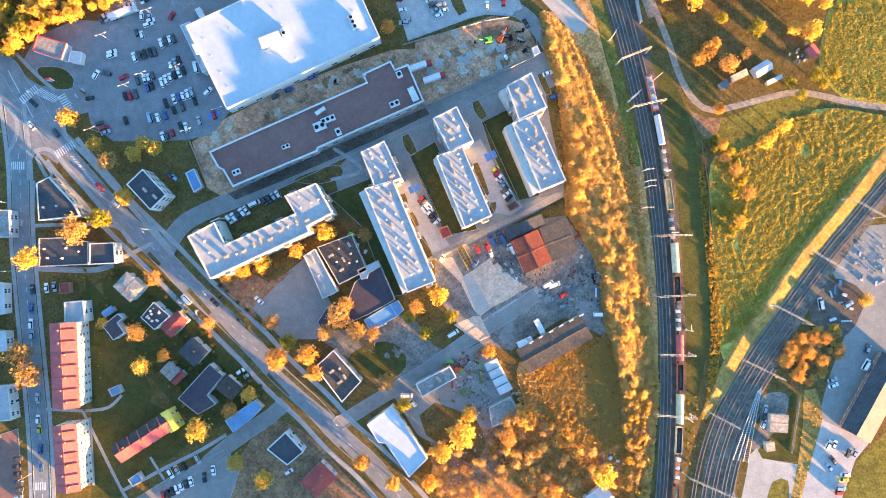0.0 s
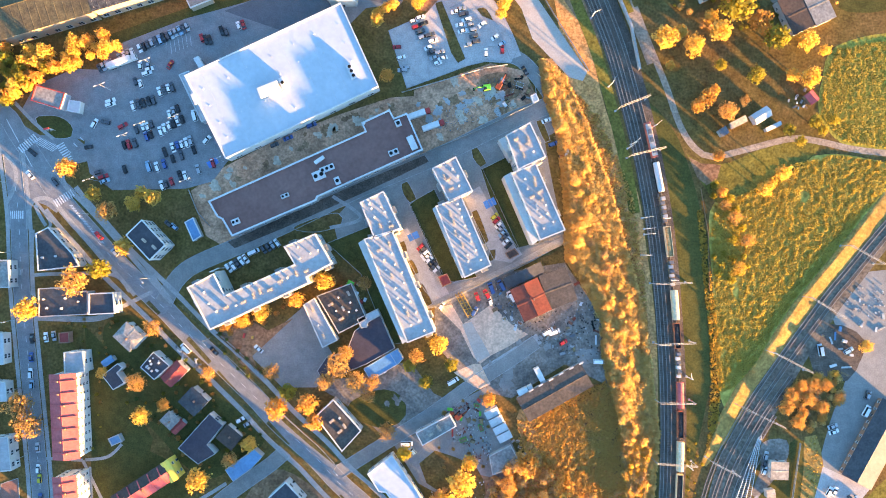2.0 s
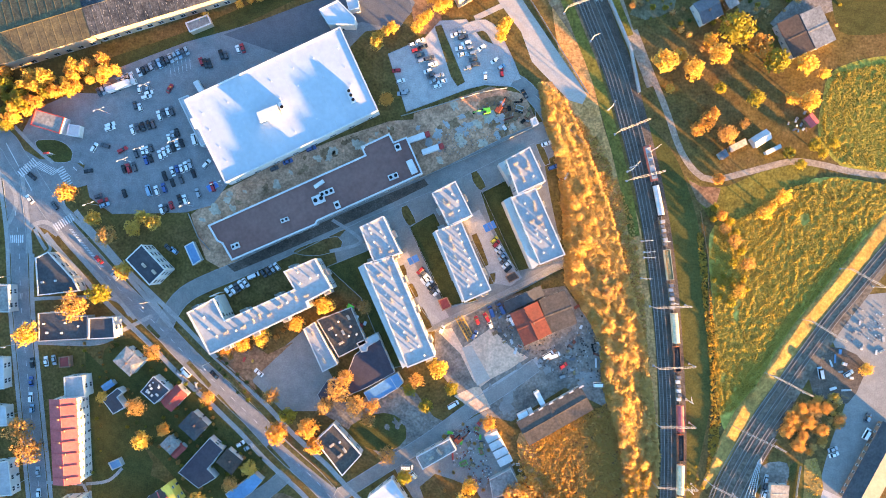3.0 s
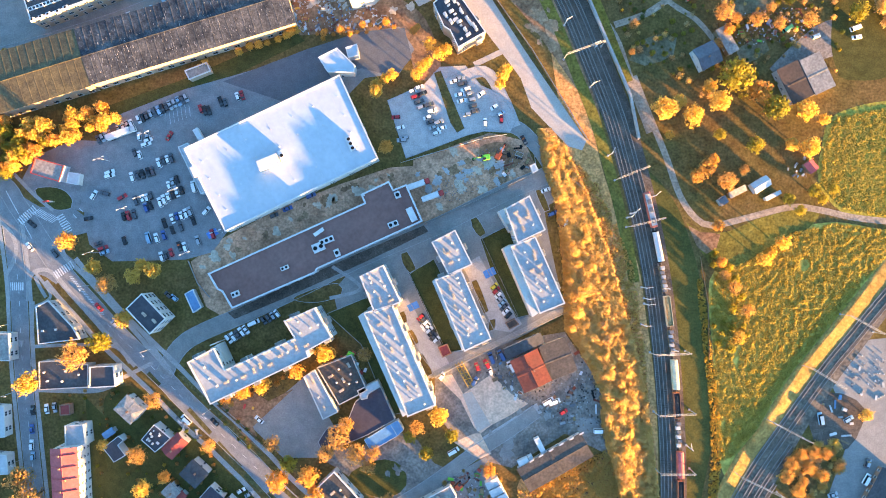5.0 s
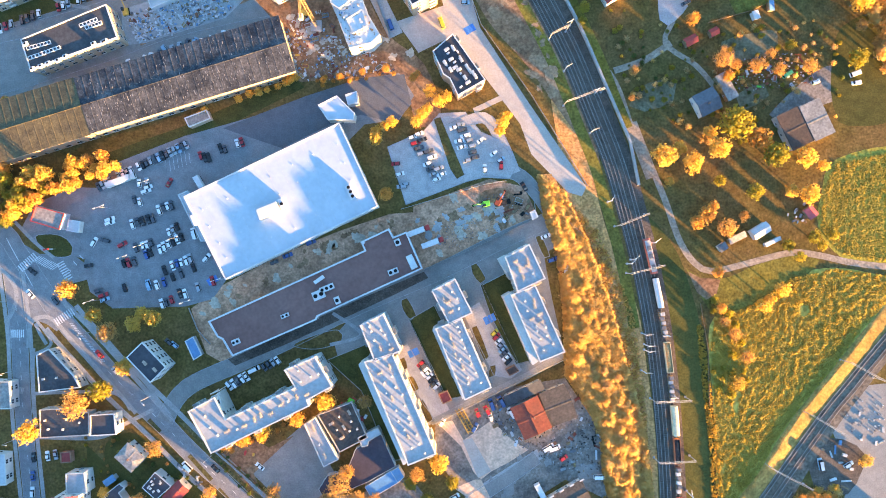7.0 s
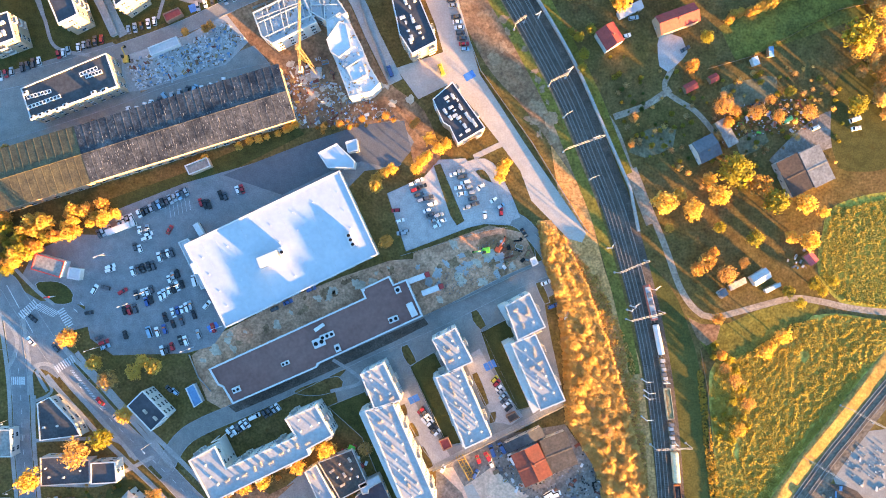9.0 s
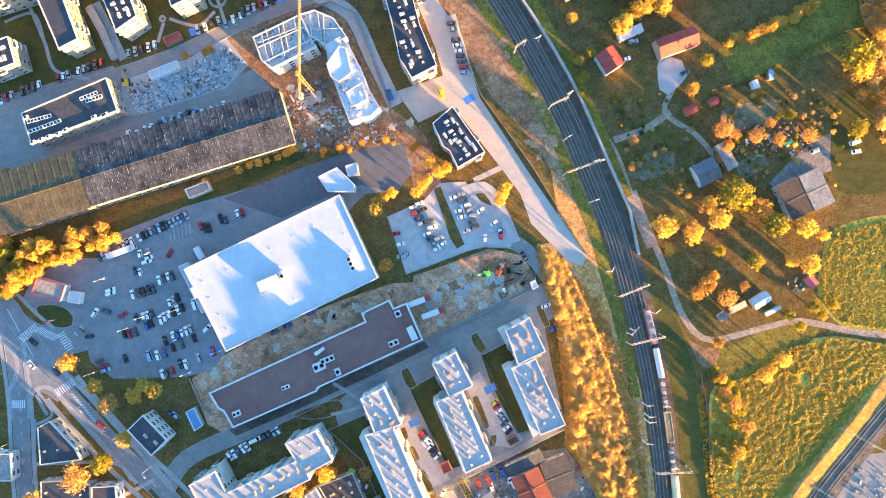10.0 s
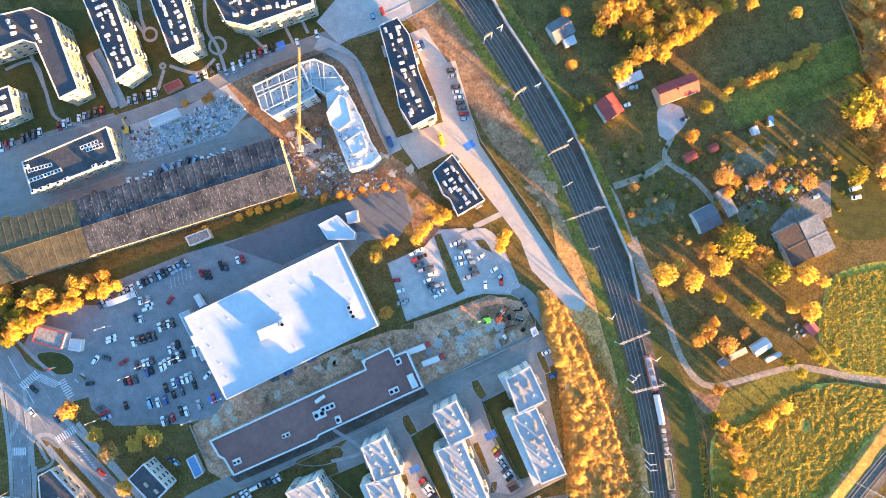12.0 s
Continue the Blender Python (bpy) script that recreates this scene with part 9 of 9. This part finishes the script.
def clutter(poly, n, where, mats, big=2.4, gap=1.2):
    """Single goods lying about: pallets, crates, pipe bundles, sheeted stacks."""
    for p in scatter(poly, n, clutter_rng, gap):
        kind, m, yaw, z = clutter_rng.randrange(4), clutter_rng.choice(mats), clutter_rng.uniform(0, 180), ground_z(p)
        s = clutter_rng.uniform(0.5, 1.0) * big
        if kind == 0:
            ob = thing("crate_stack", "stack of crates on pallets " + where, "crates", pose(p[0], p[1], z, 0, 0, yaw))
            part("pallet", block(bmesh.new(), 0, 0, 0, s, s * 0.7, 0.15), WOOD, ob)
            part("crate", block(bmesh.new(), 0, 0, 0.15, s * 0.9, s * 0.62, s * 0.4, 0, 0.04), m, ob)
        elif kind == 1:
            ob = thing("pipe_bundle", "bundle of pipes lying " + where, "pipes", pose(p[0], p[1], z, 0, 0, yaw))
            for i in range(3):
                part("pipe", rod(bmesh.new(), (-s, (i - 1.5) * 0.28, 0.14), (s, (i - 1.5) * 0.28, 0.14), 0.13, 8), m, ob)
        elif kind == 2:
            ob = thing("board_stack", "stack of boards and sheets " + where, "boards", pose(p[0], p[1], z, 0, 0, yaw))
            for i in range(2):
                part("board", block(bmesh.new(), clutter_rng.uniform(-0.2, 0.2), clutter_rng.uniform(-0.2, 0.2), i * 0.2, s * 1.2, s * 0.5, 0.18, clutter_rng.uniform(-6, 6)), m, ob)
        else:
            ob = thing("container", "small steel skip container " + where, "container", pose(p[0], p[1], z, 0, 0, yaw))
            bm = ring(bmesh.new(), [(-s * 0.7, -s * 0.4), (s * 0.7, -s * 0.4), (s * 0.7, s * 0.4), (-s * 0.7, s * 0.4)], 0.1, 0.05, s * 0.45)
            bmesh.ops.recalc_face_normals(bm, faces=bm.faces)
            part("side", bm, m, ob)
            part("floor", block(bmesh.new(), 0, 0, 0.0, s * 1.38, s * 0.78, s * 0.3), clutter_rng.choice((WOOD, CONCRETE, GRIT, WAGON_BROWN)), ob, "loose rubble filling")


BRIGHT = [WHITE_METAL, PALE_ROOF, CONCRETE, WHITE_METAL, BLUE_ROOF, WOOD, RUST_ROOF, SLATE_ROOF, PALE_ROOF, PALE_ROOF]
clutter([(-143.9, 184.2), (-116.5, 191.7), (-98.2, 201.9), (-90.5, 194.0), (-98.3, 183.6), (-124.4, 174.8), (-140.1, 171.1)], 137, "in the storage yard", BRIGHT + [WHITE_METAL, PALE_ROOF, PALE_ROOF], 1.7, 0.8)
clutter([(-98.4, 175.8), (-74.9, 180.8), (-72.4, 176.8), (-80.2, 179.5), (-67.3, 158.6), (-62.1, 154.6), (-68.6, 154.7), (-75.0, 176.3)], 17, "beside the long hall", BRIGHT, 2.2, 1.2)
clutter([(-61.9, 184.5), (-51.5, 185.7), (-46.4, 171.3), (-60.7, 171.5)], 19, "on the building site", BRIGHT, 2.2, 1.2)
clutter([(-56.9, 157.1), (-23.1, 161.2), (-20.6, 157.5), (-57.0, 153.2)], 19, "on the site edge", BRIGHT, 2.4, 1.2)
clutter([(-72.4, 178.1), (-64.6, 178.0), (-60.8, 155.9), (-66.0, 154.6)], 17, "on the building site", [YELLOW_PAINT, WHITE_METAL, PALE_ROOF, WOOD], 2.2, 1.2)
clutter([(-161.0, 155.7), (-145.3, 160.7), (-144.1, 157.3), (-159.7, 151.8)], 10, "beside the long hall", BRIGHT, 2.2, 1.2)
clutter([(59.8, 11.4), (66.2, 6.2), (75.3, -6.6), (77.9, -29.8), (71.4, -26.0), (65.0, -9.2)], 18, "in the works yard", [WOOD, RUST_ROOF, SLATE_ROOF, RUBBER, CONCRETE, WHITE_METAL], 2.6, 1.4)
clutter([(3.2, -50.6), (17.3, -45.4), (20.0, -65.9), (9.7, -71.1), (4.5, -63.4)], 20, "in the storage yard", [WOOD, RUST_ROOF, SLATE_ROOF, RUBBER, CONCRETE, GREEN_PAINT, RED_PAINT], 2.4, 1.4)
clutter([(19.8, 0.9), (28.8, 10.0), (36.6, -9.3), (36.6, -17.1), (25.0, -6.8)], 16, "in the works yard", BRIGHT, 2.4, 1.4)
clutter([(52.1, -8.8), (63.7, -4.6), (68.8, -19.5), (55.9, -26.0), (43.0, -19.6)], 10, "in the works yard", [WOOD, RUST_ROOF, SLATE_ROOF, CONCRETE], 2.2, 1.4)
clutter([(24.7, 99.4), (39.0, 102.0), (41.6, 91.6), (28.6, 87.7)], 16, "on the building ground", [RUBBER, RUST_ROOF, WHITE_METAL, SLATE_ROOF, WOOD], 2.6, 1.4)
clutter([(29.0, -67.2), (32.8, -60.8), (38.0, -71.0), (31.6, -73.6)], 6, "in the storage yard", BRIGHT, 2.0, 1.2)
clutter([(70.1, -96.5), (79.1, -90.1), (81.7, -97.8), (74.0, -102.9)], 10, "at the wood's edge", [PALE_ROOF, BLUE_PAINT, RUST_ROOF], 2.2, 1.2)
clutter([(187.6, 1.5), (200.5, 4.1), (201.7, -14.0), (190.1, -14.0)], 6, "in the scrap yard", [CONCRETE, PALE_ROOF], 2.4, 1.4)
clutter([(169.4, -16.6), (179.8, -11.4), (190.1, -21.7), (184.9, -34.6), (172.0, -33.4)], 10, "in the scrap yard", BRIGHT, 2.4, 2.0)
clutter([(129.9, 158.9), (145.5, 161.3), (166.3, 163.7), (171.2, 150.7), (140.1, 148.4)], 24, "in the allotments", BRIGHT + [GREEN_PAINT], 2.0, 1.6)
clutter([(158.2, 90.8), (166.0, 96.0), (169.9, 88.2), (160.8, 84.8)], 12, "beside the garden shed", BRIGHT, 1.8, 1.2)
clutter([(-121.8, -20.1), (-111.4, -26.5), (-110.1, -33.0), (-120.4, -26.6)], 13, "beside the house", [WHITE_METAL, SLATE_ROOF, PALE_ROOF], 1.8, 1.0)
clutter([(-47.2, 4.6), (-37.0, 8.5), (-34.3, -1.8), (-40.8, -3.1)], 7, "behind the workshop", [RUST_ROOF, WHITE_METAL, GREEN_PAINT, RED_PAINT], 2.6, 1.4)
clutter([(-98.6, -13.6), (-88.4, -9.7), (-84.5, -18.7), (-90.9, -20.0)], 6, "in the yard beside the road", [RED_PAINT, YELLOW_PAINT, WHITE_METAL], 1.8, 1.4)

PALE = [WHITE_METAL, PALE_ROOF, CONCRETE, BLUE_ROOF, WOOD]
debris("debris", "pale loose building waste in the storage yard", [(-143.9, 184.2), (-116.5, 191.7), (-98.2, 201.9), (-90.5, 194.0), (-98.3, 183.6), (-124.4, 174.8), (-140.1, 171.1)], 700, PALE, 1, 0.4, 1.3)
debris("debris", "loose building waste beside the long hall", [(-74.9, 179.5), (-64.5, 182.0), (-46.4, 173.9), (-23.1, 161.2), (-20.6, 156.7), (-57.0, 152.7), (-67.3, 154.7)], 420, PALE + [RUST_ROOF], 2, 0.3, 1.2)
debris("debris", "loose scraps in the works yard", [(24.9, 11.3), (55.9, -6.7), (66.2, 6.2), (77.9, -9.2), (77.9, -29.8), (55.9, -26.0), (35.3, -14.5), (19.8, -1.7)], 380, [SLATE_ROOF, WOOD, BROWN_ROOF, RUBBER, CONCRETE], 3, 0.3, 1.0)
debris("debris", "loose scraps in the storage yard", [(3.2, -50.6), (17.3, -45.4), (21.3, -65.9), (31.6, -72.3), (17.4, -76.2), (4.5, -63.4)], 220, [SLATE_ROOF, WOOD, PALE_ROOF, RUST_ROOF], 4, 0.3, 1.0)
debris("debris", "loose scraps in the allotments", [(124.8, 161.6), (145.6, 163.9), (171.5, 165.0), (173.8, 150.6), (140.1, 147.1), (127.2, 151.2)], 260, [WOOD, PALE_ROOF, SLATE_ROOF, RUST_ROOF], 5, 0.3, 0.9)
debris("debris", "building materials on the unfinished storey", [(-81.5, 201.6), (-61.9, 210.9), (-55.4, 212.8), (-47.4, 209.7), (-42.9, 202.1), (-50.7, 198.7), (-55.0, 198.8), (-74.1, 189.2)], 200, PALE, 6, 0.4, 1.6, 9.5)
debris("debris", "loose materials on the white slab", [(-48.6, 187.9), (-43.8, 199.4), (-40.3, 196.8), (-34.9, 185.8), (-32.0, 178.0), (-27.6, 170.2), (-39.6, 165.4), (-42.5, 172.4)], 150, PALE + [WOOD], 16, 0.3, 1.3, 11.0)
debris("debris", "stones and scraps on the building ground", [(-3.7, 81.1), (22.1, 102.0), (37.7, 99.4), (40.3, 91.6), (4.1, 73.3)], 260, [CONCRETE, WOOD, SLATE_ROOF], 7, 0.2, 0.7)
debris("debris", "stacked concrete sleepers and scraps", [(182.4, -2.4), (187.6, 5.4), (200.6, 8.0), (202.6, -6.2), (190.1, -14.0)], 70, [CONCRETE, SLATE_ROOF, PALE_ROOF], 8, 0.3, 0.9)
debris("debris", "scraps in the dark wood below the depot", [(-5.7, -86.5), (30.3, -81.3), (40.6, -91.5), (17.5, -112.0), (-3.0, -109.5)], 160, [WOOD, SLATE_ROOF, PALE_ROOF], 9, 0.3, 0.8)


def digger(p, yaw, paint, label):
    ob = thing("excavator", label, "excavator", pose(p[0], p[1], ground_z(p), 0, 0, yaw))
    for y in (-1, 1):
        part("crawler", block(bmesh.new(), 0, y * 1.1, 0, 3.6, 0.6, 0.8, 0, 0.15), RUBBER, ob)
    part("body", block(bmesh.new(), -0.3, 0, 0.85, 3.2, 2.5, 1.1, 0, 0.15), paint, ob)
    part("cab", block(bmesh.new(), 0.7, 0.7, 1.9, 1.4, 1.0, 1.2, 0, 0.1), CAR_GLASS, ob)
    part("boom", rod(bmesh.new(), (1.2, -0.2, 1.6), (4.2, -0.2, 3.6), 0.25, 6), paint, ob)
    part("stick", rod(bmesh.new(), (4.2, -0.2, 3.6), (5.8, -0.2, 1.2), 0.18, 6), paint, ob)
    part("bucket", block(bmesh.new(), 5.7, -0.2, 0.4, 0.9, 1.1, 0.9, 0, 0.1), RUBBER, ob)


digger((20.1, 96.2), 190, GREEN_PAINT, "green excavator on the building ground")
digger((26.0, 97.3), 60, RUST_ROOF, "orange excavator on the building ground")
digger((-61.6, 184.0), -40, YELLOW_PAINT, "yellow excavator on the building site")


def boom_section(a, b):
    """A lattice crane boom laid on the ground."""
    a, b = Vector(a), Vector(b)
    d = b - a
    n = d.length
    ob = thing("crane_boom", "yellow lattice crane boom lying in the works yard", "crane boom", pose(a.x, a.y, ground_z(tuple(a)), 0, 0, math.degrees(math.atan2(d.y, d.x))))
    for y in (-0.8, 0.8):
        part("chord", block(bmesh.new(), n / 2, y, 0.2, n, 0.35, 0.4, 0, 0.04), YELLOW_PAINT, ob)
    for i in range(8):
        part("brace", block(bmesh.new(), n * (i + 0.5) / 8, 0, 0.3, 0.22, 1.3, 0.2, 35 * (-1) ** i), YELLOW_PAINT, ob)


boom_section(*[(6.6, 2.4), (12.6, -8.4)])
boom_section(*[(8.2, 2.9), (14.2, -7.9)])
digger((-143.7, 185.0), 100, YELLOW_PAINT, "yellow excavator in the storage yard")
digger((7.6, -53.1), 40, RUST_ROOF, "orange excavator in the storage yard")
# filling station


def price_sign(p, yaw):
    """A tall price board on two posts; its writing too small to read, as plain bars."""
    ob = thing("price_sign", "red and white price board on the grass island", "sign", pose(p[0], p[1], ground_z(p), 0, 0, yaw))
    for x in (-0.9, 0.9):
        part("post", rod(bmesh.new(), (x, 0, 0), (x, 0, 5.2), 0.09, 8), METAL, ob)
    part("board", block(bmesh.new(), 0, 0, 1.6, 2.2, 0.5, 3.6, 0, 0.05), WHITE_METAL, ob)
    part("header", block(bmesh.new(), 0, 0, 4.5, 2.4, 0.6, 0.9, 0, 0.05), RED_PAINT, ob, "red header panel")
    for z in (2.0, 2.7, 3.4):
        part("bar", block(bmesh.new(), 0, -0.26, z, 1.5, 0.06, 0.35), RUBBER, ob)


def pergola(poly, h, n, label):
    """White beams on posts, side by side."""
    a, b, c, d = (Vector(q) for q in poly)
    ob = thing("pergola", label, "pergola")
    for q in (a, b, c, d):
        part("post", block(bmesh.new(), q.x, q.y, 0, 0.3, 0.3, h, 0, 0.03), WHITE_WALL, ob)
    for i in range(n):
        t = i / (n - 1)
        part("beam", rod(bmesh.new(), (*a.lerp(d, t), h), (*b.lerp(c, t), h), 0.28, 4), WHITE_WALL, ob)


def tarpaulin_booth(p, yaw, m, label):
    """A garden booth: a sheet roof of four slopes on poles."""
    ob = thing("booth", label, "booth", pose(p[0], p[1], ground_z(p), 0, 0, yaw))
    for x in (-1.4, 1.4):
        for y in (-1.4, 1.4):
            part("pole", rod(bmesh.new(), (x, y, 0), (x, y, 2.1), 0.05, 6), METAL, ob)
    part("roof", rod(bmesh.new(), (0, 0, 2.1), (0, 0, 2.9), 2.2, 4, 0.1), m, ob)


price_sign((-177.8, 76.5), 10)
pergola([(-102.2, 12.3), (-98.2, 14.0), (-96.9, 7.1), (-100.4, 5.6)], 10.0, 6, "white beamed pergola beside the apartment roof")
tarpaulin_booth((-41.6, 6.6), 20, GREEN_PAINT, "faded green booth behind the workshop")
tarpaulin_booth((-39.5, 2.0), 30, WHITE_METAL, "white booth behind the workshop")
tarpaulin_booth((-37.9, -1.6), 10, RED_PAINT, "red booth behind the workshop")
flat_building("filling station canopy with beige roof and red edge", [([(-182.6, 96.2), (-169.7, 92.5), (-172.0, 85.4), (-184.9, 89.3)], 5.0)], WHITE_METAL, GREY_FELT, RED_PAINT, 0, "canopy", "station_canopy", lip=0.3, rimw=0.35)
flat_building("small white station kiosk", [([(-168.7, 89.9), (-163.6, 89.1), (-164.3, 84.0), (-169.7, 85.0)], 3.4)], WHITE_WALL, PALE_ROOF, WHITE_METAL, 1, "kiosk", "kiosk")
flat_building("small red carport beside the shop", [([(-173.1, -15.5), (-168.5, -15.0), (-168.2, -19.9), (-172.8, -20.1)], 3.0)], BRICK_WALL, RED_TILE, None, 0, "carport", "carport")
flat_building("red-brown bin shelter in the courtyard", [([(-1.9, 10.0), (2.2, 11.5), (4.3, 7.2), (0.2, 5.4)], 2.6)], BRICK_WALL, RED_TILE, None, 0, "shelter", "bin_shelter")
flat_building("red-brown bin shelter in the courtyard", [([(28.7, 20.8), (32.8, 22.9), (34.9, 20.3), (30.5, 18.0)], 2.6)], BRICK_WALL, BROWN_ROOF, None, 0, "shelter", "bin_shelter")
flat_building("red brick bin shelter on the estate", [([(-126.0, 204.8), (-119.0, 207.8), (-117.2, 204.7), (-124.4, 201.1)], 2.6)], BRICK_WALL, RED_TILE, None, 0, "shelter", "bin_shelter")
flat_building("small blue-roofed shelter on the lawn", [([(-150.8, -63.2), (-146.0, -61.2), (-144.4, -64.5), (-149.0, -66.5)], 2.6)], GREY_WALL, BLUE_ROOF, None, 0, "shelter", "shelter")
flat_building("small blue-roofed transformer hut", [([(-141.2, -103.7), (-136.7, -100.6), (-134.4, -104.1), (-139.2, -106.7)], 3.0)], GREY_WALL, BLUE_ROOF, None, 0, "hut", "transformer_hut")
flat_building("blue glass-roofed garage pair", [([(-116.5, 34.6), (-112.7, 36.7), (-108.8, 28.5), (-112.6, 26.0)], 3.0)], GREY_WALL, BLUE_ROOF, WHITE_METAL, 0, "garage", "garage")
flat_building("white site cabin beside the road", [([(40.1, 92.1), (42.4, 93.2), (43.9, 90.1), (41.4, 88.8)], 2.8)], WHITE_METAL, WHITE_METAL, None, 0, "cabin", "site_cabin")
flat_building("long white site cabin in the storage yard", [([(-132.7, 189.4), (-119.8, 194.4), (-118.3, 191.0), (-131.2, 185.7)], 3.0)], WHITE_METAL, PALE_ROOF, None, 0, "cabin", "site_cabin")
flat_building("low estate ramp with pale walls", [([(-161.5, 218.6), (-158.9, 220.7), (-153.3, 210.8), (-147.4, 196.5), (-150.0, 195.2), (-155.9, 208.2)], 2.0)], CONCRETE, WALKWAY, CONCRETE, 0, "ramp", "garage_ramp")


# stored track panels beside the branch line
panels = thing("track_panels", "long bluish track panels stored beside the sidings", "rails")
ends = list(zip([(143.8, -63.0), (144.3, -62.5), (144.8, -62.2), (145.3, -62.0)], [(132.4, -94.3), (134.7, -94.8), (137.0, -95.3), (139.3, -95.6)]))
for a, b in ends:
    bm = rod(bmesh.new(), (a[0], a[1], 0.45), (b[0], b[1], 0.45), 0.16, 4)
    part("rail", bm, METAL, panels, "bare steel rail")
for i in range(34):
    k = (i + 0.5) / 34
    a, b = (Vector((*p, 0.32)).lerp(Vector((*q, 0.32)), k) for p, q in (ends[0], ends[-1]))
    part("sleeper", rod(bmesh.new(), a, b, 0.13, 4), CONCRETE, panels)
for p, yaw, c, shape in (((146.3, -77.9), 70, "white", "hatch"), ((146.6, -74.5), 70, "graphite", "saloon"), ((147.1, -71.2), 75, "silver", "hatch"), ((175.9, -87.3), 60, "white", "estate"), 
                         ((184.6, -91.1), 60, "graphite", "hatch"), 
                         ((193.8, -43.6), 65, "silver", "hatch"), 
                         ((20.3, 2.0), 120, "red", "estate"), ((21.9, -1.1), 110, "white", "hatch"), ((27.0, 6.1), 120, "blue", "van"), ((29.3, 7.4), 120, "graphite", "hatch"), ((31.4, 1.0), 120, "white", "van"), ((-0.3, -3.3), 60, "white", "hatch"),
                         ((51.0, -15.2), 20, "white", "van"), ((55.2, -19.8), 30, "red", "hatch"), ((45.6, -2.1), 60, "green", "estate"), ((80.2, -28.8), 10, "white", "hatch")):
    car(p, yaw, c, shape, "parked in the yard")
